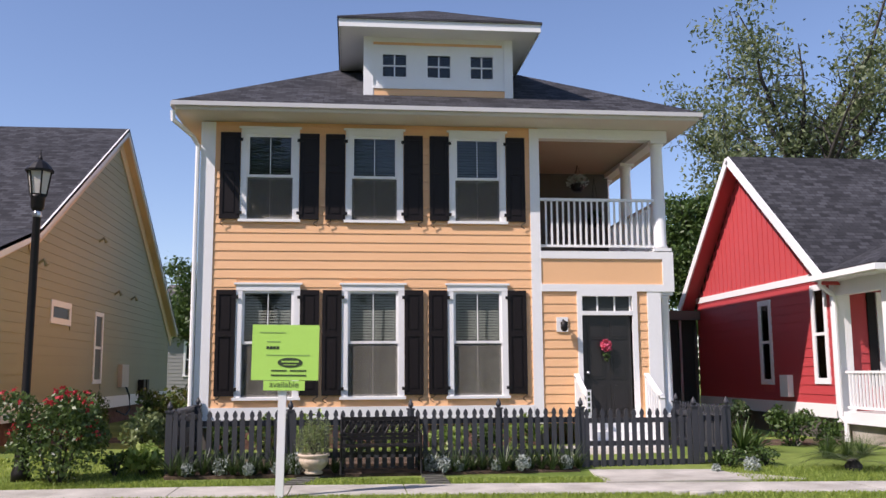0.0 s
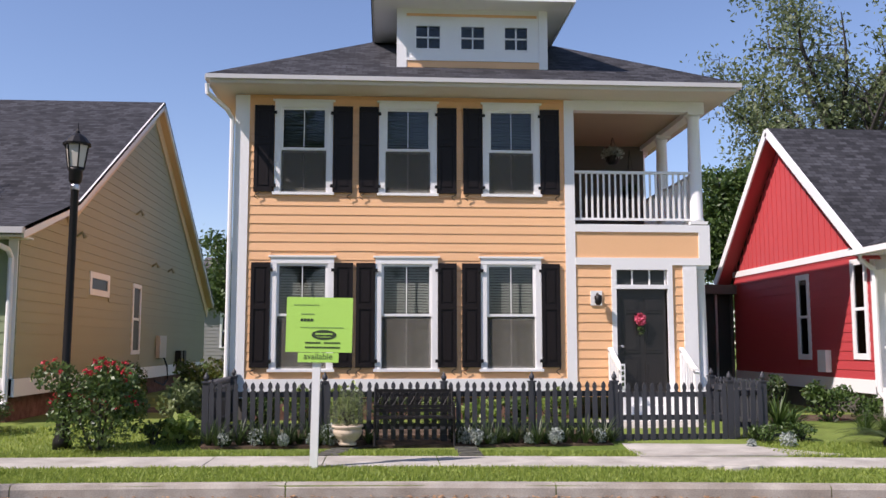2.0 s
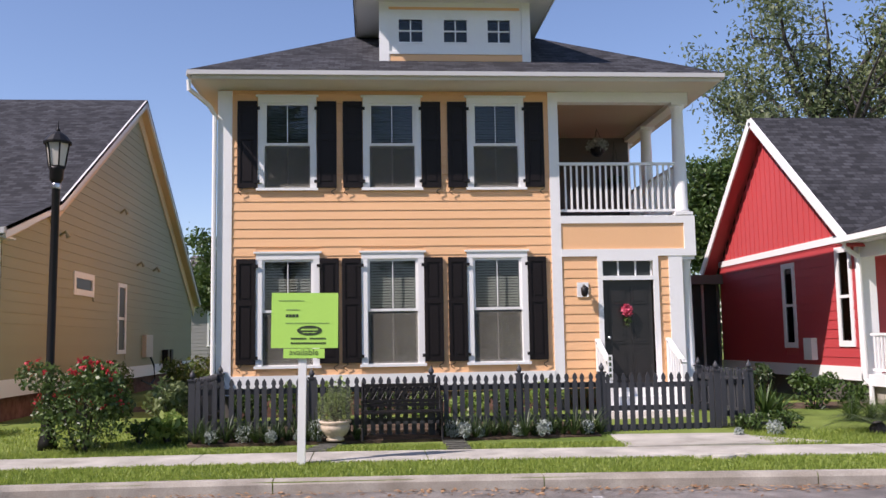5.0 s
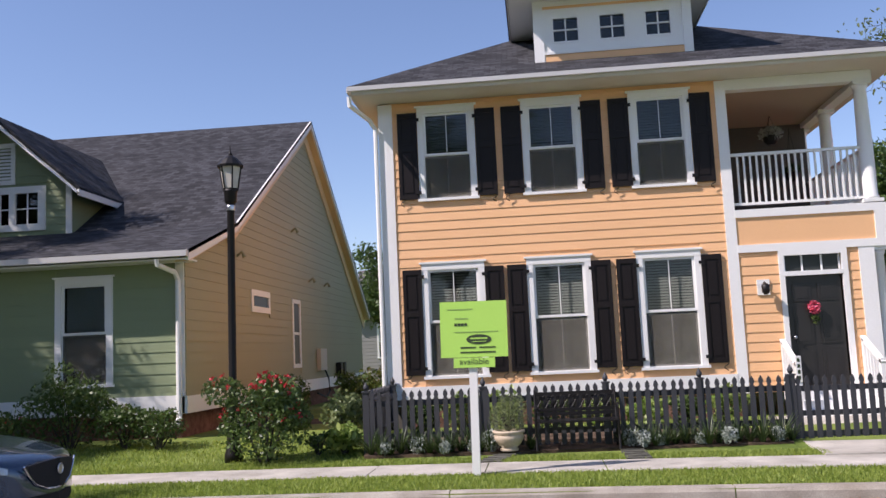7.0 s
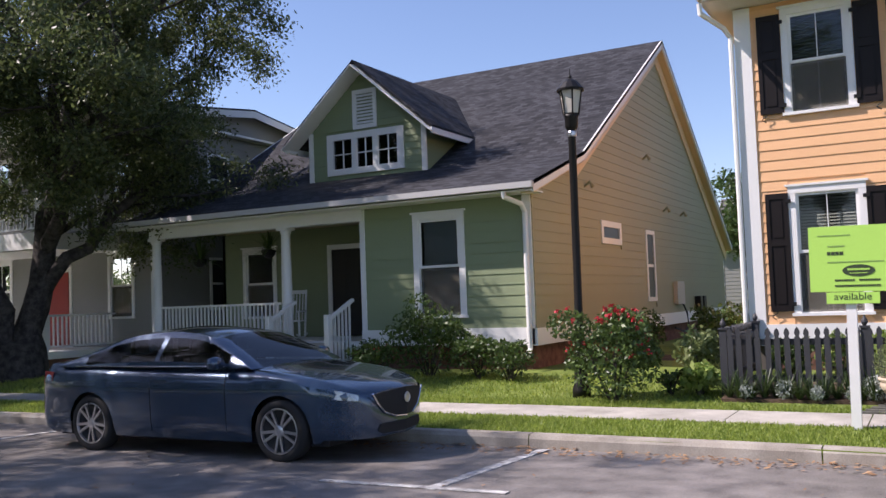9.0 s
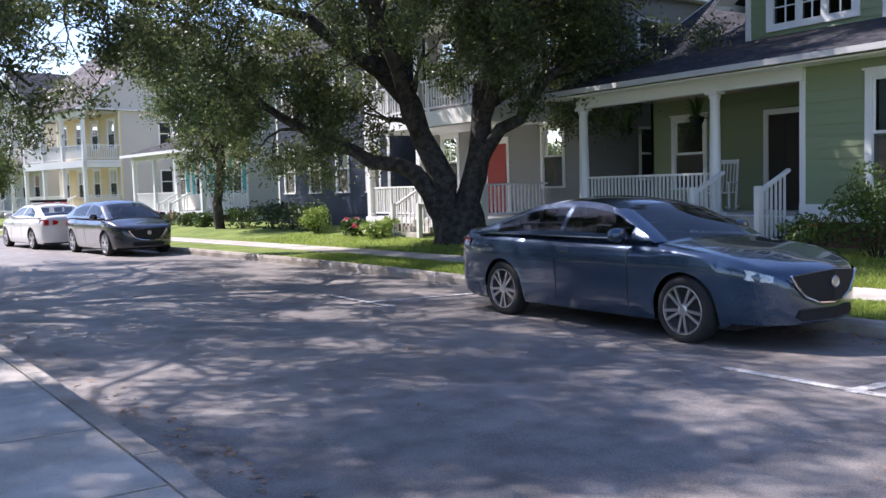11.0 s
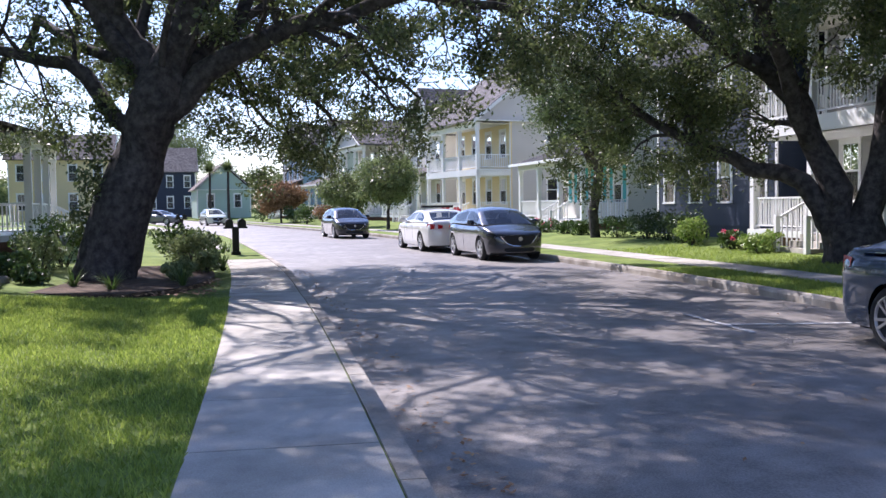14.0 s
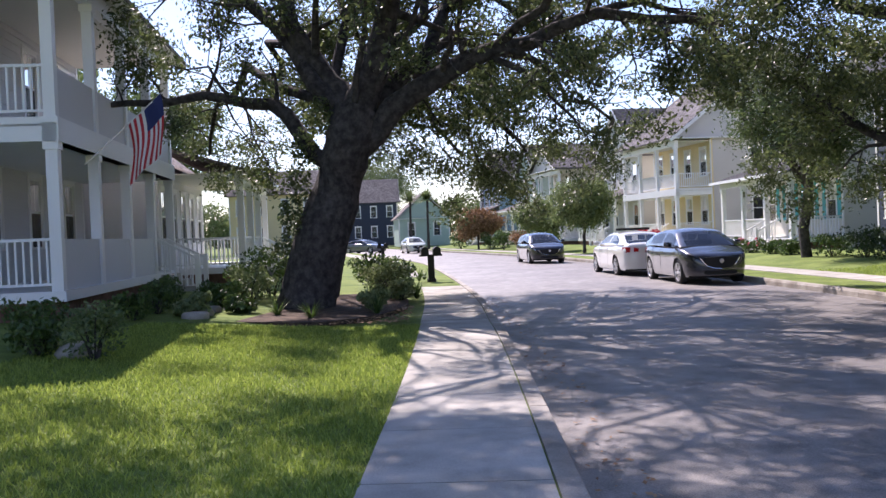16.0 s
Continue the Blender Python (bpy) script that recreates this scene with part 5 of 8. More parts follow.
v, q = leaves(pts, 0.05, rng, 0.2, 0.16)
cloud_mesh("foliage", v, q, PALELEAF, urn)
bm = nb()
for k in range(12):
    a = k * 2.4
    tube(bm, [(0, 0, 0.25), (0.08 * math.cos(a), 0.08 * math.sin(a), 0.45), (0.16 * math.cos(a), 0.16 * math.sin(a), 0.66)], [0.008, 0.006, 0.003], 5)
part("stem", bm, BARK, urn)
# cast-iron bench
bench = thing("bench", "black cast-iron garden bench with scrolled back", "bench", pose(-0.33, 10.98, 0.2), local=True)
for x in (-0.60, 0.60):
    bm = nb()
    tube(bm, [(x, -0.26, 0), (x, -0.22, 0.2), (x, -0.25, 0.40)], [0.022, 0.018, 0.022], 8)
    tube(bm, [(x, 0.20, 0), (x, 0.12, 0.25), (x, 0.14, 0.42), (x, 0.24, 0.84)], [0.022, 0.018, 0.02, 0.018], 8)
    tube(bm, [(x, -0.25, 0.38), (x, 0.14, 0.40)], [0.018, 0.018], 8)
    tube(bm, [(x, -0.25, 0.40), (x, -0.27, 0.60), (x, -0.20, 0.64), (x, 0.18, 0.62)], [0.018, 0.016, 0.018, 0.016], 8)
    part("bench_end", bm, IRON, bench)
for k in range(6):
    bm = nb()
    y = -0.24 + k * 0.072
    box(bm, -0.62, 0.62, y - 0.028, y + 0.028, 0.40, 0.425)
    part("seat_slat", bm, IRON, bench)
for z, y in ((0.80, 0.232), (0.50, 0.16), (0.56, 0.172)):
    bm = nb()
    beam(bm, (-0.61, y, z), (0.61, y, z), 0.025, 0.05)
    part("back_rail", bm, IRON, bench)
for k in range(9):
    bm = nb()
    cx0 = -0.52 + k * 0.13
    for rr in (0.058, 0.034):
        tube(bm, [(cx0 + rr * math.cos(a * 0.449), 0.20, 0.68 + rr * 1.5 * math.sin(a * 0.449)) for a in range(15)], [0.007] * 15, 5, False)
    tube(bm, [(cx0 - 0.06, 0.18, 0.58), (cx0, 0.2, 0.68), (cx0 + 0.06, 0.225, 0.78)], [0.007] * 3, 5)
    tube(bm, [(cx0 + 0.06, 0.18, 0.58), (cx0, 0.2, 0.68), (cx0 - 0.06, 0.225, 0.78)], [0.007] * 3, 5)
    part("scroll", bm, IRON, bench)
# yard sign
sign = thing("yard_sign", "lime green sale sign on a white post, leaning slightly", "sign", pose(-1.69, 8.83, 0.14, 0, 0.8, 0), local=True)
bm = nb()
box(bm, -0.05, 0.05, -0.05, 0.05, -0.1, 1.36)
part("post", bm, WHITE, sign, "white square wooden post")
bm = nb()
box(bm, -0.05, 0.05, 0.0, 0.04, 1.36, 2.1)
part("batten", bm, WHITE, sign)
bm = nb()
box(bm, -0.40, 0.455, -0.075, -0.055, 1.475, 2.185)
panel = part("panel", bm, LIME, sign, "lime green panel")
bm = nb()
box(bm, -0.24, 0.285, -0.078, -0.06, 1.345, 1.468)
plate = part("plate", bm, LIME, sign, "small lime plate")


def bars(parent, rows, material, y=-0.078):
    for x0, x1, z0, z1 in rows:
        bm = nb()
        n = max(1, int((x1 - x0) / ((z1 - z0) * 0.6)))
        s = (x1 - x0) / n
        for k in range(n):
            box(bm, x0 + k * s + s * 0.06, x0 + k * s + s * 0.90, y - 0.001, y, z0 + (z1 - z0) * 0.2, z1 - (z1 - z0) * 0.2)
        part("lettering", bm, material, parent)


bars(panel, [(-0.22, -0.05, 1.86, 1.92), (-0.15, 0.30, 1.52, 1.555), (-0.15, 0.05, 1.58, 1.615), (0.09, 0.30, 1.58, 1.615)], INK)
bars(panel, [(-0.31, 0.02, 2.075, 2.095), (-0.21, -0.04, 1.955, 1.98), (-0.22, 0.34, 1.785, 1.805)], GREYINK)
bm = nb()
lathe(bm, [(0.16, 0.0), (0.16, 0.003)], 32, Matrix.Translation((0.09, -0.076, 1.70)) @ pose(0, 0, 0, 90) @ Matrix.Diagonal((1, 0.40, 1, 1)))
part("emblem", bm, INK, panel, "dark oval emblem")
bars(panel, [(-0.02, 0.20, 1.695, 1.73), (0.0, 0.18, 1.665, 1.68)], LIME, -0.081)
txt = bpy.data.curves.new("word", "FONT")
txt.body, txt.size, txt.align_x = "available", 0.112, "CENTER"
txt.materials.append(INK)
ob = new("lettering", txt)
ob.parent = plate
ob.matrix_local = pose(0.022, -0.0805, 1.385, 90, 0, 0)
# street lamp
lamp = thing("street_lamp", "black lantern street lamp on a slim round post", "street lamp", pose(-5.63, 11.1, 0.15, 0, 0.4, 0) @ Matrix.Diagonal((1.045, 1.045, 1.045, 1)), local=True)
bm = nb()
lathe(bm, [(0.13, 0), (0.13, 0.12), (0.10, 0.2), (0.085, 0.6), (0.06, 0.7), (0.056, 3.85), (0.075, 3.9), (0.06, 3.95), (0.05, 3.98)], 18)
part("pole", bm, IRON, lamp, "", True)
bm = nb()
lathe(bm, [(0.06, 3.78), (0.066, 3.80), (0.066, 3.84), (0.06, 3.86)], 16)
part("collar", bm, METAL, lamp)
bm = nb()
lathe(bm, [(0.07, 3.88), (0.095, 3.92), (0.10, 4.06), (0.12, 4.10)], 16)
part("ballast", bm, IRON, lamp, "", True)
bm = nb()
lathe(bm, [(0.11, 4.10), (0.165, 4.46)], 6)
part("lantern_glass", bm, FROSTED, lamp, "pale frosted lantern glass")
bm = nb()
for k in range(6):
    a = k * math.tau / 6
    tube(bm, [(0.115 * math.cos(a), 0.115 * math.sin(a), 4.09), (0.172 * math.cos(a), 0.172 * math.sin(a), 4.47)], [0.012, 0.012], 6)
lathe(bm, [(0.12, 4.08), (0.125, 4.12)], 6)
part("lantern_frame", bm, IRON, lamp)
bm = nb()
lathe(bm, [(0.20, 4.45), (0.205, 4.48), (0.12, 4.58), (0.07, 4.62), (0.03, 4.64), (0.03, 4.67), (0.012, 4.70), (0.004, 4.80)], 12)
part("cap", bm, IRON, lamp)

# ---- shrubs round the cottages ----
bush(-5.0, 10.72, 0.9, 1.3, 5200, 0.075, BUSHLEAF, "large rose bush with red blooms by the sidewalk", rng, "rose bush", 56, REDPETAL, fsize=0.045, z=0.15)
bush(-4.05, 12.2, 0.42, 0.95, 800, 0.11, PALELEAF, "bright green tall leafy shrub beside the fence", rng)
bush(-3.95, 11.4, 0.36, 0.5, 500, 0.13, LIMELEAF, "variegated hosta-like shrub at the fence corner", rng)
bush(-4.35, 11.35, 0.25, 0.35, 300, 0.07, BUSHLEAF, "small dark green shrub on the lawn edge", rng)
bush(-9.2, 12.75, 0.95, 1.45, 2600, 0.085, BUSHLEAF, "loose green shrub under the cottage window", rng, z=0.28)
bush(-10.4, 12.7, 0.6, 0.7, 900, 0.08, BUSHLEAF, "low green shrub with a red bloom", rng, flowers=3, petal=REDPETAL, z=0.28)
bush(-8.1, 12.6, 0.65, 0.75, 1300, 0.08, BUSHLEAF, "low green shrub against the cottage", rng, z=0.28)
bush(-7.4, 12.4, 0.5, 0.7, 900, 0.07, BUSHLEAF, "wispy green shrub at the cottage corner", rng, z=0.28)
bush(-9.6, 11.9, 0.3, 0.35, 260, 0.07, BUSHLEAF, "small clump with red blooms on the lawn", rng, flowers=5, petal=REDPETAL)
bush(-6.3, 17.0, 0.5, 1.0, 900, 0.08, BUSHLEAF, "dark shrub beside the tan side wall", rng, z=0.3)
bush(-4.6, 16.5, 0.7, 1.1, 1200, 0.10, BUSHLEAF, "dark shrub between the houses", rng, z=0.3)
bush(-4.3, 19.5, 0.8, 1.5, 1200, 0.10, BUSHLEAF, "dark shrub between the houses", rng, z=0.3)
bush(7.3, 13.1, 0.48, 0.72, 900, 0.09, BUSHLEAF, "bright green shrub by the red cottage", rng, z=0.3)
bush(7.9, 12.9, 0.35, 0.5, 500, 0.09, BUSHLEAF, "green shrub by the red cottage porch", rng, z=0.3)
bush(6.3, 14.0, 0.6, 0.8, 1100, 0.10, DARKLEAF, "dark shrub in the shaded side yard", rng, z=0.3)
for x, y, ln, n, w in ((5.95, 12.2, 0.75, 60, 0.03), (6.3, 12.5, 0.6, 50, 0.03), (7.1, 11.5, 0.55, 260, 0.004), (7.5, 11.6, 0.5, 240, 0.004), (7.85, 11.7, 0.5, 200, 0.004)):
    t = thing("strap_plant", "clump of arching strap leaves by the red cottage", "plant", pose(x, y, 0.22), group="strap plants", local=True)
    strap_plant("foliage", 0, 0, 0, n, ln, BUSHLEAF, rng, w, 0.9, t)
bush(5.75, 10.95, 0.30, 0.32, 380, 0.06, BUSHLEAF, "low dark edging shrub by the walk", rng)
bush(5.15, 10.95, 0.28, 0.30, 380, 0.06, BUSHLEAF, "low dark edging shrub by the walk", rng)
sago = thing("sago_palm", "dark sago palm with stiff arching fronds", "palm", pose(6.95, 10.0 + 0.45, 0.14), local=True)
for k in range(26):
    a = k * 2.4
    el = 0.25 + 0.9 * ((k * 0.37) % 1)
    vs, qs = [], []
    ln = 0.85
    for i in range(22):
        tt = i / 21
        c = np.array([math.cos(a) * ln * tt * math.cos(el * (1 - 0.5 * tt)), math.sin(a) * ln * tt * math.cos(el * (1 - 0.5 * tt)), 0.12 + ln * (math.sin(el) * tt - 0.45 * tt * tt)])
        for sgn in (-1, 1):
            s = np.array([-math.sin(a), math.cos(a), 0.25 * sgn]) * sgn * 0.14 * math.sin(math.pi * (0.1 + 0.85 * tt))
            f = np.array([math.cos(a), math.sin(a), 0]) * 0.05
            b = len(vs)
            vs += [c - f * 0.12, c + s * 0.5 + f * 0.3, c + s + f, c + f * 0.12]
            qs.append((b, b + 1, b + 2, b + 3))
    cloud_mesh("frond", np.array(vs), np.array(qs), DARKLEAF, sago)
bm = nb()
lathe(bm, [(0.12, -0.05), (0.13, 0.1), (0.06, 0.2)], 12)
part("trunk", bm, BARK, sago)
# hanging flower baskets and wreath
wr = thing("wreath", "pink floral wreath hung on the black door", "wreath", pose(4.09, 13.98, 2.20), local=True)
pts = blob((0, -0.04, 0), (0.11, 0.05, 0.12), 160, rng, 0.5)
v, q = leaves(pts, 0.07, rng, 0.2, 0.7)
cloud_mesh("flower", v, q, PINKPETAL, wr)
pts = blob((0.02, -0.03, -0.2), (0.08, 0.04, 0.12), 70, rng, 0.2)
v, q = leaves(pts, 0.07, rng, 0.2, 0.4)
cloud_mesh("foliage", v, q, BUSHLEAF, wr)


def basket(x, y, z, r, material, label, strap=False, drop=0.45):
    t = thing("hanging_basket", label, "hanging plant", pose(x, y, z), local=True)
    bm = nb()
    lathe(bm, [(0.07, -0.16), (0.14, -0.1), (0.17, 0.0), (0.165, 0.02)], 14)
    part("pot", bm, IRON, t)
    bm = nb()
    for k in range(3):
        a = k * math.tau / 3
        tube(bm, [(0.16 * math.cos(a), 0.16 * math.sin(a), 0), (0, 0, drop)], [0.005, 0.005], 4)
    part("chain", bm, IRON, t)
    if strap:
        strap_plant("foliage", 0, 0, 0.0, 90, r * 1.6, BUSHLEAF, rng, 0.02, 1.5, t)
    else:
        pts = blob((0, 0, 0.08), (r, r, r * 0.6), 420, rng, 0.3)
        v, q = leaves(pts, 0.07, rng, 0.2, 0.6)
        cloud_mesh("foliage", v, q, material, t)


basket(4.2, 16.2, 5.82, 0.26, SILVERLEAF, "hanging basket of pale flowers on the balcony")
basket(4.85, 17.2, 5.2, 0.22, DARKLEAF, "dark hanging basket on the balcony", drop=1.0)
basket(-16.3, 14.3, 2.85, 0.42, BUSHLEAF, "hanging fern on the green porch", True)
basket(-14.2, 14.3, 2.95, 0.36, BUSHLEAF, "hanging fern on the green porch", True)
# rocking chair on the green porch
ch = thing("rocking_chair", "white wooden rocking chair on the green porch", "chair", pose(-14.15, 15.0, 0.90, 0, 0, 20), local=True)
for x in (-0.26, 0.26):
    bm = nb()
    tube(bm, [(x, -0.42 + 0.1 * k, 0.04 + 0.02 * (k - 4) ** 2 * 0.25) for k in range(9)], [0.018] * 9, 6)
    part("rocker", bm, WHITE, ch)
    bm = nb()
    beam(bm, (x, -0.22, 0.05), (x, -0.24, 0.64), 0.04, 0.04, (1, 0, 0))
    part("leg", bm, WHITE, ch)
    bm = nb()
    beam(bm, (x, 0.2, 0.05), (x, 0.38, 1.15), 0.04, 0.04, (1, 0, 0))
    part("back_post", bm, WHITE, ch)
    bm = nb()
    box(bm, x - 0.04, x + 0.04, -0.3, 0.26, 0.63, 0.66)
    part("armrest", bm, WHITE, ch)
bm = nb()
box(bm, -0.25, 0.25, -0.25, 0.24, 0.41, 0.44)
part("seat", bm, WHITE, ch)
for k in range(6):
    bm = nb()
    x = -0.19 + k * 0.076
    beam(bm, (x, 0.235, 0.44), (x, 0.36, 1.08), 0.035, 0.014, (1, 0, 0))
    part("back_slat", bm, WHITE, ch)
bm = nb()
beam(bm, (-0.26, 0.372, 1.10), (0.26, 0.372, 1.10), 0.02, 0.09)
part("top_rail", bm, WHITE, ch)
np_plate = thing("number_plate", "small white plate with dark marks on the stair post", "plate", pose(3.50, 13.10, 0.95), local=True)
bm = nb()
box(bm, -0.045, 0.045, -0.012, 0.0, -0.02, 0.42)
part("plate", bm, WHITE, np_plate)
for k in range(4):
    bm = nb()
    box(bm, -0.022, 0.022, -0.016, -0.012, 0.02 + k * 0.1, 0.085 + k * 0.1)
    part("lettering", bm, INK, np_plate)


# ---- trees ----
class Grower:
    """Collects the limbs and leaf clusters of one tree."""

    def __init__(self, seed):
        self.r = np.random.default_rng(seed)
        self.bm = nb()
        self.tips = []

    def limb(self, pts, r0, r1, sides=9, depth=0, kids=(7, 4), reach=(2.6, 1.3), start=0.3, rise_=0.25):
        pts = [np.array(p, float) for p in pts]
        fine = []
        for a, b in zip(pts, pts[1:]):
            n = 3 if depth == 0 else 2
            fine += [a + (b - a) * k / n + (self.r.normal(size=3) * 0.05 * np.linalg.norm(b - a) if k else 0) for k in range(n)]
        fine.append(pts[-1])
        m = len(fine)
        tube(self.bm, fine, [r0 + (r1 - r0) * (k / (m - 1)) ** 0.8 for k in range(m)], sides, False)
        if depth >= len(kids):
            self.tips += [fine[-1], fine[-2], (fine[-1] + fine[-2]) / 2]
            return
        for k in range(kids[depth]):
            t = start + (1 - start) * (k + self.r.uniform(0, 0.9)) / kids[depth]
            i = min(int(t * (m - 1)), m - 2)
            p = fine[i] + (fine[i + 1] - fine[i]) * (t * (m - 1) - i)
            d = fine[i + 1] - fine[i]
            d = d / (np.linalg.norm(d) + 1e-9)
            q = self.r.normal(size=3)
            q[2] = q[2] * 0.6 + rise_
            q -= d * q.dot(d) * 0.6
            q = q / np.linalg.norm(q)
            v = d * 0.45 + q * 0.9
            v /= np.linalg.norm(v)
            ln = reach[depth] * self.r.uniform(0.6, 1.2)
            e = p + v * ln
            c = p + v * ln * 0.5 + self.r.normal(size=3) * ln * 0.09
            e[2] -= ln * 0.12
            rr = (r0 + (r1 - r0) * t) * 0.42
            self.limb([p, c, e], max(rr, 0.012), 0.01, 6 if depth == 0 else 4, depth + 1, kids, reach, 0.25, rise_)

    def crown(self, per, size, rad, droop=0.2, keep=1.0, aspect=0.45):
        tips = np.array(self.tips)
        tips = tips[np.repeat(self.r.uniform(size=len(tips) // 3 + 1) < keep, 3)[:len(tips)]]
        c = np.repeat(tips, per, axis=0)
        off = self.r.normal(size=c.shape) * rad * 0.55
        off[:, 2] = off[:, 2] * 0.7 - droop * np.abs(self.r.normal(size=len(c))) * rad
        return leaves(c + off, size, self.r, 0.5, aspect)


def tree(name, label, base, build, per, size, rad, seed, leaf=None, keep=1.0, category="tree"):
    t = thing(name, label, category, pose(*base), local=True)
    g = Grower(seed)
    build(g)
    part("trunk", g.bm, BARK, t, "", True)
    v, q = g.crown(per, size, rad, keep=keep)
    cloud_mesh("crown", v, q, leaf or OAKLEAF, t)
    return t


def oak_near(g):
    g.limb([(0, -0.05, -0.3), (0, 0, 0.4), (0.1, 0.35, 1.6), (0.2, 0.85, 3.0), (0.3, 1.15, 4.0)], 0.68, 0.46, 16, 2, ())
    g.tips.clear()
    o = (0.28, 1.1, 3.7)
    K = dict(kids=(8, 4), reach=(3.0, 1.5))
    g.limb([o, (0.5, 1.8, 5.5), (1, 2.6, 8), (2, 3.5, 10.5)], 0.40, 0.05, 12, kids=(12, 5), reach=(2.8, 1.4))
    g.limb([(0.25, 0.95, 3.1), (0.5, 2.4, 4.3), (0.8, 4.0, 5.0), (1.2, 6.0, 5.5), (1.0, 8.4, 5.2)], 0.30, 0.07, 12, kids=(14, 5), reach=(2.2, 1.1), rise_=-0.1)
    g.limb([o, (-0.2, 0.2, 5.2), (-0.5, -1.0, 7.5), (-1, -2.0, 10)], 0.33, 0.09, 12, **K)
    g.limb([(0.2, 0.7, 2.9), (-0.2, -0.7, 4.3), (-0.4, -2.2, 4.6), (-0.5, -4.6, 4.5)], 0.20, 0.06, 10, kids=(5, 4), reach=(2.0, 1.0), rise_=0.7)
    g.limb([o, (1.6, 1.6, 6.0), (3.8, 2.0, 7.8), (5.4, 2.3, 8.6), (6.6, 2.6, 8.8)], 0.075, 0.015, 10, kids=(15, 6), reach=(2.6, 1.3))
    g.limb([o, (1.6, 2.8, 6.4), (3.4, 5.0, 8.2), (5.2, 6.6, 9.0)], 0.07, 0.015, 10, kids=(14, 6), reach=(2.6, 1.3))
    for k, (y, z) in enumerate(((-3.4, 4.6), (-1.6, 5.6), (1.0, 6.2), (2.6, 4.3), (4.2, 4.2), (6.2, 5.0), (5.0, 6.6), (3.2, 5.2))):
        g.limb([o, (-2.0, y * 0.5, z + 0.9), (-4.2 - 0.4 * (k % 3), y * 0.9, z + 0.4), (-6.0, y * 1.15, z - 0.7)], 0.14, 0.04, 8, kids=(9, 4), reach=(2.0, 1.1), rise_=-0.15)
    g.limb([o, (-2, 1.5, 6), (-5, 1.5, 8), (-8, 1.0, 8.6)], 0.26, 0.06, 10, **K)
    g.limb([o, (-1.5, 3, 6.5), (-4, 5.5, 8)], 0.22, 0.06, 10, **K)
    g.limb([o, (-0.6, -0.8, 6.2), (-2.5, -3.4, 7.6)], 0.22, 0.06, 10, **K)
    g.limb([(3.8, 2.0, 7.8), (5.8, 0.6, 9.0), (6.8, 0.2, 9.4)], 0.045, 0.02, 8, kids=(12, 5), reach=(2.4, 1.2))
    g.limb([(3.8, 2.0, 7.8), (6.0, -0.4, 8.6), (7.2, -1.8, 8.8)], 0.045, 0.02, 8, kids=(12, 5), reach=(2.2, 1.2))
    g.limb([(0.5, 1.8, 5.5), (3.0, 0.6, 7.4), (5.4, -1.6, 8.2), (6.6, -3.0, 8.4)], 0.055, 0.02, 8, kids=(12, 5), reach=(2.2, 1.2))
    g.limb([(1.0, 2.6, 8.0), (4.0, 4.0, 9.6), (6.0, 5.0, 10.0)], 0.055, 0.02, 8, kids=(12, 5), reach=(2.4, 1.2))
    g.limb([(0.8, 4.0, 5.0), (2.4, 5.4, 6.2), (3.4, 7.8, 6.2)], 0.12, 0.03, 8, kids=(8, 4), reach=(2.0, 1.2), rise_=0.0)
    g.limb([(1.2, 6.0, 5.5), (-0.6, 7.4, 6.0), (-1.6, 9.4, 5.6)], 0.10, 0.03, 8, kids=(8, 4), reach=(2.0, 1.2), rise_=0.0)
    g.limb([(3.0, 0.6, 7.4), (5.6, -2.6, 8.4), (7.4, -4.6, 8.8)], 0.05, 0.015, 6, kids=(9, 4), reach=(1.8, 1.0))


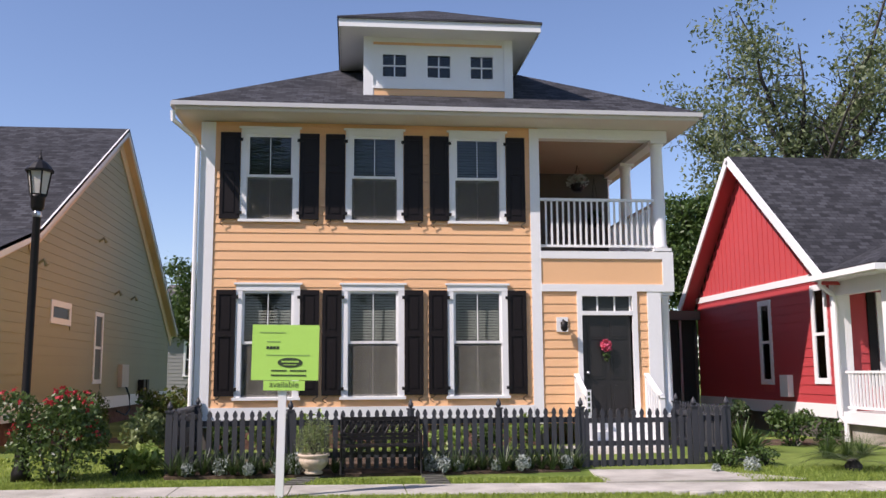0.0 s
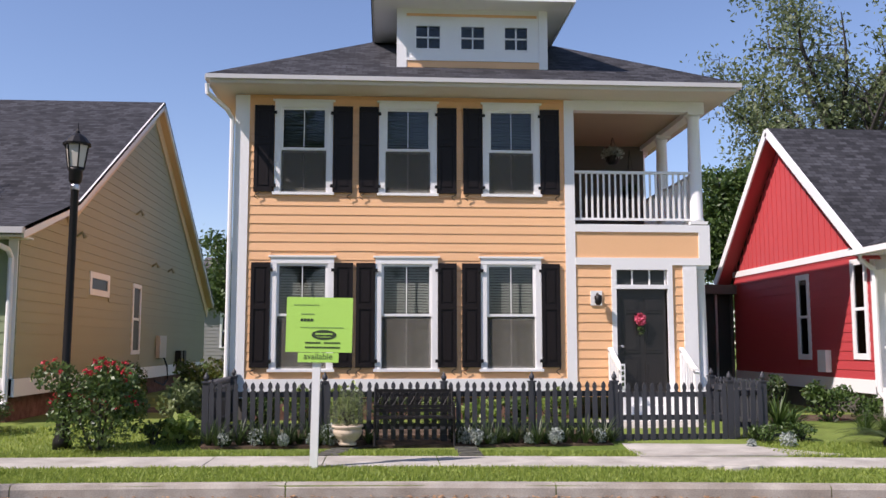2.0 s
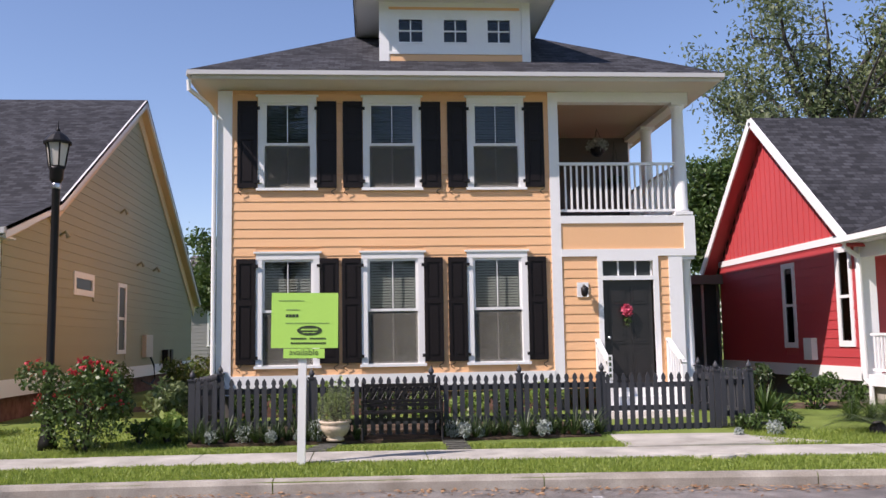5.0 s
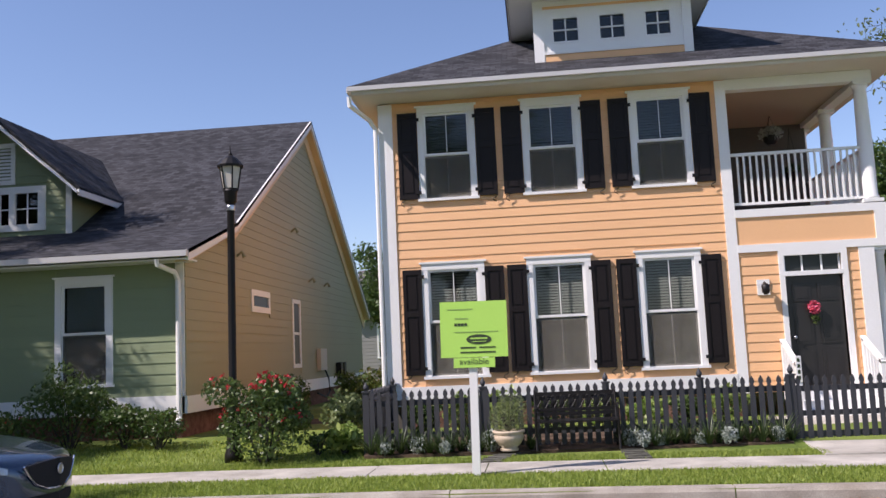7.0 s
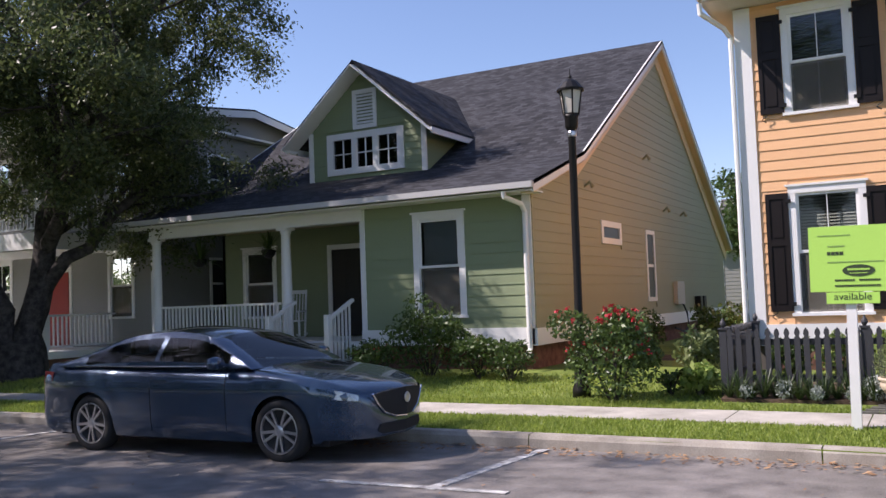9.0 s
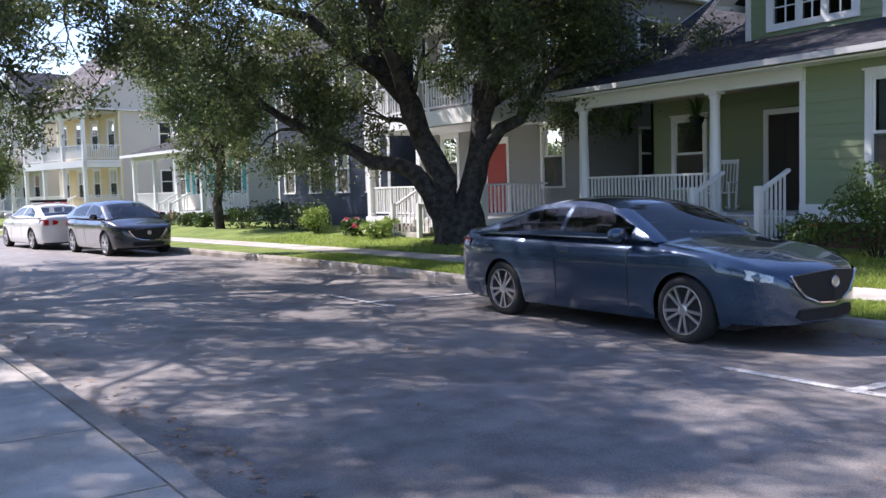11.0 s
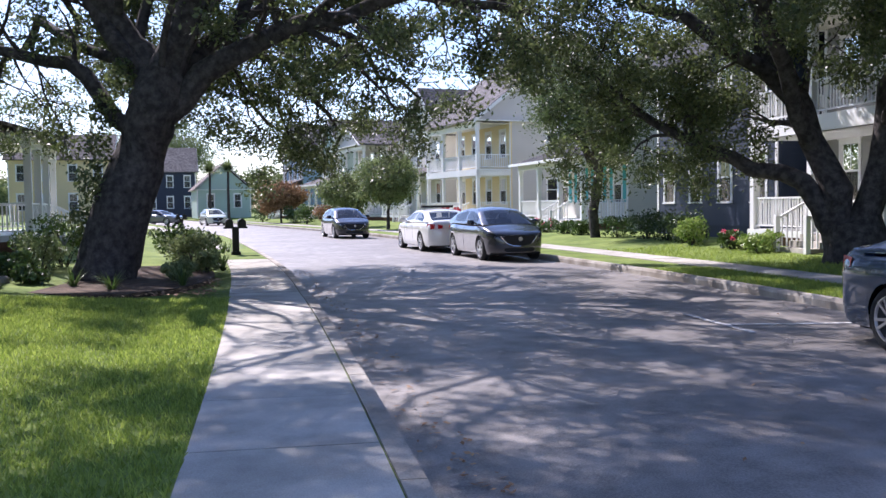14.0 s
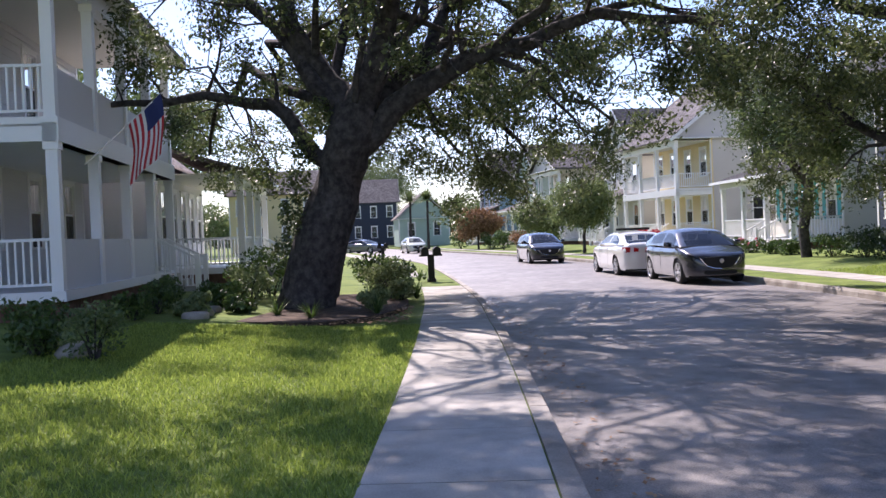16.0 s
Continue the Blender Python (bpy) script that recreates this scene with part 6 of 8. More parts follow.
def oak_far(g):
    def P(r, c, z):
        return (0.724 * r + 0.69 * c, 0.69 * r - 0.724 * c, z)
    g.limb([P(0, 0, -0.3), P(0, 0, 0.3), P(-0.1, 0, 0.9)], 0.72, 0.60, 14, 2, ())
    g.tips.clear()
    K = dict(kids=(9, 4), reach=(2.5, 1.2), start=0.35)
    g.limb([P(-0.25, 0.1, 0.4), P(-1.1, 0.2, 1.8), P(-2.6, 0.5, 2.4), P(-4.4, 0.8, 3.3), P(-6.0, 1.0, 4.8)], 0.30, 0.06, 12, kids=(12, 4), reach=(1.9, 1.0), start=0.5)
    g.limb([P(-0.3, 0, 0.3), P(-0.7, 0, 2.2), P(-1.5, 0, 4.2), P(-2.5, 0, 6.5), P(-3.4, 0.2, 9.0)], 0.40, 0.08, 12, **K)
    g.limb([P(0.2, 0, 0.3), P(0.5, 0, 2.2), P(0.8, 0, 4.2), P(1.2, 0.2, 7), P(1.5, 0, 9.5)], 0.38, 0.08, 12, **K)
    g.limb([P(0.45, 0.1, 1.8), P(1.6, 0.4, 3.0), P(2.7, 0.6, 4.2), P(4.0, 0.8, 5.6)], 0.20, 0.06, 10, **K)
    g.limb([P(-0.9, 0.1, 2.6), P(-1.2, 2.2, 4.8), P(-1.6, 4.4, 6.6), P(-2.2, 6.2, 7.6)], 0.22, 0.06, 10, **K)
    g.limb([P(0.6, 0, 3.0), P(1.2, 2.2, 5.4), P(1.6, 4.2, 7.2)], 0.2, 0.06, 10, **K)
    g.limb([P(-1.3, 0, 3.6), P(-3.4, 1.2, 5.6), P(-6.0, 1.8, 7.2), P(-8.0, 2.0, 8.2)], 0.22, 0.06, 10, **K)
    g.limb([P(0.8, 0, 4.0), P(2.4, -1.2, 6.2), P(4.4, -1.4, 8.0)], 0.2, 0.06, 10, **K)
    g.limb([P(-1.5, 0, 4.2), P(-2.6, -2.6, 6.4), P(-4.0, -4.6, 8.0)], 0.2, 0.06, 10, **K)
    g.limb([P(0.9, 0, 4.6), P(0.4, 1.6, 7.2), P(-0.4, 3.0, 9.6)], 0.2, 0.06, 10, **K)
    g.limb([P(0.7, 0, 3.6), P(1.8, 2.0, 5.6), P(2.6, 3.8, 7.2)], 0.2, 0.06, 10, **K)
    g.limb([P(1.2, 0, 6.5), P(3.0, 1.0, 8.4), P(4.6, 1.6, 9.4)], 0.16, 0.05, 9, **K)


def spreading(h, r, n):
    def build(g):
        g.limb([(0, 0, -0.2), (0.1, 0, h * 0.25), (0, 0.1, h * 0.45)], h * 0.028, h * 0.022, 10, 2, ())
        g.tips.clear()
        for k in range(n):
            a = k * 2.4
            e = r * g.r.uniform(0.55, 1.0)
            z = h * g.r.uniform(0.6, 1.0)
            g.limb([(0, 0.05, h * 0.36), (0.45 * e * math.cos(a), 0.45 * e * math.sin(a), h * 0.36 + (z - h * 0.36) * 0.6), (e * math.cos(a), e * math.sin(a), z)], h * 0.012, 0.02, 7, kids=(6, 3), reach=(r * 0.4, r * 0.2))
    return build


big_oak = tree("oak_tree", "huge old live oak with leaning trunk and spreading limbs", (-20.3, -3.95, 0.2), oak_near, 100, 0.11, 0.40, 3, keep=0.74)
tree("oak_tree", "dark live oak with low forking trunks beside the sidewalk", (-19.7, 11.9, 0.2), oak_far, 175, 0.11, 0.46, 5, keep=1.0)
r_ = np.random.default_rng(77)
pts = np.concatenate([blob(c_, (0.34, 0.30, 0.42), 420, r_, 0.2) for c_ in ((0.35, -0.25, 1.9), (0.3, -0.1, 2.6), (0.4, 0.1, 3.3), (0.5, 0.45, 3.9), (0.0, -0.5, 1.2))])
v, q = leaves(pts, 0.09, r_, 0.4, 0.6)
cloud_mesh("ivy", v, q, OAKLEAF, big_oak, "leafy ivy clumps on the trunk")
PALETREE = leaf_mat("olive_tree_leaf", (0.08, 0.11, 0.045), (0.20, 0.24, 0.11), 0.5, 0.35)
LIGHTLEAF = leaf_mat("pale_tree_leaf", (0.06, 0.10, 0.03), (0.17, 0.22, 0.08), 0.5, 0.35)
tree("tree", "tall open-crowned tree behind the red cottage roof", (17.2, 30.5, 0.3), spreading(17.0, 5.4, 19), 30, 0.22, 0.75, 11, PALETREE, 0.62)
tree("tree", "round leafy tree standing behind the red cottage", (11.2, 26.5, 0.3), spreading(7.4, 1.5, 16), 36, 0.20, 0.55, 12, BUSHLEAF)
tree("tree", "leafy tree across the street from the peach house", (-6.0, -27.0, 0.4), spreading(15.0, 6.0, 16), 30, 0.34, 0.9, 15, BUSHLEAF)
tree("tree", "leafy tree across the street from the peach house", (4.5, -30.0, 0.4), spreading(13.0, 6.0, 16), 30, 0.34, 0.9, 16, BUSHLEAF)
tree("tree", "small dark reddish tree between the houses", (-7.6, 37.5, 0.3), spreading(6.5, 2.0, 12), 16, 0.22, 0.5, 13, BUSHLEAF)
tree("tree", "bare thin tree top rising behind the cottage ridge", (-18.5, 33.0, 0.3), spreading(11.0, 0.8, 4), 2, 0.15, 0.3, 14, BUSHLEAF)


# ---- cars ----
def car_paint(name, col, rough=0.25, metal=0.5):
    return mat(name, col, rough, 0.06, 2, 0.0, metal=metal, coat=1.0)


TAIL = mat("red_tail_lamp", (0.35, 0.01, 0.012), 0.15, 0.05, 3, 0)
CABIN = mat("dark_cabin", (0.012, 0.012, 0.013), 0.8, 0.1, 3, 0)
LENS = mat("clear_headlamp", (0.30, 0.31, 0.33), 0.1, 0.5, 60, 0, metal=0.8)
CHROME = mat("chrome_trim", (0.7, 0.7, 0.72), 0.12, 0.05, 4, 0, metal=1.0)


def interp(x, table):
    t = sorted(table)
    return float(np.interp(x, [a for a, _ in t], [b for _, b in t]))


def flow(x, table):
    """Like interp, but rounded: a cubic through the table that never overshoots."""
    t = sorted(table)
    X, Y = [a for a, _ in t], [b for _, b in t]
    if x <= X[0] or x >= X[-1]:
        return float(Y[0] if x <= X[0] else Y[-1])
    D = [(Y[i + 1] - Y[i]) / (X[i + 1] - X[i]) for i in range(len(X) - 1)]
    M = [D[0]] + [2 * a * b / (a + b) if a * b > 0 else 0.0 for a, b in zip(D, D[1:])] + [D[-1]]
    i = max(k for k in range(len(X) - 1) if X[k] <= x)
    h = X[i + 1] - X[i]
    u = (x - X[i]) / h
    return float((2 * u ** 3 - 3 * u ** 2 + 1) * Y[i] + (u ** 3 - 2 * u ** 2 + u) * h * M[i] + (3 * u ** 2 - 2 * u ** 3) * Y[i + 1] + (u ** 3 - u ** 2) * h * M[i + 1])


def wheel(car, x, y, r=0.335, w=0.21, spokes=10):
    s = 1 if y > 0 else -1
    m = Matrix.Translation((x, y, r)) @ pose(0, 0, 0, -90 * s, 0, 0)
    bm = nb()
    lathe(bm, [(r * 0.70, -w / 2), (r * 0.93, -w / 2), (r, -w / 2 + 0.03), (r, w / 2 - 0.03), (r * 0.93, w / 2), (r * 0.72, w / 2), (r * 0.70, w / 2 - 0.02)], 36, m)
    ty = part("wheel", bm, TYRE, car, "", True)
    bm = nb()
    lathe(bm, [(r * 0.71, w / 2 - 0.10), (r * 0.73, w / 2 + 0.002), (r * 0.69, w / 2 + 0.004), (r * 0.655, w / 2 - 0.03), (r * 0.64, w / 2 - 0.10)], 36, m)
    for k in range(spokes):
        a = (k + (0.16 if k % 2 else -0.16)) * math.tau / spokes
        p = Vector((0.05 * math.cos(a), 0.05 * math.sin(a), w / 2 - 0.015))
        q = Vector((r * 0.68 * math.cos(a), r * 0.68 * math.sin(a), w / 2 - 0.008))
        beam(bm, m @ p, m @ q, 0.030, 0.022, m.to_3x3() @ Vector((0, 0, 1)))
    lathe(bm, [(0.062, w / 2 - 0.05), (0.062, w / 2 - 0.005), (0.03, w / 2 + 0.004)], 16, m)
    part("rim", bm, METAL, ty, "alloy rim")
    bm = nb()
    lathe(bm, [(r * 0.64, w / 2 - 0.11), (r * 0.64, w / 2 - 0.09)], 24, m)
    part("brake_disc", bm, CABIN, ty)


def car(label, m, paint, hood, roofline, plan, hubs, belt=1.0, wb=0.80, wr=0.57, wheel_r=0.335, sill=0.2, windows=((0.72, -0.38), (-0.46, -1.55))):
    """A car, x forward. hood: height of the lower body's top edge; roofline: (x, z) of the cabin; plan: half width along x."""
    c = thing("car", label, "car", m, local=True)
    xs_ = sorted({round(x, 3) for x in list(np.linspace(plan[0][0], plan[-1][0], 80)) + [h + d for h in hubs for d in np.linspace(-0.40, 0.40, 25)]})
    side = [(sill, 0.925), (0.30, 0.965), (0.42, 0.985), (0.55, 0.990), (0.66, 0.998), (0.76, 1.0), (0.84, 0.992), (0.92, 0.965), (1.0, 0.91), (1.2, 0.86)]
    ra = wheel_r + 0.04
    bm = nb()
    grid = []
    nose, tail = plan[-1][0], plan[0][0]
    for x in xs_:
        zh = flow(x, hood)
        zl = sill if -2.2 < x < 1.9 else sill + 0.04
        for h in hubs:
            if abs(x - h) < ra:
                zl = max(zl, wheel_r + math.sqrt(ra * ra - (x - h) ** 2))
        zl = min(zl, zh - 0.05)
        w = flow(x, plan)
        flare = 1 + 0.012 * sum(math.exp(-((x - h) / 0.45) ** 4) for h in hubs)
        # the ends bow out across the car and lean back towards the bonnet and the boot
        bow = max(0.0, (x - (nose - 0.45)) / 0.45) ** 2 - max(0.0, ((tail + 0.35) - x) / 0.35) ** 2
        row = []
        for k in range(15):
            z = zl + (zh - zl) * (k / 14)
            y = w * flow(z, side) * flare * (1 - 0.035 * max(0.0, (k - 11) / 3) ** 2)
            row.append((x + bow * (0.05 * (1 - (z - 0.45) ** 2 * 4) - 0.05), y, z))
        wt, xt = row[-1][1], row[-1][0]
        for k in range(1, 9):
            f = 1 - k / 8
            row.append((xt + bow * 0.10 * (1 - f * f), wt * f, zh + 0.04 * (1 - f ** 2.5)))
        grid.append(row)
    for sgn in (1, -1):
        rows = [[bm.verts.new((x, y * sgn, z)) for x, y, z in row] for row in grid]
        for a, b in zip(rows, rows[1:]):
            for k in range(len(a) - 1):
                f = (a[k], b[k], b[k + 1], a[k + 1])
                bm.faces.new(f if sgn > 0 else f[::-1])
        for row in (rows[0], rows[-1]):
            mid = [bm.verts.new((v.co.x + (0.10 if row is rows[-1] else -0.06) * (1 if n_ < 15 else 0.0), 0, v.co.z)) for n_, v in enumerate(row[:15])]
            for k in range(14):
                bm.faces.new((row[k], row[k + 1], mid[k + 1], mid[k]))
            bm.faces.new((mid[14], *row[14:]))
    bmesh.ops.remove_doubles(bm, verts=bm.verts[:], dist=0.0005)
    bmesh.ops.recalc_face_normals(bm, faces=bm.faces[:])
    body = part("body", bm, paint, c, "", True)
    # cabin
    x0, x1 = roofline[0][0], roofline[-1][0]
    n = 44
    secs = []
    for i in range(n + 1):
        x = x0 + (x1 - x0) * i / n
        zr = flow(x, roofline)
        zb = min(belt, zr - 0.01)
        hb = flow(x, plan) * 0.5 + wb * 0.5
        top = wr + (hb - wr) * (1 - min(1, max(0, (zr - zb) / (max(z for _, z in roofline) - belt)))) ** 0.8
        sec = []
        for k in range(7):
            t = k / 6
            sec.append((x, hb + (top - hb) * t ** 1.25, zb + (zr - 0.05 * min(1, (zr - zb) * 4) - zb) * t))
        for k in range(1, 6):
            f = 1 - k / 5
            sec.append((x, top * f * 0.96, zr - 0.05 * min(1, (zr - zb) * 4) * f * f))
        secs.append(sec)
    zmax = max(z for _, z in roofline)
    xa = [x for x, z in roofline if z > zmax - 0.085]
    xf, xr = max(xa), min(xa)
    groups = {"roof": nb(), "windscreen": nb(), "rear_window": nb(), "side_window_a": nb(), "side_window_b": nb(), "side_window_c": nb(), "side_window_d": nb(), "pillar": nb()}
    for sgn in (1, -1):
        for i in range(n):
            for k in range(len(secs[0]) - 1):
                q = [secs[i][k], secs[i + 1][k], secs[i + 1][k + 1], secs[i][k + 1]]
                xm = (q[0][0] + q[1][0]) / 2
                if k >= 6:
                    key = "windscreen" if xm > xf + 0.02 else "rear_window" if xm < xr - 0.02 else "roof"
                    if k == 6 and key != "roof":
                        key = "pillar"
                else:
                    key = "pillar"
                    for wi, (a, b) in enumerate(windows):
                        if 1 <= k <= 4 and a > xm > b:
                            key = "side_window_" + "abcd"[wi + (0 if sgn > 0 else 2)]
                b_ = groups[key]
                v = [b_.verts.new((x, y * sgn, z)) for x, y, z in q]
                b_.faces.new(v if sgn > 0 else v[::-1])
    for key, b_ in groups.items():
        bmesh.ops.remove_doubles(b_, verts=b_.verts[:], dist=0.0005)
        bmesh.ops.recalc_face_normals(b_, faces=b_.faces[:])
        g = part(key.split("_window")[0] + "_window" if "_window" in key else key, b_, paint if key in ("roof", "pillar") else DARKGLASS, c, "", True)
        if key not in ("roof", "pillar"):
            g.visible_shadow = False
    bm = nb()
    box(bm, x1 + 0.35, x0 - 0.5, -wb * 0.9, wb * 0.9, 0.4, belt - 0.06)
    part("cabin", bm, CABIN, c)
    for y in (-0.36, 0.36):
        for x in (0.15, -0.85):
            bm = nb()
            box(bm, x - 0.35, x - 0.22, y - 0.24, y + 0.24, belt - 0.1, belt + 0.12)
            box(bm, x - 0.33, x - 0.25, y - 0.11, y + 0.11, belt + 0.14, belt + 0.30)
            part("seat", bm, CABIN, c)
    bm = nb()
    for h in hubs:
        box(bm, h - ra, h + ra, -0.70, 0.70, sill, wheel_r + ra - 0.02)
    box(bm, plan[0][0] + 0.4, plan[-1][0] - 0.4, -0.75, 0.75, sill - 0.03, sill + 0.1)
    part("underbody", bm, CABIN, c)
    W = interp(0, plan)
    for h in hubs:
        for s in (1, -1):
            wheel(c, h, s * (W - 0.125), wheel_r)
    # lamps, grille, plate, mirrors, handles, seams, trim
    nx, tx = plan[-1][0], plan[0][0]
    for s in (1, -1):
        bm = nb()
        pts = [(nx - 0.10, 0.60), (nx - 0.28, 0.80), (nx - 0.52, 0.875)]
        prev = None
        rowz = [(0.64, 0.70), (0.66, 0.755), (0.73, 0.765)]
        loop = []
        for (x, _), (z0, z1) in zip(pts, rowz):
            w = interp(x, plan) * 0.985 + 0.012
            loop.append((bm.verts.new((x + 0.02, s * w, z0)), bm.verts.new((x + 0.02, s * w * 0.985, z1))))
        for a, b in zip(loop, loop[1:]):
            bm.faces.new((a[0], b[0], b[1], a[1]))
        part("headlamp", bm, LENS, c, "clear headlamp")
        bm = nb()
        loop = []
        for x, z0, z1 in ((tx + 0.04, 0.78, 0.93), (tx + 0.16, 0.76, 0.95), (tx + 0.40, 0.84, 0.94)):
            w = interp(x, plan) * 0.99 + 0.012
            loop.append((bm.verts.new((x - 0.02, s * w, z0)), bm.verts.new((x - 0.02, s * w * 0.975, z1))))
        for a, b in zip(loop, loop[1:]):
            bm.faces.new((a[0], b[0], b[1], a[1]))
        v = [bm.verts.new(p) for p in ((tx - 0.012, s * 0.40, 0.80), (tx - 0.012, s * interp(tx, plan), 0.78), (tx - 0.012, s * interp(tx, plan), 0.93), (tx - 0.012, s * 0.42, 0.90))]
        bm.faces.new(v)
        part("tail_lamp", bm, TAIL, c, "red tail lamp")
        bm = nb()
        lathe(bm, [(0.01, -0.11), (0.06, -0.09), (0.075, 0.0), (0.06, 0.09), (0.01, 0.11)], 14, Matrix.Translation((windows[0][0] - 0.06, s * (W + 0.09), belt + 0.06)) @ pose(0, 0, 0, 90, 0, 0) @ Matrix.Diagonal((0.85, 1, 1, 1)))
        beam(bm, (windows[0][0] - 0.04, s * (W - 0.1), belt + 0.02), (windows[0][0] - 0.05, s * (W + 0.06), belt + 0.05), 0.05, 0.03)
        part("mirror", bm, paint, c, "", True)
        for x in (windows[0][1] + 0.02, windows[1][1] + 0.25):
            bm = nb()
            w = W * 0.975
            beam(bm, (x, s * (w + 0.012), 0.845), (x + 0.19, s * (w + 0.012), 0.85), 0.02, 0.028)
            part("door_handle", bm, paint, c)
        bm = nb()
        for x in (windows[0][0] - 0.02, windows[0][1] - 0.04, windows[1][1] + 0.12):
            for k in range(10):
                z, z2 = 0.28 + k * 0.065, 0.28 + (k + 1) * 0.065
                d = 0.0015
                beam(bm, (x, s * (W * interp(z, side) + d), z), (x, s * (W * interp(z2, side) + d), z2), 0.008, 0.003)
        part("door_seam", bm, CABIN, c)
        bm = nb()
        i0 = [i for i, sec in enumerate(secs) if windows[0][0] + 0.1 > sec[0][0] > windows[1][1] - 0.15]
        pts = [(secs[i][0][0], s * (secs[i][0][1] + 0.006), secs[i][0][2] + 0.012) for i in i0]
        tube(bm, pts, [0.009] * len(pts), 5)
        part("window_trim", bm, CHROME, c, "bright window trim")
    bm = nb()
    fr_ = lambda y, d: nx + d + 0.10 * max(0.0, 1 - abs(y) / 0.52)
    for sg in (1, -1):
        prism(bm, [(fr_(y, -0.004), y * sg, z) for y, z in ((0.0, 0.735), (0.46, 0.70), (0.43, 0.60), (0.34, 0.50), (0.18, 0.445), (0.0, 0.435))], (0.022, 0, 0))
    gr = part("grille", bm, CABIN, c, "dark grille")
    bm = nb()
    tube(bm, [(fr_(y, 0.016), y, z) for y, z in ((-0.52, 0.70), (-0.45, 0.60), (-0.35, 0.495), (-0.18, 0.435), (0, 0.425), (0.18, 0.435), (0.35, 0.495), (0.45, 0.60), (0.52, 0.70))], [0.012] * 9, 6)
    part("grille_trim", bm, CHROME, gr)
    bm = nb()
    lathe(bm, [(0.052, 0.0), (0.058, 0.010), (0.052, 0.018), (0.044, 0.012)], 20, Matrix.Translation((nx + 0.118, 0, 0.62)) @ pose(0, 0, 0, 0, 90, 0))
    part("badge", bm, METAL, gr, "plain round badge")
    bm = nb()
    for sg in (1, -1):
        prism(bm, [(fr_(y, -0.05), y * sg, z) for y, z in ((0.0, 0.375), (0.40, 0.375), (0.44, 0.31), (0.36, 0.27), (0.0, 0.27))], (0.06, 0, 0))
    part("air_intake", bm, CABIN, c)
    bm = nb()
    box(bm, tx - 0.02, tx - 0.004, -0.26, 0.26, 0.60, 0.72)
    part("plate", bm, WHITE, c, "blank number plate")
    return c


SEDAN = dict(
    hood=[(-2.50, 0.80), (-2.44, 0.98), (-2.25, 1.04), (-1.8, 1.03), (-1.0, 1.0), (0.2, 0.975), (0.95, 0.97), (1.35, 0.93), (1.75, 0.875), (2.10, 0.79), (2.28, 0.72), (2.36, 0.62)],
    roofline=[(1.05, 0.985), (0.70, 1.20), (0.32, 1.37), (0.05, 1.425), (-0.35, 1.45), (-0.75, 1.43), (-1.10, 1.37), (-1.55, 1.21), (-2.05, 1.03)],
    plan=[(-2.50, 0.58), (-2.44, 0.74), (-2.25, 0.84), (-1.8, 0.895), (-1.0, 0.92), (0.6, 0.92), (1.4, 0.905), (1.85, 0.86), (2.12, 0.77), (2.28, 0.64), (2.36, 0.50)],
    hubs=(1.42, -1.41))
HATCH = dict(
    hood=[(-2.15, 0.85), (-2.10, 1.02), (-1.6, 1.06), (-0.8, 1.03), (0.3, 1.0), (1.0, 1.0), (1.5, 0.95), (1.85, 0.85), (2.12, 0.75), (2.22, 0.62)],
    roofline=[(1.45, 1.0), (1.0, 1.22), (0.5, 1.42), (0.1, 1.49), (-0.4, 1.50), (-1.0, 1.45), (-1.6, 1.32), (-2.12, 1.08)],
    plan=[(-2.15, 0.62), (-2.08, 0.78), (-1.7, 0.84), (-1.0, 0.87), (0.6, 0.87), (1.4, 0.86), (1.85, 0.80), (2.1, 0.68), (2.22, 0.48)],
    hubs=(1.35, -1.35), wb=0.76, wr=0.55, windows=((0.95, -0.15), (-0.23, -1.35)))
car("slate blue sedan parked at the kerb under an oak", pose(-8.50, 6.62, 0.02, 0, 0, 1.0), car_paint("slate_blue_paint", (0.03, 0.06, 0.105), 0.22), **SEDAN)
car("dark grey hatchback parked facing up the street", pose(-27.6, 5.45, 0.02, 0, 0, 6), car_paint("dark_grey_paint", (0.03, 0.034, 0.045)), **HATCH)
wc = car("white sedan with a roof rack parked at the kerb", pose(-33.2, 4.55, 0.02, 0, 0, 187), car_paint("white_car_paint", (0.7, 0.69, 0.64), 0.3, 0.0), **SEDAN)
bm = nb()
box(bm, -0.5, -0.25, -0.55, 0.55, 1.47, 1.55)
part("roof_bar", bm, CABIN, wc, "dark roof bar")
car("black sedan standing in the sunlit street", pose(-46.8, 2.1, 0.02, 0, 0, 9), car_paint("black_paint", (0.015, 0.015, 0.022)), **HATCH)
car("pale off-road wagon parked far down the street", pose(-84.0, -7.6, 0.02, 0, 0, 16), car_paint("pale_green_paint", (0.5, 0.52, 0.4), 0.3, 0.0), **HATCH)
car("grey car parked far down the street", pose(-93, -13.4, 0.02, 0, 0, 60), car_paint("grey_car_paint", (0.12, 0.13, 0.15)), **SEDAN)


# ---- the other houses of the street ----
def paint(name, col):
    return mat(name, col, 0.6, 0.08, 3, 0.1, 40)


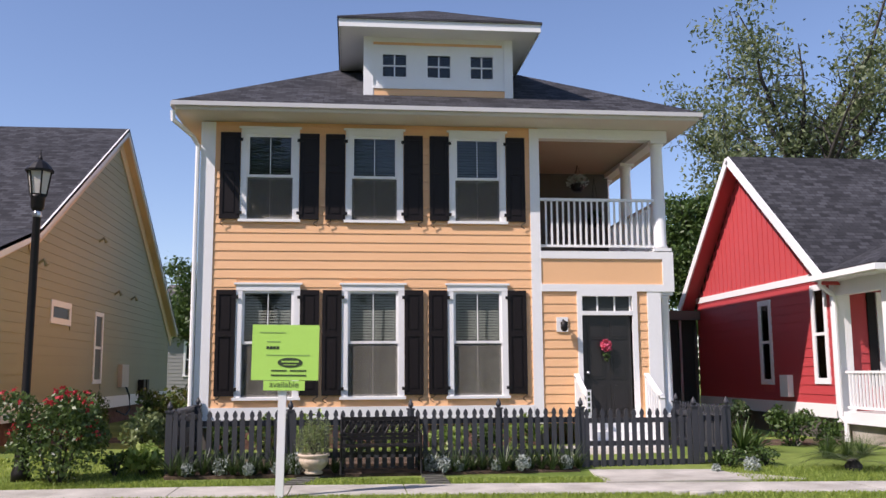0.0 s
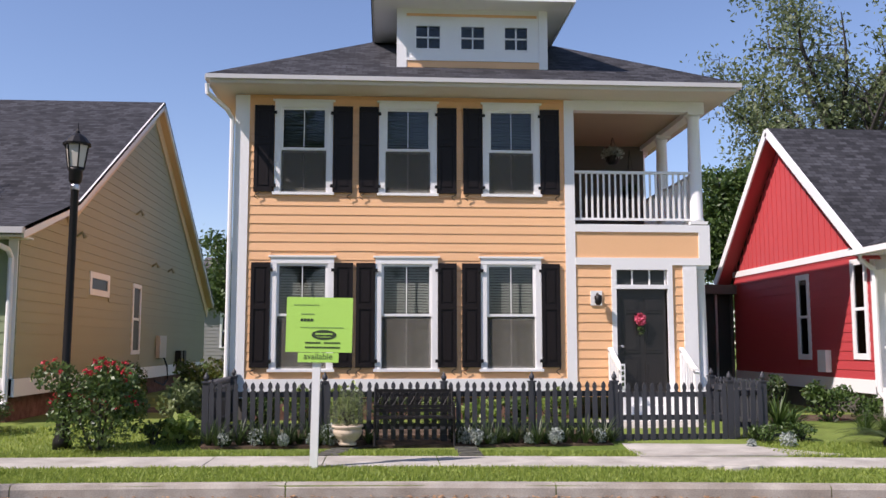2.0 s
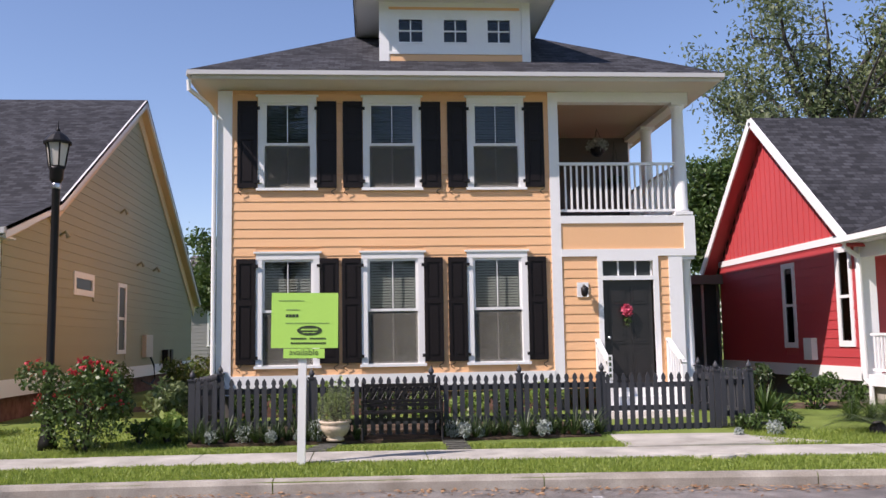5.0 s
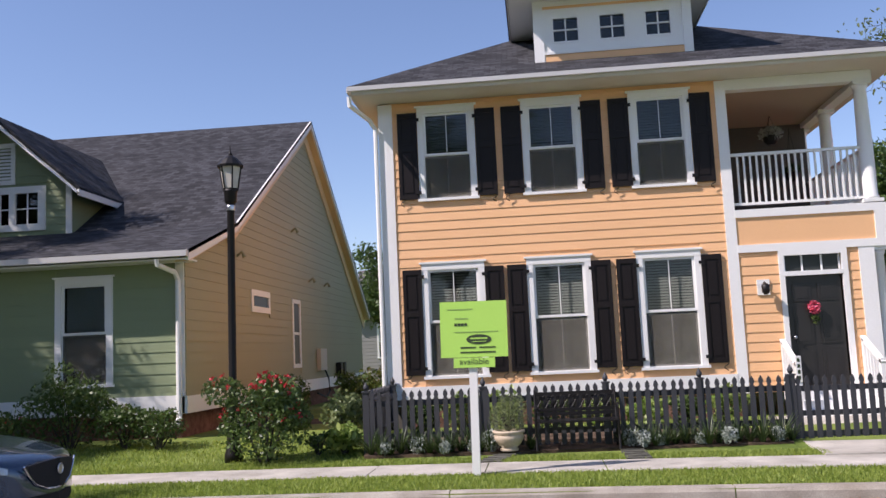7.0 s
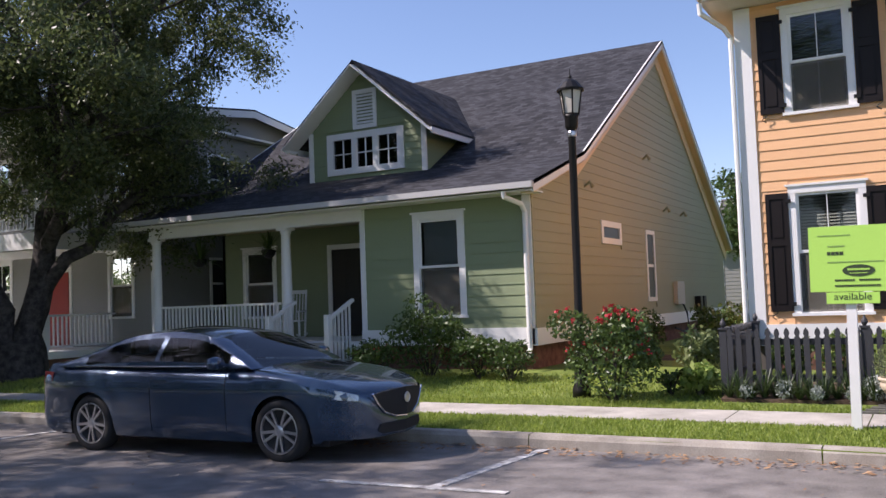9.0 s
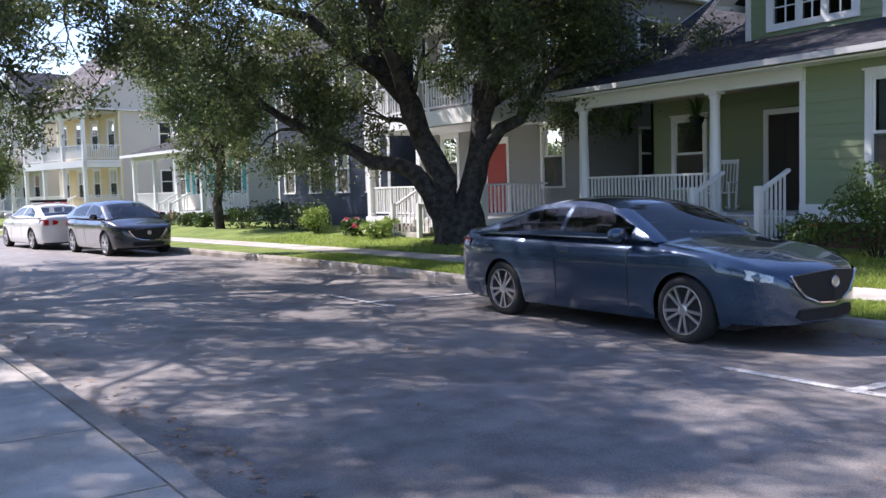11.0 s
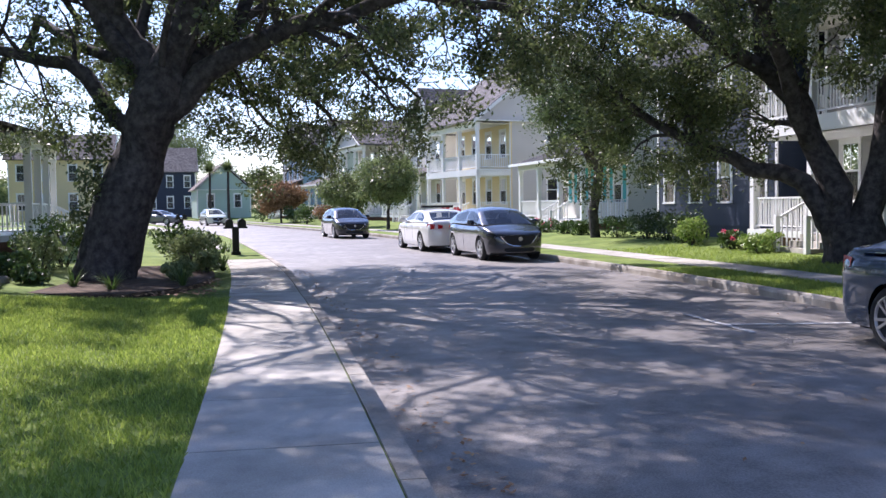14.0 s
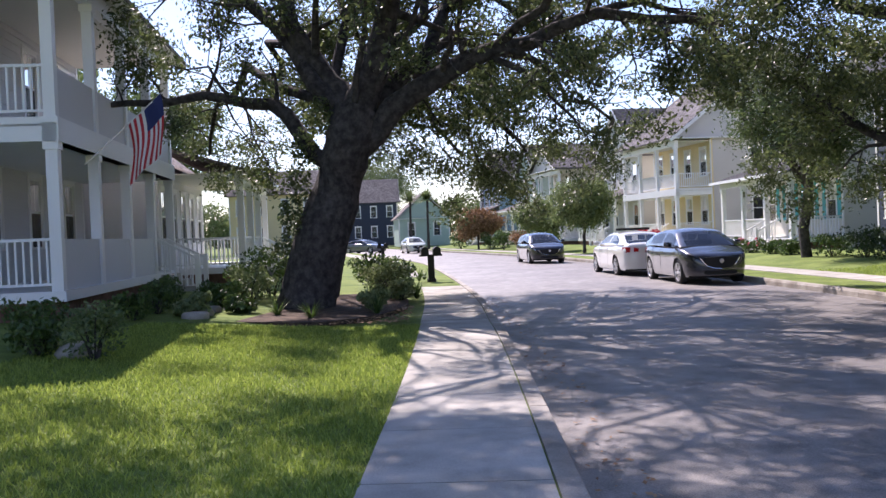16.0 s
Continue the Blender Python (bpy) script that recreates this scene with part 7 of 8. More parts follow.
GREY = paint("grey_siding", (0.25, 0.25, 0.235))
NAVY = paint("navy_siding", (0.012, 0.022, 0.045))
CREAM = paint("cream_siding", (0.62, 0.60, 0.52))
PALE = paint("pale_grey_siding", (0.52, 0.50, 0.46))
BUTTER = paint("butter_siding", (0.70, 0.58, 0.32))
SKY = paint("sky_blue_siding", (0.26, 0.40, 0.52))
SAGE = paint("sage_siding", (0.35, 0.45, 0.38))
TEAL = paint("teal_shutter", (0.05, 0.36, 0.38))
OFFWHITE = paint("off_white_siding", (0.62, 0.62, 0.62))
REDDOOR = paint("red_door", (0.30, 0.035, 0.025))
TAUPE = shingle_mat("taupe_shingle", (0.20, 0.17, 0.155))


def gable_roof(h, w, d, z, pitch, along, material, over=0.4):
    """A gable roof over w by d; along: which way its ridge runs."""
    if along == "x":
        r = d / 2
        zp = z + pitch * (r + over)
        slope("roof", [(-w / 2 - over, -over, z), (w / 2 + over, -over, z), (w / 2 + over, r, zp), (-w / 2 - over, r, zp)], material, h, 0.1)
        slope("roof", [(w / 2 + over, d + over, z), (-w / 2 - over, d + over, z), (-w / 2 - over, r, zp), (w / 2 + over, r, zp)], material, h, 0.1)
        for x in (-w / 2, w / 2):
            bm = nb()
            prism(bm, [(x, 0, z), (x, d, z), (x, r, z + pitch * r)], (0.12 if x < 0 else -0.12, 0, 0))
            part("gable_wall", bm, WALLMAT[0], h)
        for x in (-w / 2 - over, w / 2 + over):
            for a, b in ((-over, r), (r, d + over)):
                bm = nb()
                za, zb = (z, zp) if a < r else (zp, z)
                beam(bm, (x, a, za - 0.16), (x, b, zb - 0.16), 0.04, 0.2)
                part("rake_board", bm, WHITE, h)
    else:
        r = w / 2
        zp = z + pitch * (r + over)
        slope("roof", [(-r - over, d + over, z), (-r - over, -over, z), (0, -over, zp), (0, d + over, zp)], material, h, 0.1)
        slope("roof", [(r + over, -over, z), (r + over, d + over, z), (0, d + over, zp), (0, -over, zp)], material, h, 0.1)
        for y, s in ((0, 0.12), (d, -0.12)):
            bm = nb()
            prism(bm, [(-r, y, z), (r, y, z), (0, y, z + pitch * r)], (0, s, 0))
            part("gable_wall", bm, WALLMAT[0], h)
        for sx in (-1, 1):
            bm = nb()
            beam(bm, (sx * (r + over), -over, z - 0.16), (0, -over, zp - 0.16), 0.04, 0.22, (0, 1, 0))
            part("rake_board", bm, WHITE, h)


WALLMAT = [GREY]


def row_house(label, m, w, d, floors, wall, roof="x", pitch=0.7, shingle=None, porch=2.2, balcony=False, px=None, cols=3, shutters=None, door=None, half_wall=False, upper_shutters=None, front=None):
    """A street house: front towards -y, its middle at x = 0, standing on z = 0."""
    WALLMAT[0] = wall
    shingle = shingle or SHINGLE
    h = thing("house", label, "house", m, local=True)
    f0, fh = 0.6, 3.0
    top = f0 + fh * floors
    fr = Wall((0, 0, 0), (1, 0, 0), (0, -1, 0))
    sd = [Wall((w / 2, 0, 0), (0, 1, 0), (1, 0, 0)), Wall((-w / 2, 0, 0), (0, 1, 0), (-1, 0, 0))]
    ops = []
    for k in range(cols):
        c = -w / 2 + w * (k + 0.5) / cols
        for f in range(floors):
            if f == 0 and door is not None and k == door:
                continue
            ops.append((c - 0.5, c + 0.5, f0 + fh * f + 0.75, f0 + fh * f + 2.55))
    part("wall", core(fr, -w / 2, w / 2, 0.1, top, [(a + 0.06, b - 0.06, p + 0.05, q - 0.06) for a, b, p, q in ops]), front or wall, h)
    clapboards(fr, lambda z: (-w / 2 + 0.1, w / 2 - 0.1), f0, top, ops, 0.19, front or wall, h, True, "siding")
    for s in sd:
        part("wall", core(s, 0.15, d, 0.1, top), wall, h)
        clapboards(s, lambda z: (0.1, d), f0, top, [], 0.19, wall, h, True, "siding")
    part("wall", core(Wall((0, d, 0), (1, 0, 0), (0, 1, 0)), -w / 2, w / 2, 0.1, top), wall, h)
    # one dark sheet stands in for the shaded rooms
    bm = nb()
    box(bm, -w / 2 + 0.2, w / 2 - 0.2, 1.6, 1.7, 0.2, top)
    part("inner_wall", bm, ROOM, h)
    for x in (-w / 2, w / 2 - 0.12):
        bm = nb()
        fr.box(bm, x, x + 0.12, 0, 0.04, 0.3, top)
        part("corner_board", bm, WHITE, h)
    for a, b, p, q in ops:
        window(fr, a, b, p, q, h, 0.1, 2, 1, blinds=True)
        if shutters:
            for u in (a - 0.36, b + 0.03):
                bm = nb()
                fr.box(bm, u, u + 0.33, 0.0, 0.04, p + 0.05, q)
                part("shutter", bm, upper_shutters if upper_shutters and p > fh else shutters, h)
    for s in sd[:1]:
        for f in range(floors):
            for u in (d * 0.25, d * 0.6):
                bm = nb()
                s.box(bm, u - 0.45, u + 0.45, 0, 0.05, f0 + fh * f + 0.9, f0 + fh * f + 2.4)
                wn_ = part("window", bm, WHITE, h)
                for z0 in (0.98, 1.68):
                    bm = nb()
                    s.box(bm, u - 0.36, u + 0.36, 0.05, 0.056, f0 + fh * f + z0, f0 + fh * f + z0 + 0.64)
                    part("pane", bm, CABIN, wn_)
    if door is not None:
        c = -w / 2 + w * (door + 0.5) / cols
        bm = nb()
        fr.box(bm, c - 0.55, c + 0.55, 0, 0.05, f0, f0 + 2.3)
        dd = part("door", bm, WHITE, h)
        bm = nb()
        fr.box(bm, c - 0.45, c + 0.45, 0.05, 0.07, f0 + 0.02, f0 + 2.1)
        part("door_leaf", bm, REDDOOR, dd, "red door")
    if porch:
        x0, x1 = px or (-w / 2, w / 2)
        n = max(2, int((x1 - x0) / 2.3) + 1)
        posts = [x0 + 0.15 + (x1 - x0 - 0.3) * k / (n - 1) for k in range(n)]
        levels = 2 if balcony else 1
        stair = posts[-2] if n > 2 else posts[0]
        for lv in range(levels):
            z = f0 + fh * lv
            bm = nb()
            box(bm, x0, x1, -porch, -0.02, z - (0.18 if lv == 0 else 0.42), z)
            part("porch_floor", bm, WHITE, h)
            for x in posts:
                bm = nb()
                box(bm, x - 0.1, x + 0.1, -porch + 0.05, -porch + 0.25, z, z + fh - 0.42)
                box(bm, x - 0.13, x + 0.13, -porch + 0.02, -porch + 0.28, z + fh - 0.56, z + fh - 0.42)
                part("porch_post", bm, WHITE, h)
            for a, b in zip(posts, posts[1:]):
                if lv == 0 and abs(a - stair) < 0.01:
                    continue
                if half_wall:
                    bm = nb()
                    box(bm, a + 0.1, b - 0.1, -porch + 0.10, -porch + 0.2, z, z + 0.9)
                    part("half_wall", bm, wall, h)
                else:
                    railing((a + 0.1, -porch + 0.15, z), (b - 0.1, -porch + 0.15, z), 0.9, 0.12, h, gap=0.13)
            for x in (x0 + 0.15, x1 - 0.15):
                railing((x, -porch + 0.2, z), (x, -0.05, z), 0.9, 0.12, h, gap=0.13)
            bm = nb()
            box(bm, x0, x1, -porch + 0.03, -porch + 0.27, z + fh - 0.42, z + fh - 0.1)
            part("porch_beam", bm, WHITE, h)
            bm = nb()
            box(bm, x0, x1, -porch + 0.27, -0.03, z + fh - 0.16, z + fh - 0.12)
            part("porch_ceiling", bm, CREAM, h)
        bm = nb()
        box(bm, x0 + 0.1, x1 - 0.1, -porch + 0.15, -0.1, 0.0, 0.42)
        part("foundation", bm, BRICK, h)
        # steps with rails
        xa, xb = stair + 0.15, stair + 1.5
        bm = nb()
        for k in range(3):
            box(bm, xa, xb, -porch - 0.3 * (k + 1), -porch + 0.04, 0.0, f0 - 0.05 - 0.16 * k)
        part("steps", bm, CONCRETE, h)
        for x in (xa, xb):
            bm = nb()
            box(bm, x - 0.06, x + 0.06, -porch - 1.0, -porch - 0.88, 0.0, 1.05)
            ps = part("newel", bm, WHITE, h)
            bm = nb()
            beam(bm, (x, -porch - 0.94, 0.95), (x, -porch + 0.1, 1.5), 0.07, 0.06)
            part("stair_rail", bm, WHITE, ps)
            for k in range(6):
                bm = nb()
                y = -porch - 0.8 + k * 0.14
                beam(bm, (x, y, 0.25), (x, y, 1.02 + k * 0.075), 0.035, 0.035, (0, 1, 0))
                part("baluster", bm, WHITE, ps)
        zt_ = f0 + fh * levels
        if not (balcony and floors == 2):
            slope("porch_roof", [(x0 - 0.3, -porch - 0.35, zt_ - 0.1), (x1 + 0.3, -porch - 0.35, zt_ - 0.1), (x1 + 0.3, 0.0, zt_ + 0.75), (x0 - 0.3, 0.0, zt_ + 0.75)], shingle, h, 0.1)
            bm = nb()
            box(bm, x0 - 0.3, x1 + 0.3, -porch - 0.45, -porch - 0.35, zt_ - 0.22, zt_ - 0.08)
            part("gutter", bm, WHITE, h)
    bm = nb()
    box(bm, -w / 2 - 0.35, w / 2 + 0.35, -0.35 - (porch if balcony else 0), d + 0.35, top - 0.02, top + 0.04)
    part("soffit", bm, WHITE, h)
    if balcony:
        dd_ = d + porch
        sub = new("roof_base")
        sub.parent = h
        sub.location = (0, -porch, 0)
        NET[sub] = Matrix()
        gable_roof(sub, w, dd_, top + 0.04, pitch, roof, shingle)
    else:
        gable_roof(h, w, d, top + 0.04, pitch, roof, shingle)
    return h


def at_street(x, y, turn=0.0, flip=False):
    """A pose beside the bent street; y counts from the straight street."""
    a = math.degrees(math.atan((bend(x + 1) - bend(x - 1)) / 2)) + turn
    return pose(x, y + bend(x), 0.2, 0, 0, a + (180 if flip else 0))


row_house("grey two-storey house with white double porch and red door", pose(-22.7, 15.4, 0.15, 0, 0, 1), 7.4, 10, 2, GREY, "x", 0.13, porch=2.5, balcony=True, px=(-3.7, 2.4), cols=3, door=1)
row_house("dark navy two-storey house with white trim in tree shade", pose(-31.6, 14.2, 0.15, 0, 0, 2), 8.6, 10, 2, NAVY, "x", 0.6, porch=0, cols=4)
row_house("pale house with teal shutters and a low white porch", pose(-46.0, 14.6, 0.2, 0, 0, 6), 8.5, 10, 2, CREAM, "x", 0.6, porch=2.4, cols=4, shutters=TEAL, upper_shutters=NAVY)
row_house("pale grey house with tall gable side and yellow double porch", at_street(-61.7, 19.2), 8.5, 12, 2, PALE, "x", 0.75, SHINGLE_GREY, porch=2.4, balcony=True, cols=4, front=BUTTER)
row_house("cream two-storey house with a shingled front gable", at_street(-72.6, 19.4), 8.0, 11, 2, CREAM, "y", 0.9, SHINGLE_GREY, porch=2.2, cols=4)
row_house("grey two-storey house with flat balcony", at_street(-83.0, 18.8), 8.0, 11, 2, PALE, "y", 0.5, SHINGLE_GREY, porch=2.2, balcony=True, cols=3)
row_house("sage house with gabled front", at_street(-93.5, 18.2), 8.0, 11, 2, SAGE, "y", 0.8, SHINGLE_GREY, porch=2.2, cols=3)
row_house("light blue house with dark shutters and porch roof", at_street(-104.0, 16.9), 9.0, 11, 2, SKY, "y", 0.8, SHINGLE_GREY, porch=2.2, cols=4, shutters=NAVY)
row_house("small sage cottage with a steep white gable", pose(-116, -9.0, 0.2, 0, 0, 100), 6.5, 10, 1, SAGE, "y", 0.9, TAUPE, porch=0, cols=2)
row_house("navy house far down the street", pose(-136, -20.5, 0.2, 0, 0, 98), 12, 10, 2, NAVY, "x", 0.7, SHINGLE_GREY, porch=0, cols=5)
row_house("butter yellow two-storey house among trees", pose(-101, -24.5, 0.2, 0, 0, 96), 10, 9, 2, BUTTER, "x", 0.6, SHINGLE_GREY, porch=0, cols=4)
# across the street: porch houses in shade
A = 9.5
left = row_house("white two-storey house with wrap-around double porch in shade", pose(-21.6, -10.9, 0.32, 0, 0, 180 + A), 10.6, 10, 2, OFFWHITE, "x", 0.55, TAUPE, porch=2.6, balcony=True, cols=4, half_wall=True)
low = row_house("white one-storey house with a long columned porch", pose(-32.6, -10.9, 0.3, 0, 0, 180 + A), 8.6, 9, 1, OFFWHITE, "x", 0.8, TAUPE, porch=2.6, cols=5)

# flag on a slanting pole
flag = thing("flag", "striped flag hanging from a slanted pole on the porch", "flag", pose(-18.2, -7.35, 3.2, 0, 0, A), local=True)
bm = nb()
tube(bm, [(0, -0.3, 0.0), (-0.3, 1.1, 1.35)], [0.014, 0.012], 8)
part("flagpole", bm, METAL, flag)
CLOTH = [mat("flag_white", (0.7, 0.68, 0.66), 0.8, 0.06, 3, 0), mat("flag_red", (0.45, 0.03, 0.04), 0.8, 0.06, 3, 0), mat("flag_blue", (0.02, 0.03, 0.12), 0.8, 0.06, 3, 0)]


def flag_point(u, v):
    """u down the cloth, v across it."""
    x = -0.28 - 0.02 * math.sin(u * 5)
    return Vector((x + 0.10 * math.sin(v * 9 + u * 3) * (0.4 + u * 0.5), 1.08 - v * 0.62 + 0.05 * math.sin(u * 4), 1.33 - v * 0.58 - u * 1.15))


for k in range(13):
    bm = nb()
    v0, v1 = k / 13, (k + 1) / 13
    rows = [(bm.verts.new(flag_point(i / 14, v0)), bm.verts.new(flag_point(i / 14, v1))) for i in range((5 if k < 7 else 0), 15)]
    for a, b in zip(rows, rows[1:]):
        bm.faces.new((a[0], a[1], b[1], b[0]))
    part("stripe", bm, CLOTH[1] if k % 2 == 0 else CLOTH[0], flag)
bm = nb()
grid = [[bm.verts.new(flag_point(i / 14, k / 13)) for i in range(6)] for k in range(8)]
for a, b in zip(grid, grid[1:]):
    for i in range(5):
        bm.faces.new((a[i], b[i], b[i + 1], a[i + 1]))
part("canton", bm, CLOTH[2], flag, "dark blue canton")

# mailbox, far lamp, beds and shrubs on the near side
mb = thing("mailbox", "black mailbox cluster on a wooden post", "mailbox", pose(-30.3, -2.15, 0.13, 0, 0, 7), local=True)
bm = nb()
box(bm, -0.10, 0.10, -0.10, 0.10, -0.1, 0.85)
box(bm, -0.14, 0.14, -0.14, 0.14, 0.0, 0.10)
part("post", bm, IRON, mb)
for y in (-0.19, 0.19):
    bm = nb()
    prism(bm, [(-0.26, y + 0.12 * math.cos(a), 1.0 + (0.12 if a <= math.pi else 0.0) * math.sin(a)) for a in [k * math.pi / 8 for k in range(9)]] + [(-0.26, y - 0.12, 0.86), (-0.26, y + 0.12, 0.86)], (0.52, 0, 0))
    part("box", bm, IRON, mb)
bm = nb()
box(bm, -0.2, 0.2, -0.36, 0.36, 0.82, 0.87)
part("tray", bm, IRON, mb)
far_lamp = copy_thing(lamp, pose(-52, -13.0, 0.2))
mb2 = copy_thing(mb, pose(-56, -6.9, 0.13, 0, 0, 7))
bm = nb()
ring = [(-20.2 + 3.4 * math.cos(a) * (1 + 0.12 * math.sin(3 * a)), -4.0 + 2.3 * math.sin(a) * (1 + 0.1 * math.cos(2 * a)), 0.255) for a in [k * math.tau / 28 for k in range(28)]]
ring = [(x, min(y, -1.35 + bend(x)), z - 0.05 * max(0, (y + 4) / 2.4)) for x, y, z in ring]
prism(bm, ring, (0, 0, -0.2))
single("mulch_bed", bm, SOIL, "brown mulch bed round the oak trunk", "flower bed", kind="structure")
rng = np.random.default_rng(21)
for k, (x, y, r, h_) in enumerate(((-22.6, -2.6, 0.7, 0.8), (-24.0, -2.9, 0.9, 1.0), (-25.6, -3.2, 0.9, 0.9), (-27.3, -3.4, 0.8, 0.8), (-21.5, -2.2, 0.4, 0.45), (-20.0, -5.9, 0.6, 0.7), (-21.8, -5.7, 0.7, 0.9), (-23.5, -5.6, 0.8, 1.3), (-18.0, -5.7, 0.45, 0.5), (-18.8, -5.0, 0.4, 0.4), (-19.2, -2.5, 0.35, 0.4))):
    bush(x, y, r, h_, 1100, 0.10, BUSHLEAF if k % 2 else PALELEAF, "green shrub in the mulch bed under the oak", rng, group="shrubs under the oak", z=0.22)
for k, (x, y) in enumerate(((-18.2, -2.3), (-17.6, -3.4), (-18.4, -4.2), (-22.0, -1.9), (-23.0, -2.0), (-30.6, -2.4), (-29.8, -2.5), (-31.2, -2.2))):
    t = thing("strap_plant", "clump of strap leaves in the mulch bed", "plant", pose(x, y, 0.2), group="strap clumps under the oak", local=True)
    strap_plant("foliage", 0, 0, 0, 50, 0.45, BUSHLEAF, rng, 0.012, 0.9, t)
for k, (x, y, r, h_) in enumerate(((-17.0, -6.4, 0.45, 0.5), (-18.3, -6.5, 0.5, 0.6), (-19.6, -6.8, 0.5, 0.7), (-13.2, -6.1, 0.55, 0.7), (-12.4, -5.7, 0.45, 0.5), (-25, -6.7, 0.6, 0.8), (-27, -7.0, 0.5, 0.6))):
    bush(x, y, r, h_, 900, 0.08, BUSHLEAF, "green foundation shrub by the shaded porch", rng, group="foundation shrubs", z=0.33)
bush(-12.2, -4.9, 0.5, 0.7, 1000, 0.07, LIGHTLEAF, "pale green shrub at the lawn edge", rng, z=0.28)
bm = nb()
lathe(bm, [(0.30, -0.05), (0.34, 0.06), (0.26, 0.14), (0.10, 0.18)], 14, Matrix.Translation((-12.6, -5.3, 0.3)) @ Matrix.Diagonal((1.1, 0.7, 1, 1)))
single("rock", bm, KERB, "rounded grey garden rock by the lawn", "rock", smooth=True)
for k, (x, y, w_) in enumerate(((-17.6, -5.5, 0.5), (-18.2, -5.55, 0.4), (-18.9, -5.6, 0.35))):
    bm = nb()
    lathe(bm, [(w_ * 0.5, -0.05), (w_ * 0.5, 0.08), (w_ * 0.38, 0.12)], 12, Matrix.Translation((x, y, 0.3)))
    single("stone", bm, KERB, "flat pale garden stone", "stone", "garden stones", smooth=True)

# planting in front of the far row
for k, (x, y, r, h_, mt, lab) in enumerate((
        (-24.9, 11.6, 0.5, 0.6, BUSHLEAF, "pink flowering clump by the porch steps"), (-23.3, 11.6, 0.6, 0.6, LIMELEAF, "lime shrub by the porch steps"),
        (-27.3, 11.6, 0.6, 0.9, LIMELEAF, "bright green shrub by the steps"), (-28.5, 11.9, 0.9, 1.1, DARKLEAF, "dark clipped hedge in shade"), (-30.0, 11.9, 0.9, 1.1, DARKLEAF, "dark clipped hedge in shade"),
        (-31.5, 11.8, 0.9, 1.1, DARKLEAF, "dark clipped hedge in shade"), (-33.5, 11.5, 0.9, 0.9, BUSHLEAF, "green shrub by the navy house"), (-36.5, 11.0, 0.6, 0.7, BUSHLEAF, "clipped round green shrub by the sidewalk"), (-38.2, 10.9, 0.6, 0.7, BUSHLEAF, "clipped round green shrub by the sidewalk"),
        (-40.5, 10.7, 0.7, 0.7, BUSHLEAF, "pink flowering shrub by the sidewalk"), (-42.5, 10.5, 0.7, 0.7, BUSHLEAF, "clipped round green shrub by the sidewalk"), (-52.5, 8.4, 0.8, 1.2, REDPETAL, "reddish shrub by the porch"), (-66, 3.4, 1.2, 1.2, BUSHLEAF, "green shrub along the far sidewalk"),
        (-71, 2.2, 1.2, 1.6, DRYLEAF, "rust coloured shrub along the far sidewalk"), (-76, 0.6, 1.3, 1.5, BUSHLEAF, "green shrub along the far sidewalk"), (-81, -0.4, 1.3, 1.4, BUSHLEAF, "green shrub along the far sidewalk"), (-90, -3.4, 1.5, 1.5, BUSHLEAF, "green shrub along the far sidewalk"))):
    bush(x, y, r, h_, 900, 0.11 if x > -45 else 0.2, mt, lab, rng, flowers=12 if lab.startswith('pink') else 0, petal=PINKPETAL, z=0.2)
tree("tree", "round multi-stemmed street tree in full leaf", (-56.0, 5.2, 0.2), spreading(3.9, 1.7, 16), 30, 0.18, 0.5, 31, PALELEAF)
tree("tree", "pale leafy street tree", (-62.5, 3.0, 0.2), spreading(3.2, 1.5, 14), 28, 0.18, 0.5, 32, PALELEAF)
tree("tree", "reddish crape myrtle on the verge", (-84.0, -1.6, 0.2), spreading(3.6, 1.8, 14), 30, 0.26, 0.6, 33, DRYLEAF)
tree("tree", "leafy street tree with drooping branches by the navy house", (-34.3, 10.9, 0.2), spreading(7.2, 2.7, 16), 46, 0.12, 0.5, 34, LIGHTLEAF)
tree("tree", "broad tree behind the far houses", (-110, 45, 0.2), spreading(17, 9, 16), 30, 0.5, 1.6, 35, BUSHLEAF)
tree("tree", "broad tree behind the far houses", (-205, -30, 0.2), spreading(17, 14, 20), 30, 0.5, 1.8, 36, LIGHTLEAF)
tree("tree", "broad tree behind the yellow house", (-95, -38, 0.2), spreading(17, 10, 18), 30, 0.5, 1.8, 37, LIGHTLEAF)
tree("tree", "broad tree behind the low porch house", (-60, -34, 0.2), spreading(15, 9, 16), 30, 0.45, 1.6, 38, LIGHTLEAF)
for x, y, hh in ((-104, -9.6, 6.6), (-98, -7.2, 6.4)):
    p = thing("palm_tree", "cabbage palm with a bare trunk and round head", "palm", pose(x, y, 0.2), group="palms", local=True)
    bm = nb()
    tube(bm, [(0, 0, -0.2), (0.05, 0, hh * 0.5), (0, 0.05, hh * 0.85)], [0.17, 0.13, 0.13], 10)
    part("trunk", bm, BARK, p)
    strap_plant("crown", 0, 0, hh * 0.80, 220, 1.5, PALELEAF, rng, 0.09, 1.25, p)

row_house("low grey house seen between the two front houses", pose(-4.5, 46, 0.2, 0, 0, 4), 12, 9, 1, GREY, "x", 0.6, SHINGLE_GREY, porch=0, cols=4)


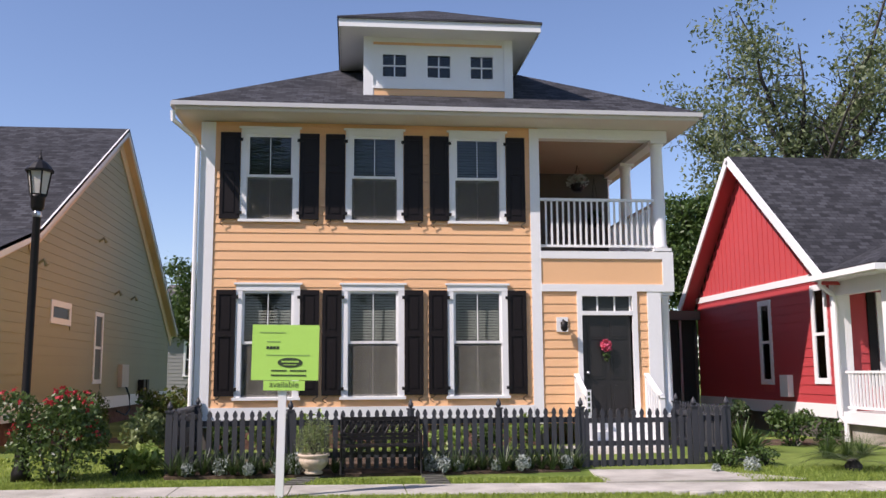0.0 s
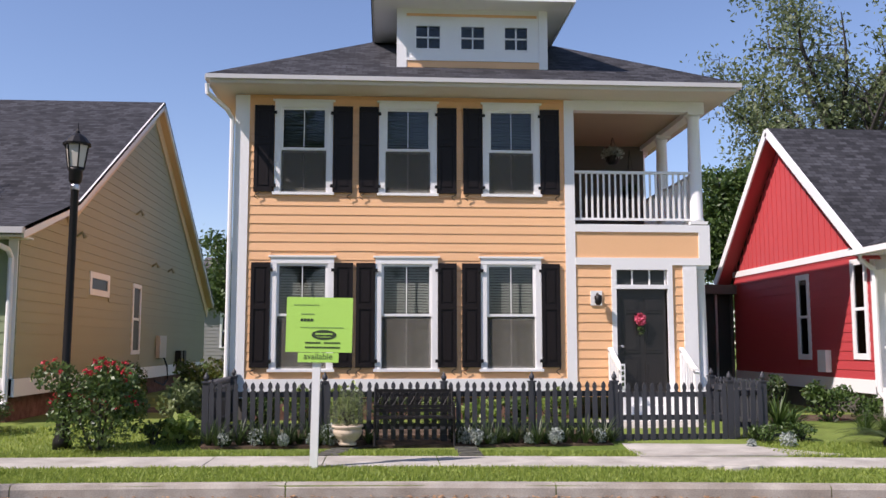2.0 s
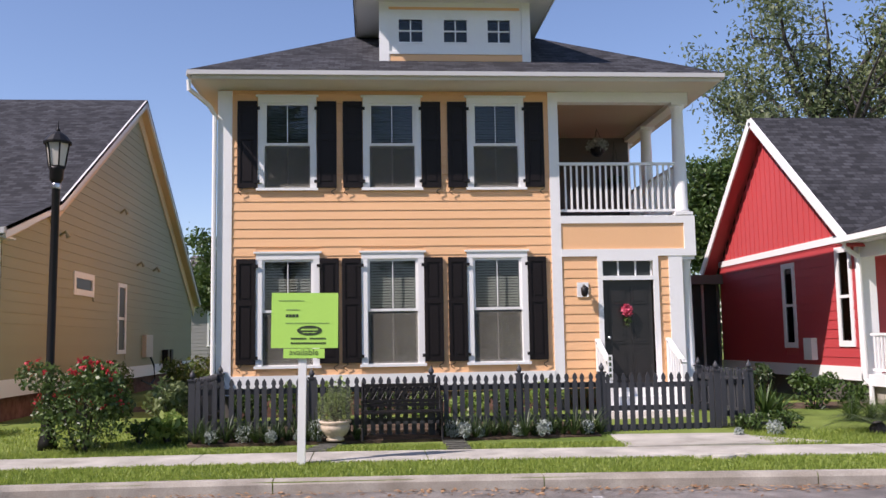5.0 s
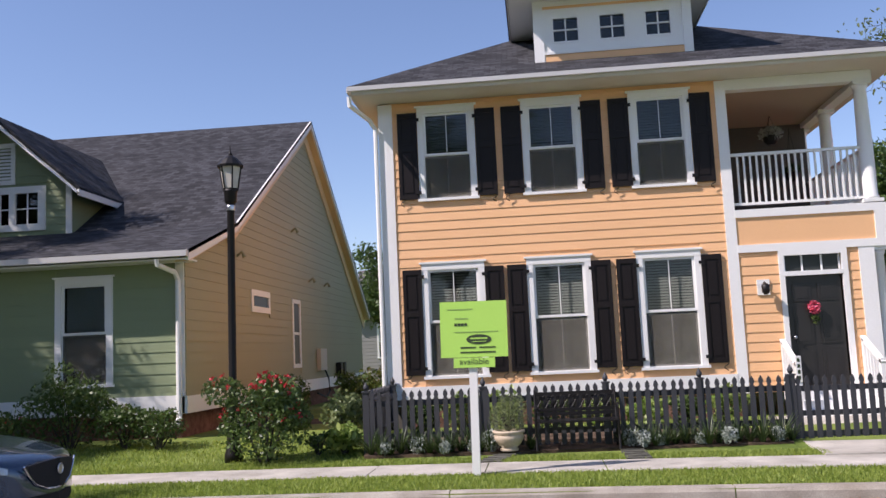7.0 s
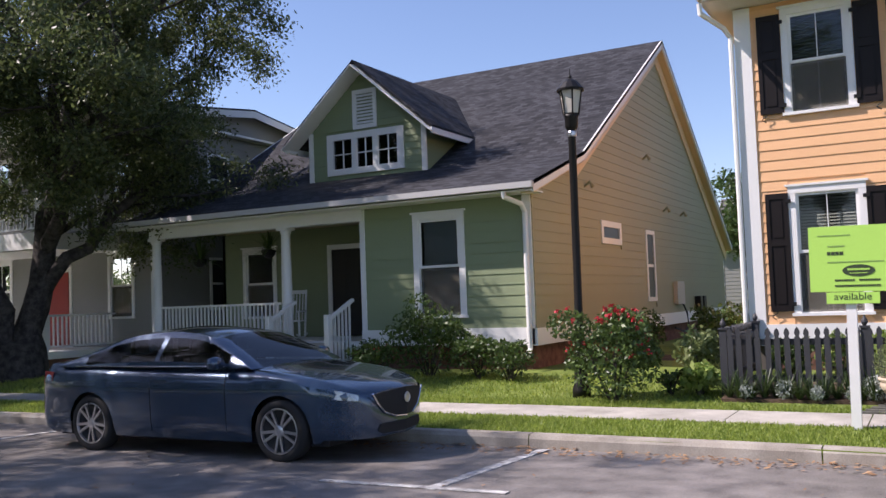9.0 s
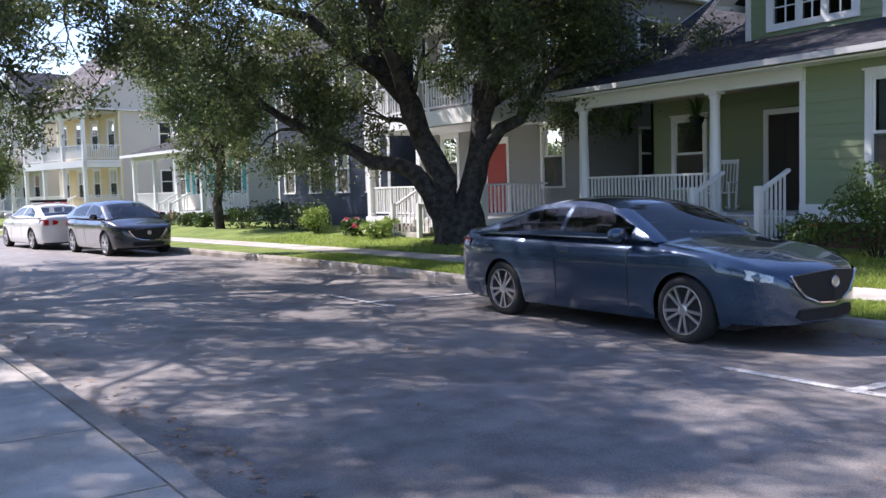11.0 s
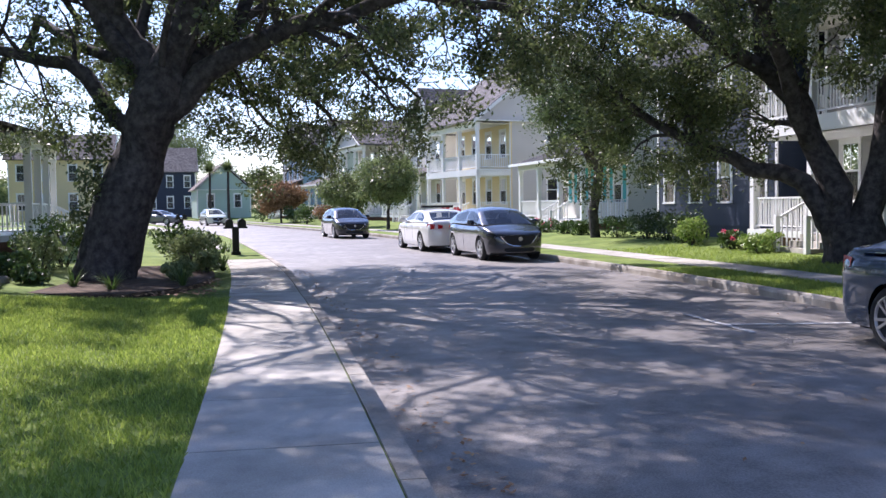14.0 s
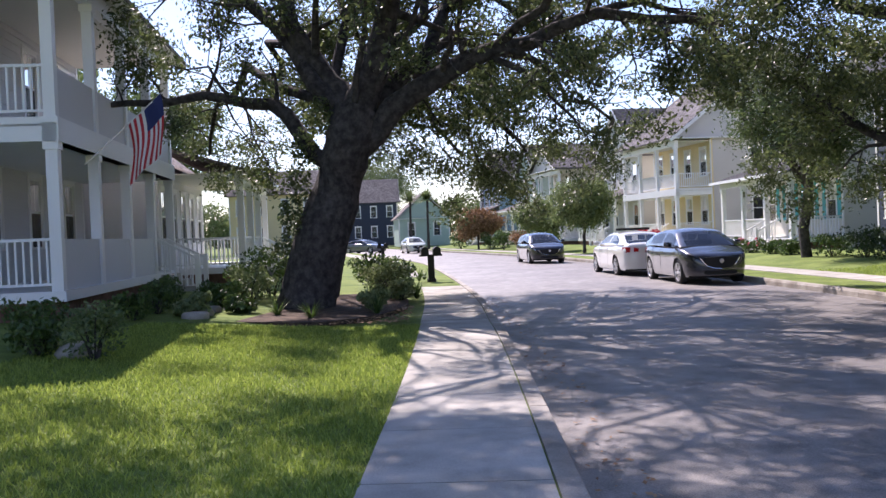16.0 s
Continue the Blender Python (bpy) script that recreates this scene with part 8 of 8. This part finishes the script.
def woods(label, pts, n, h, size, material):
    """A far belt of tree crowns, one uneven mass of leaves."""
    r2 = np.random.default_rng(len(pts) * 7 + n)
    out = []
    for a, b in zip(pts, pts[1:]):
        ln = math.hypot(b[0] - a[0], b[1] - a[1])
        for k in range(int(ln / 4.5)):
            t = (k + r2.uniform(0, 1)) / (ln / 4.5)
            hh = h * r2.uniform(0.55, 1.1)
            out.append(blob((a[0] + (b[0] - a[0]) * t + r2.normal() * 3, a[1] + (b[1] - a[1]) * t + r2.normal() * 3, hh * 0.52), (hh * 0.42, hh * 0.42, hh * 0.5), n, r2, 0.5))
    v, q = leaves(np.concatenate(out), size, r2, 0.3, 0.7)
    ob = cloud_mesh("woods", v, q, material, None)
    tagged(ob, label, "trees", "", "stuff")


woods("far belt of green trees behind the houses", [(-40, 78), (70, 72), (130, 20)], 420, 8.5, 0.55, BUSHLEAF)
# pale leaf colour here paints the distance haze onto the crowns
woods("far belt of trees paled for haze at the end of the street", [(-255, 90), (-240, -60), (-150, -120), (-60, -70)], 1000, 13.0, 0.8, PALELEAF)

# ---- loose leaves and grass ----
rng = np.random.default_rng(5)


def scatter(n, box_, z, size, flat=True):
    x = rng.uniform(box_[0], box_[1], n)
    y = box_[2] + (box_[3] - box_[2]) * rng.uniform(0, 1, n) ** 0.6
    yy = np.array([lay(a, b)[1] for a, b in zip(x, y)])
    c = np.stack([x, yy, np.full(n, z)], 1)
    a = rng.uniform(0, math.tau, n)
    s = size * rng.uniform(0.5, 1.3, n)
    d = np.stack([np.cos(a), np.sin(a), rng.uniform(-0.3, 0.3, n)], 1) * s[:, None]
    e = np.stack([-np.sin(a), np.cos(a), rng.uniform(-0.3, 0.3, n)], 1) * s[:, None] * 0.5
    v = np.stack([c - d, c + e, c + d, c - e], 1).reshape(-1, 3)
    return v, np.arange(4 * n).reshape(-1, 4)


v1, q1 = scatter(1500, (-7.0, 13.0, K1 - 0.55, K1 - 0.02), 0.022, 0.035)
v2, q2 = scatter(500, (-24.0, -2.0, K0 + 0.02, K0 + 0.5), 0.02, 0.03)
v3, q3 = scatter(900, (-20.0, -16.5, -3.6, -1.2), 0.21, 0.045)
v4, q4 = scatter(250, (-14.0, 8.0, 1.0, 7.4), 0.05, 0.025)
vs = np.concatenate([v1, v2, v3, v4])
lit = cloud_mesh("leaf_litter", vs, np.arange(len(vs)).reshape(-1, 4), DRYLEAF, None)
tagged(lit, "dry brown leaves lying along the kerbs and mulch", "leaves", "", "stuff")


def grass_field(n, x0, x1, y0, y1, h):
    x = rng.uniform(x0, x1, n)
    y = rng.uniform(y0, y1, n)
    z = np.array([rise(b) for b in y]) - 0.01
    yy = np.array([lay(a, b)[1] for a, b in zip(x, y)])
    on = np.ones(n, bool)
    for (xa, ya), (xb, yb_) in (((-1.6, 10.12), (-1.35, 10.95)), ((0.45, 10.0), (0.45, 10.9))):
        on &= ~((yy > ya - 0.1) & (yy < yb_ + 0.1) & (abs(x - xa - (xb - xa) * (yy - ya) / (yb_ - ya)) < 0.17))
    x, yy, z = x[on], yy[on], z[on]
    n = len(x)
    c = np.stack([x, yy, z], 1)
    a = rng.uniform(0, math.tau, n)
    w = np.stack([np.cos(a), np.sin(a), np.zeros(n)], 1) * (0.006 + 0.004 * rng.uniform(size=(n, 1)))
    ln = h * rng.uniform(0.5, 1.25, size=(n, 1))
    t = np.stack([rng.normal(size=n) * 0.45, rng.normal(size=n) * 0.45, np.ones(n)], 1) * ln
    v = np.stack([c - w, c + w, c + t + w * 0.25, c + t - w * 0.25], 1).reshape(-1, 3)
    return v


parts_ = [grass_field(52000, -9, 9, K1 + 0.17, 9.2, 0.05), grass_field(15000, -9, 2.9, 10.3, 10.9, 0.05), grass_field(9000, 4.9, 9, 10.3, 11.8, 0.06), grass_field(90000, -16.5, -4.0, -5.6, -1.02, 0.055), grass_field(52000, -4.0, 5.0, -5.6, -1.02, 0.05), grass_field(14000, -12, -3.5, 10.5, 13.2, 0.06), grass_field(22000, -20, -9, K1 + 0.17, 9.2, 0.06), grass_field(15000, -28, -9, 10.3, 12.5, 0.07)]
vs = np.concatenate(parts_)
gr = cloud_mesh("grass", vs, np.arange(len(vs)).reshape(-1, 4), BLADES, None)
tagged(gr, "short green mown grass blades on lawns and verges", "grass", "", "stuff")
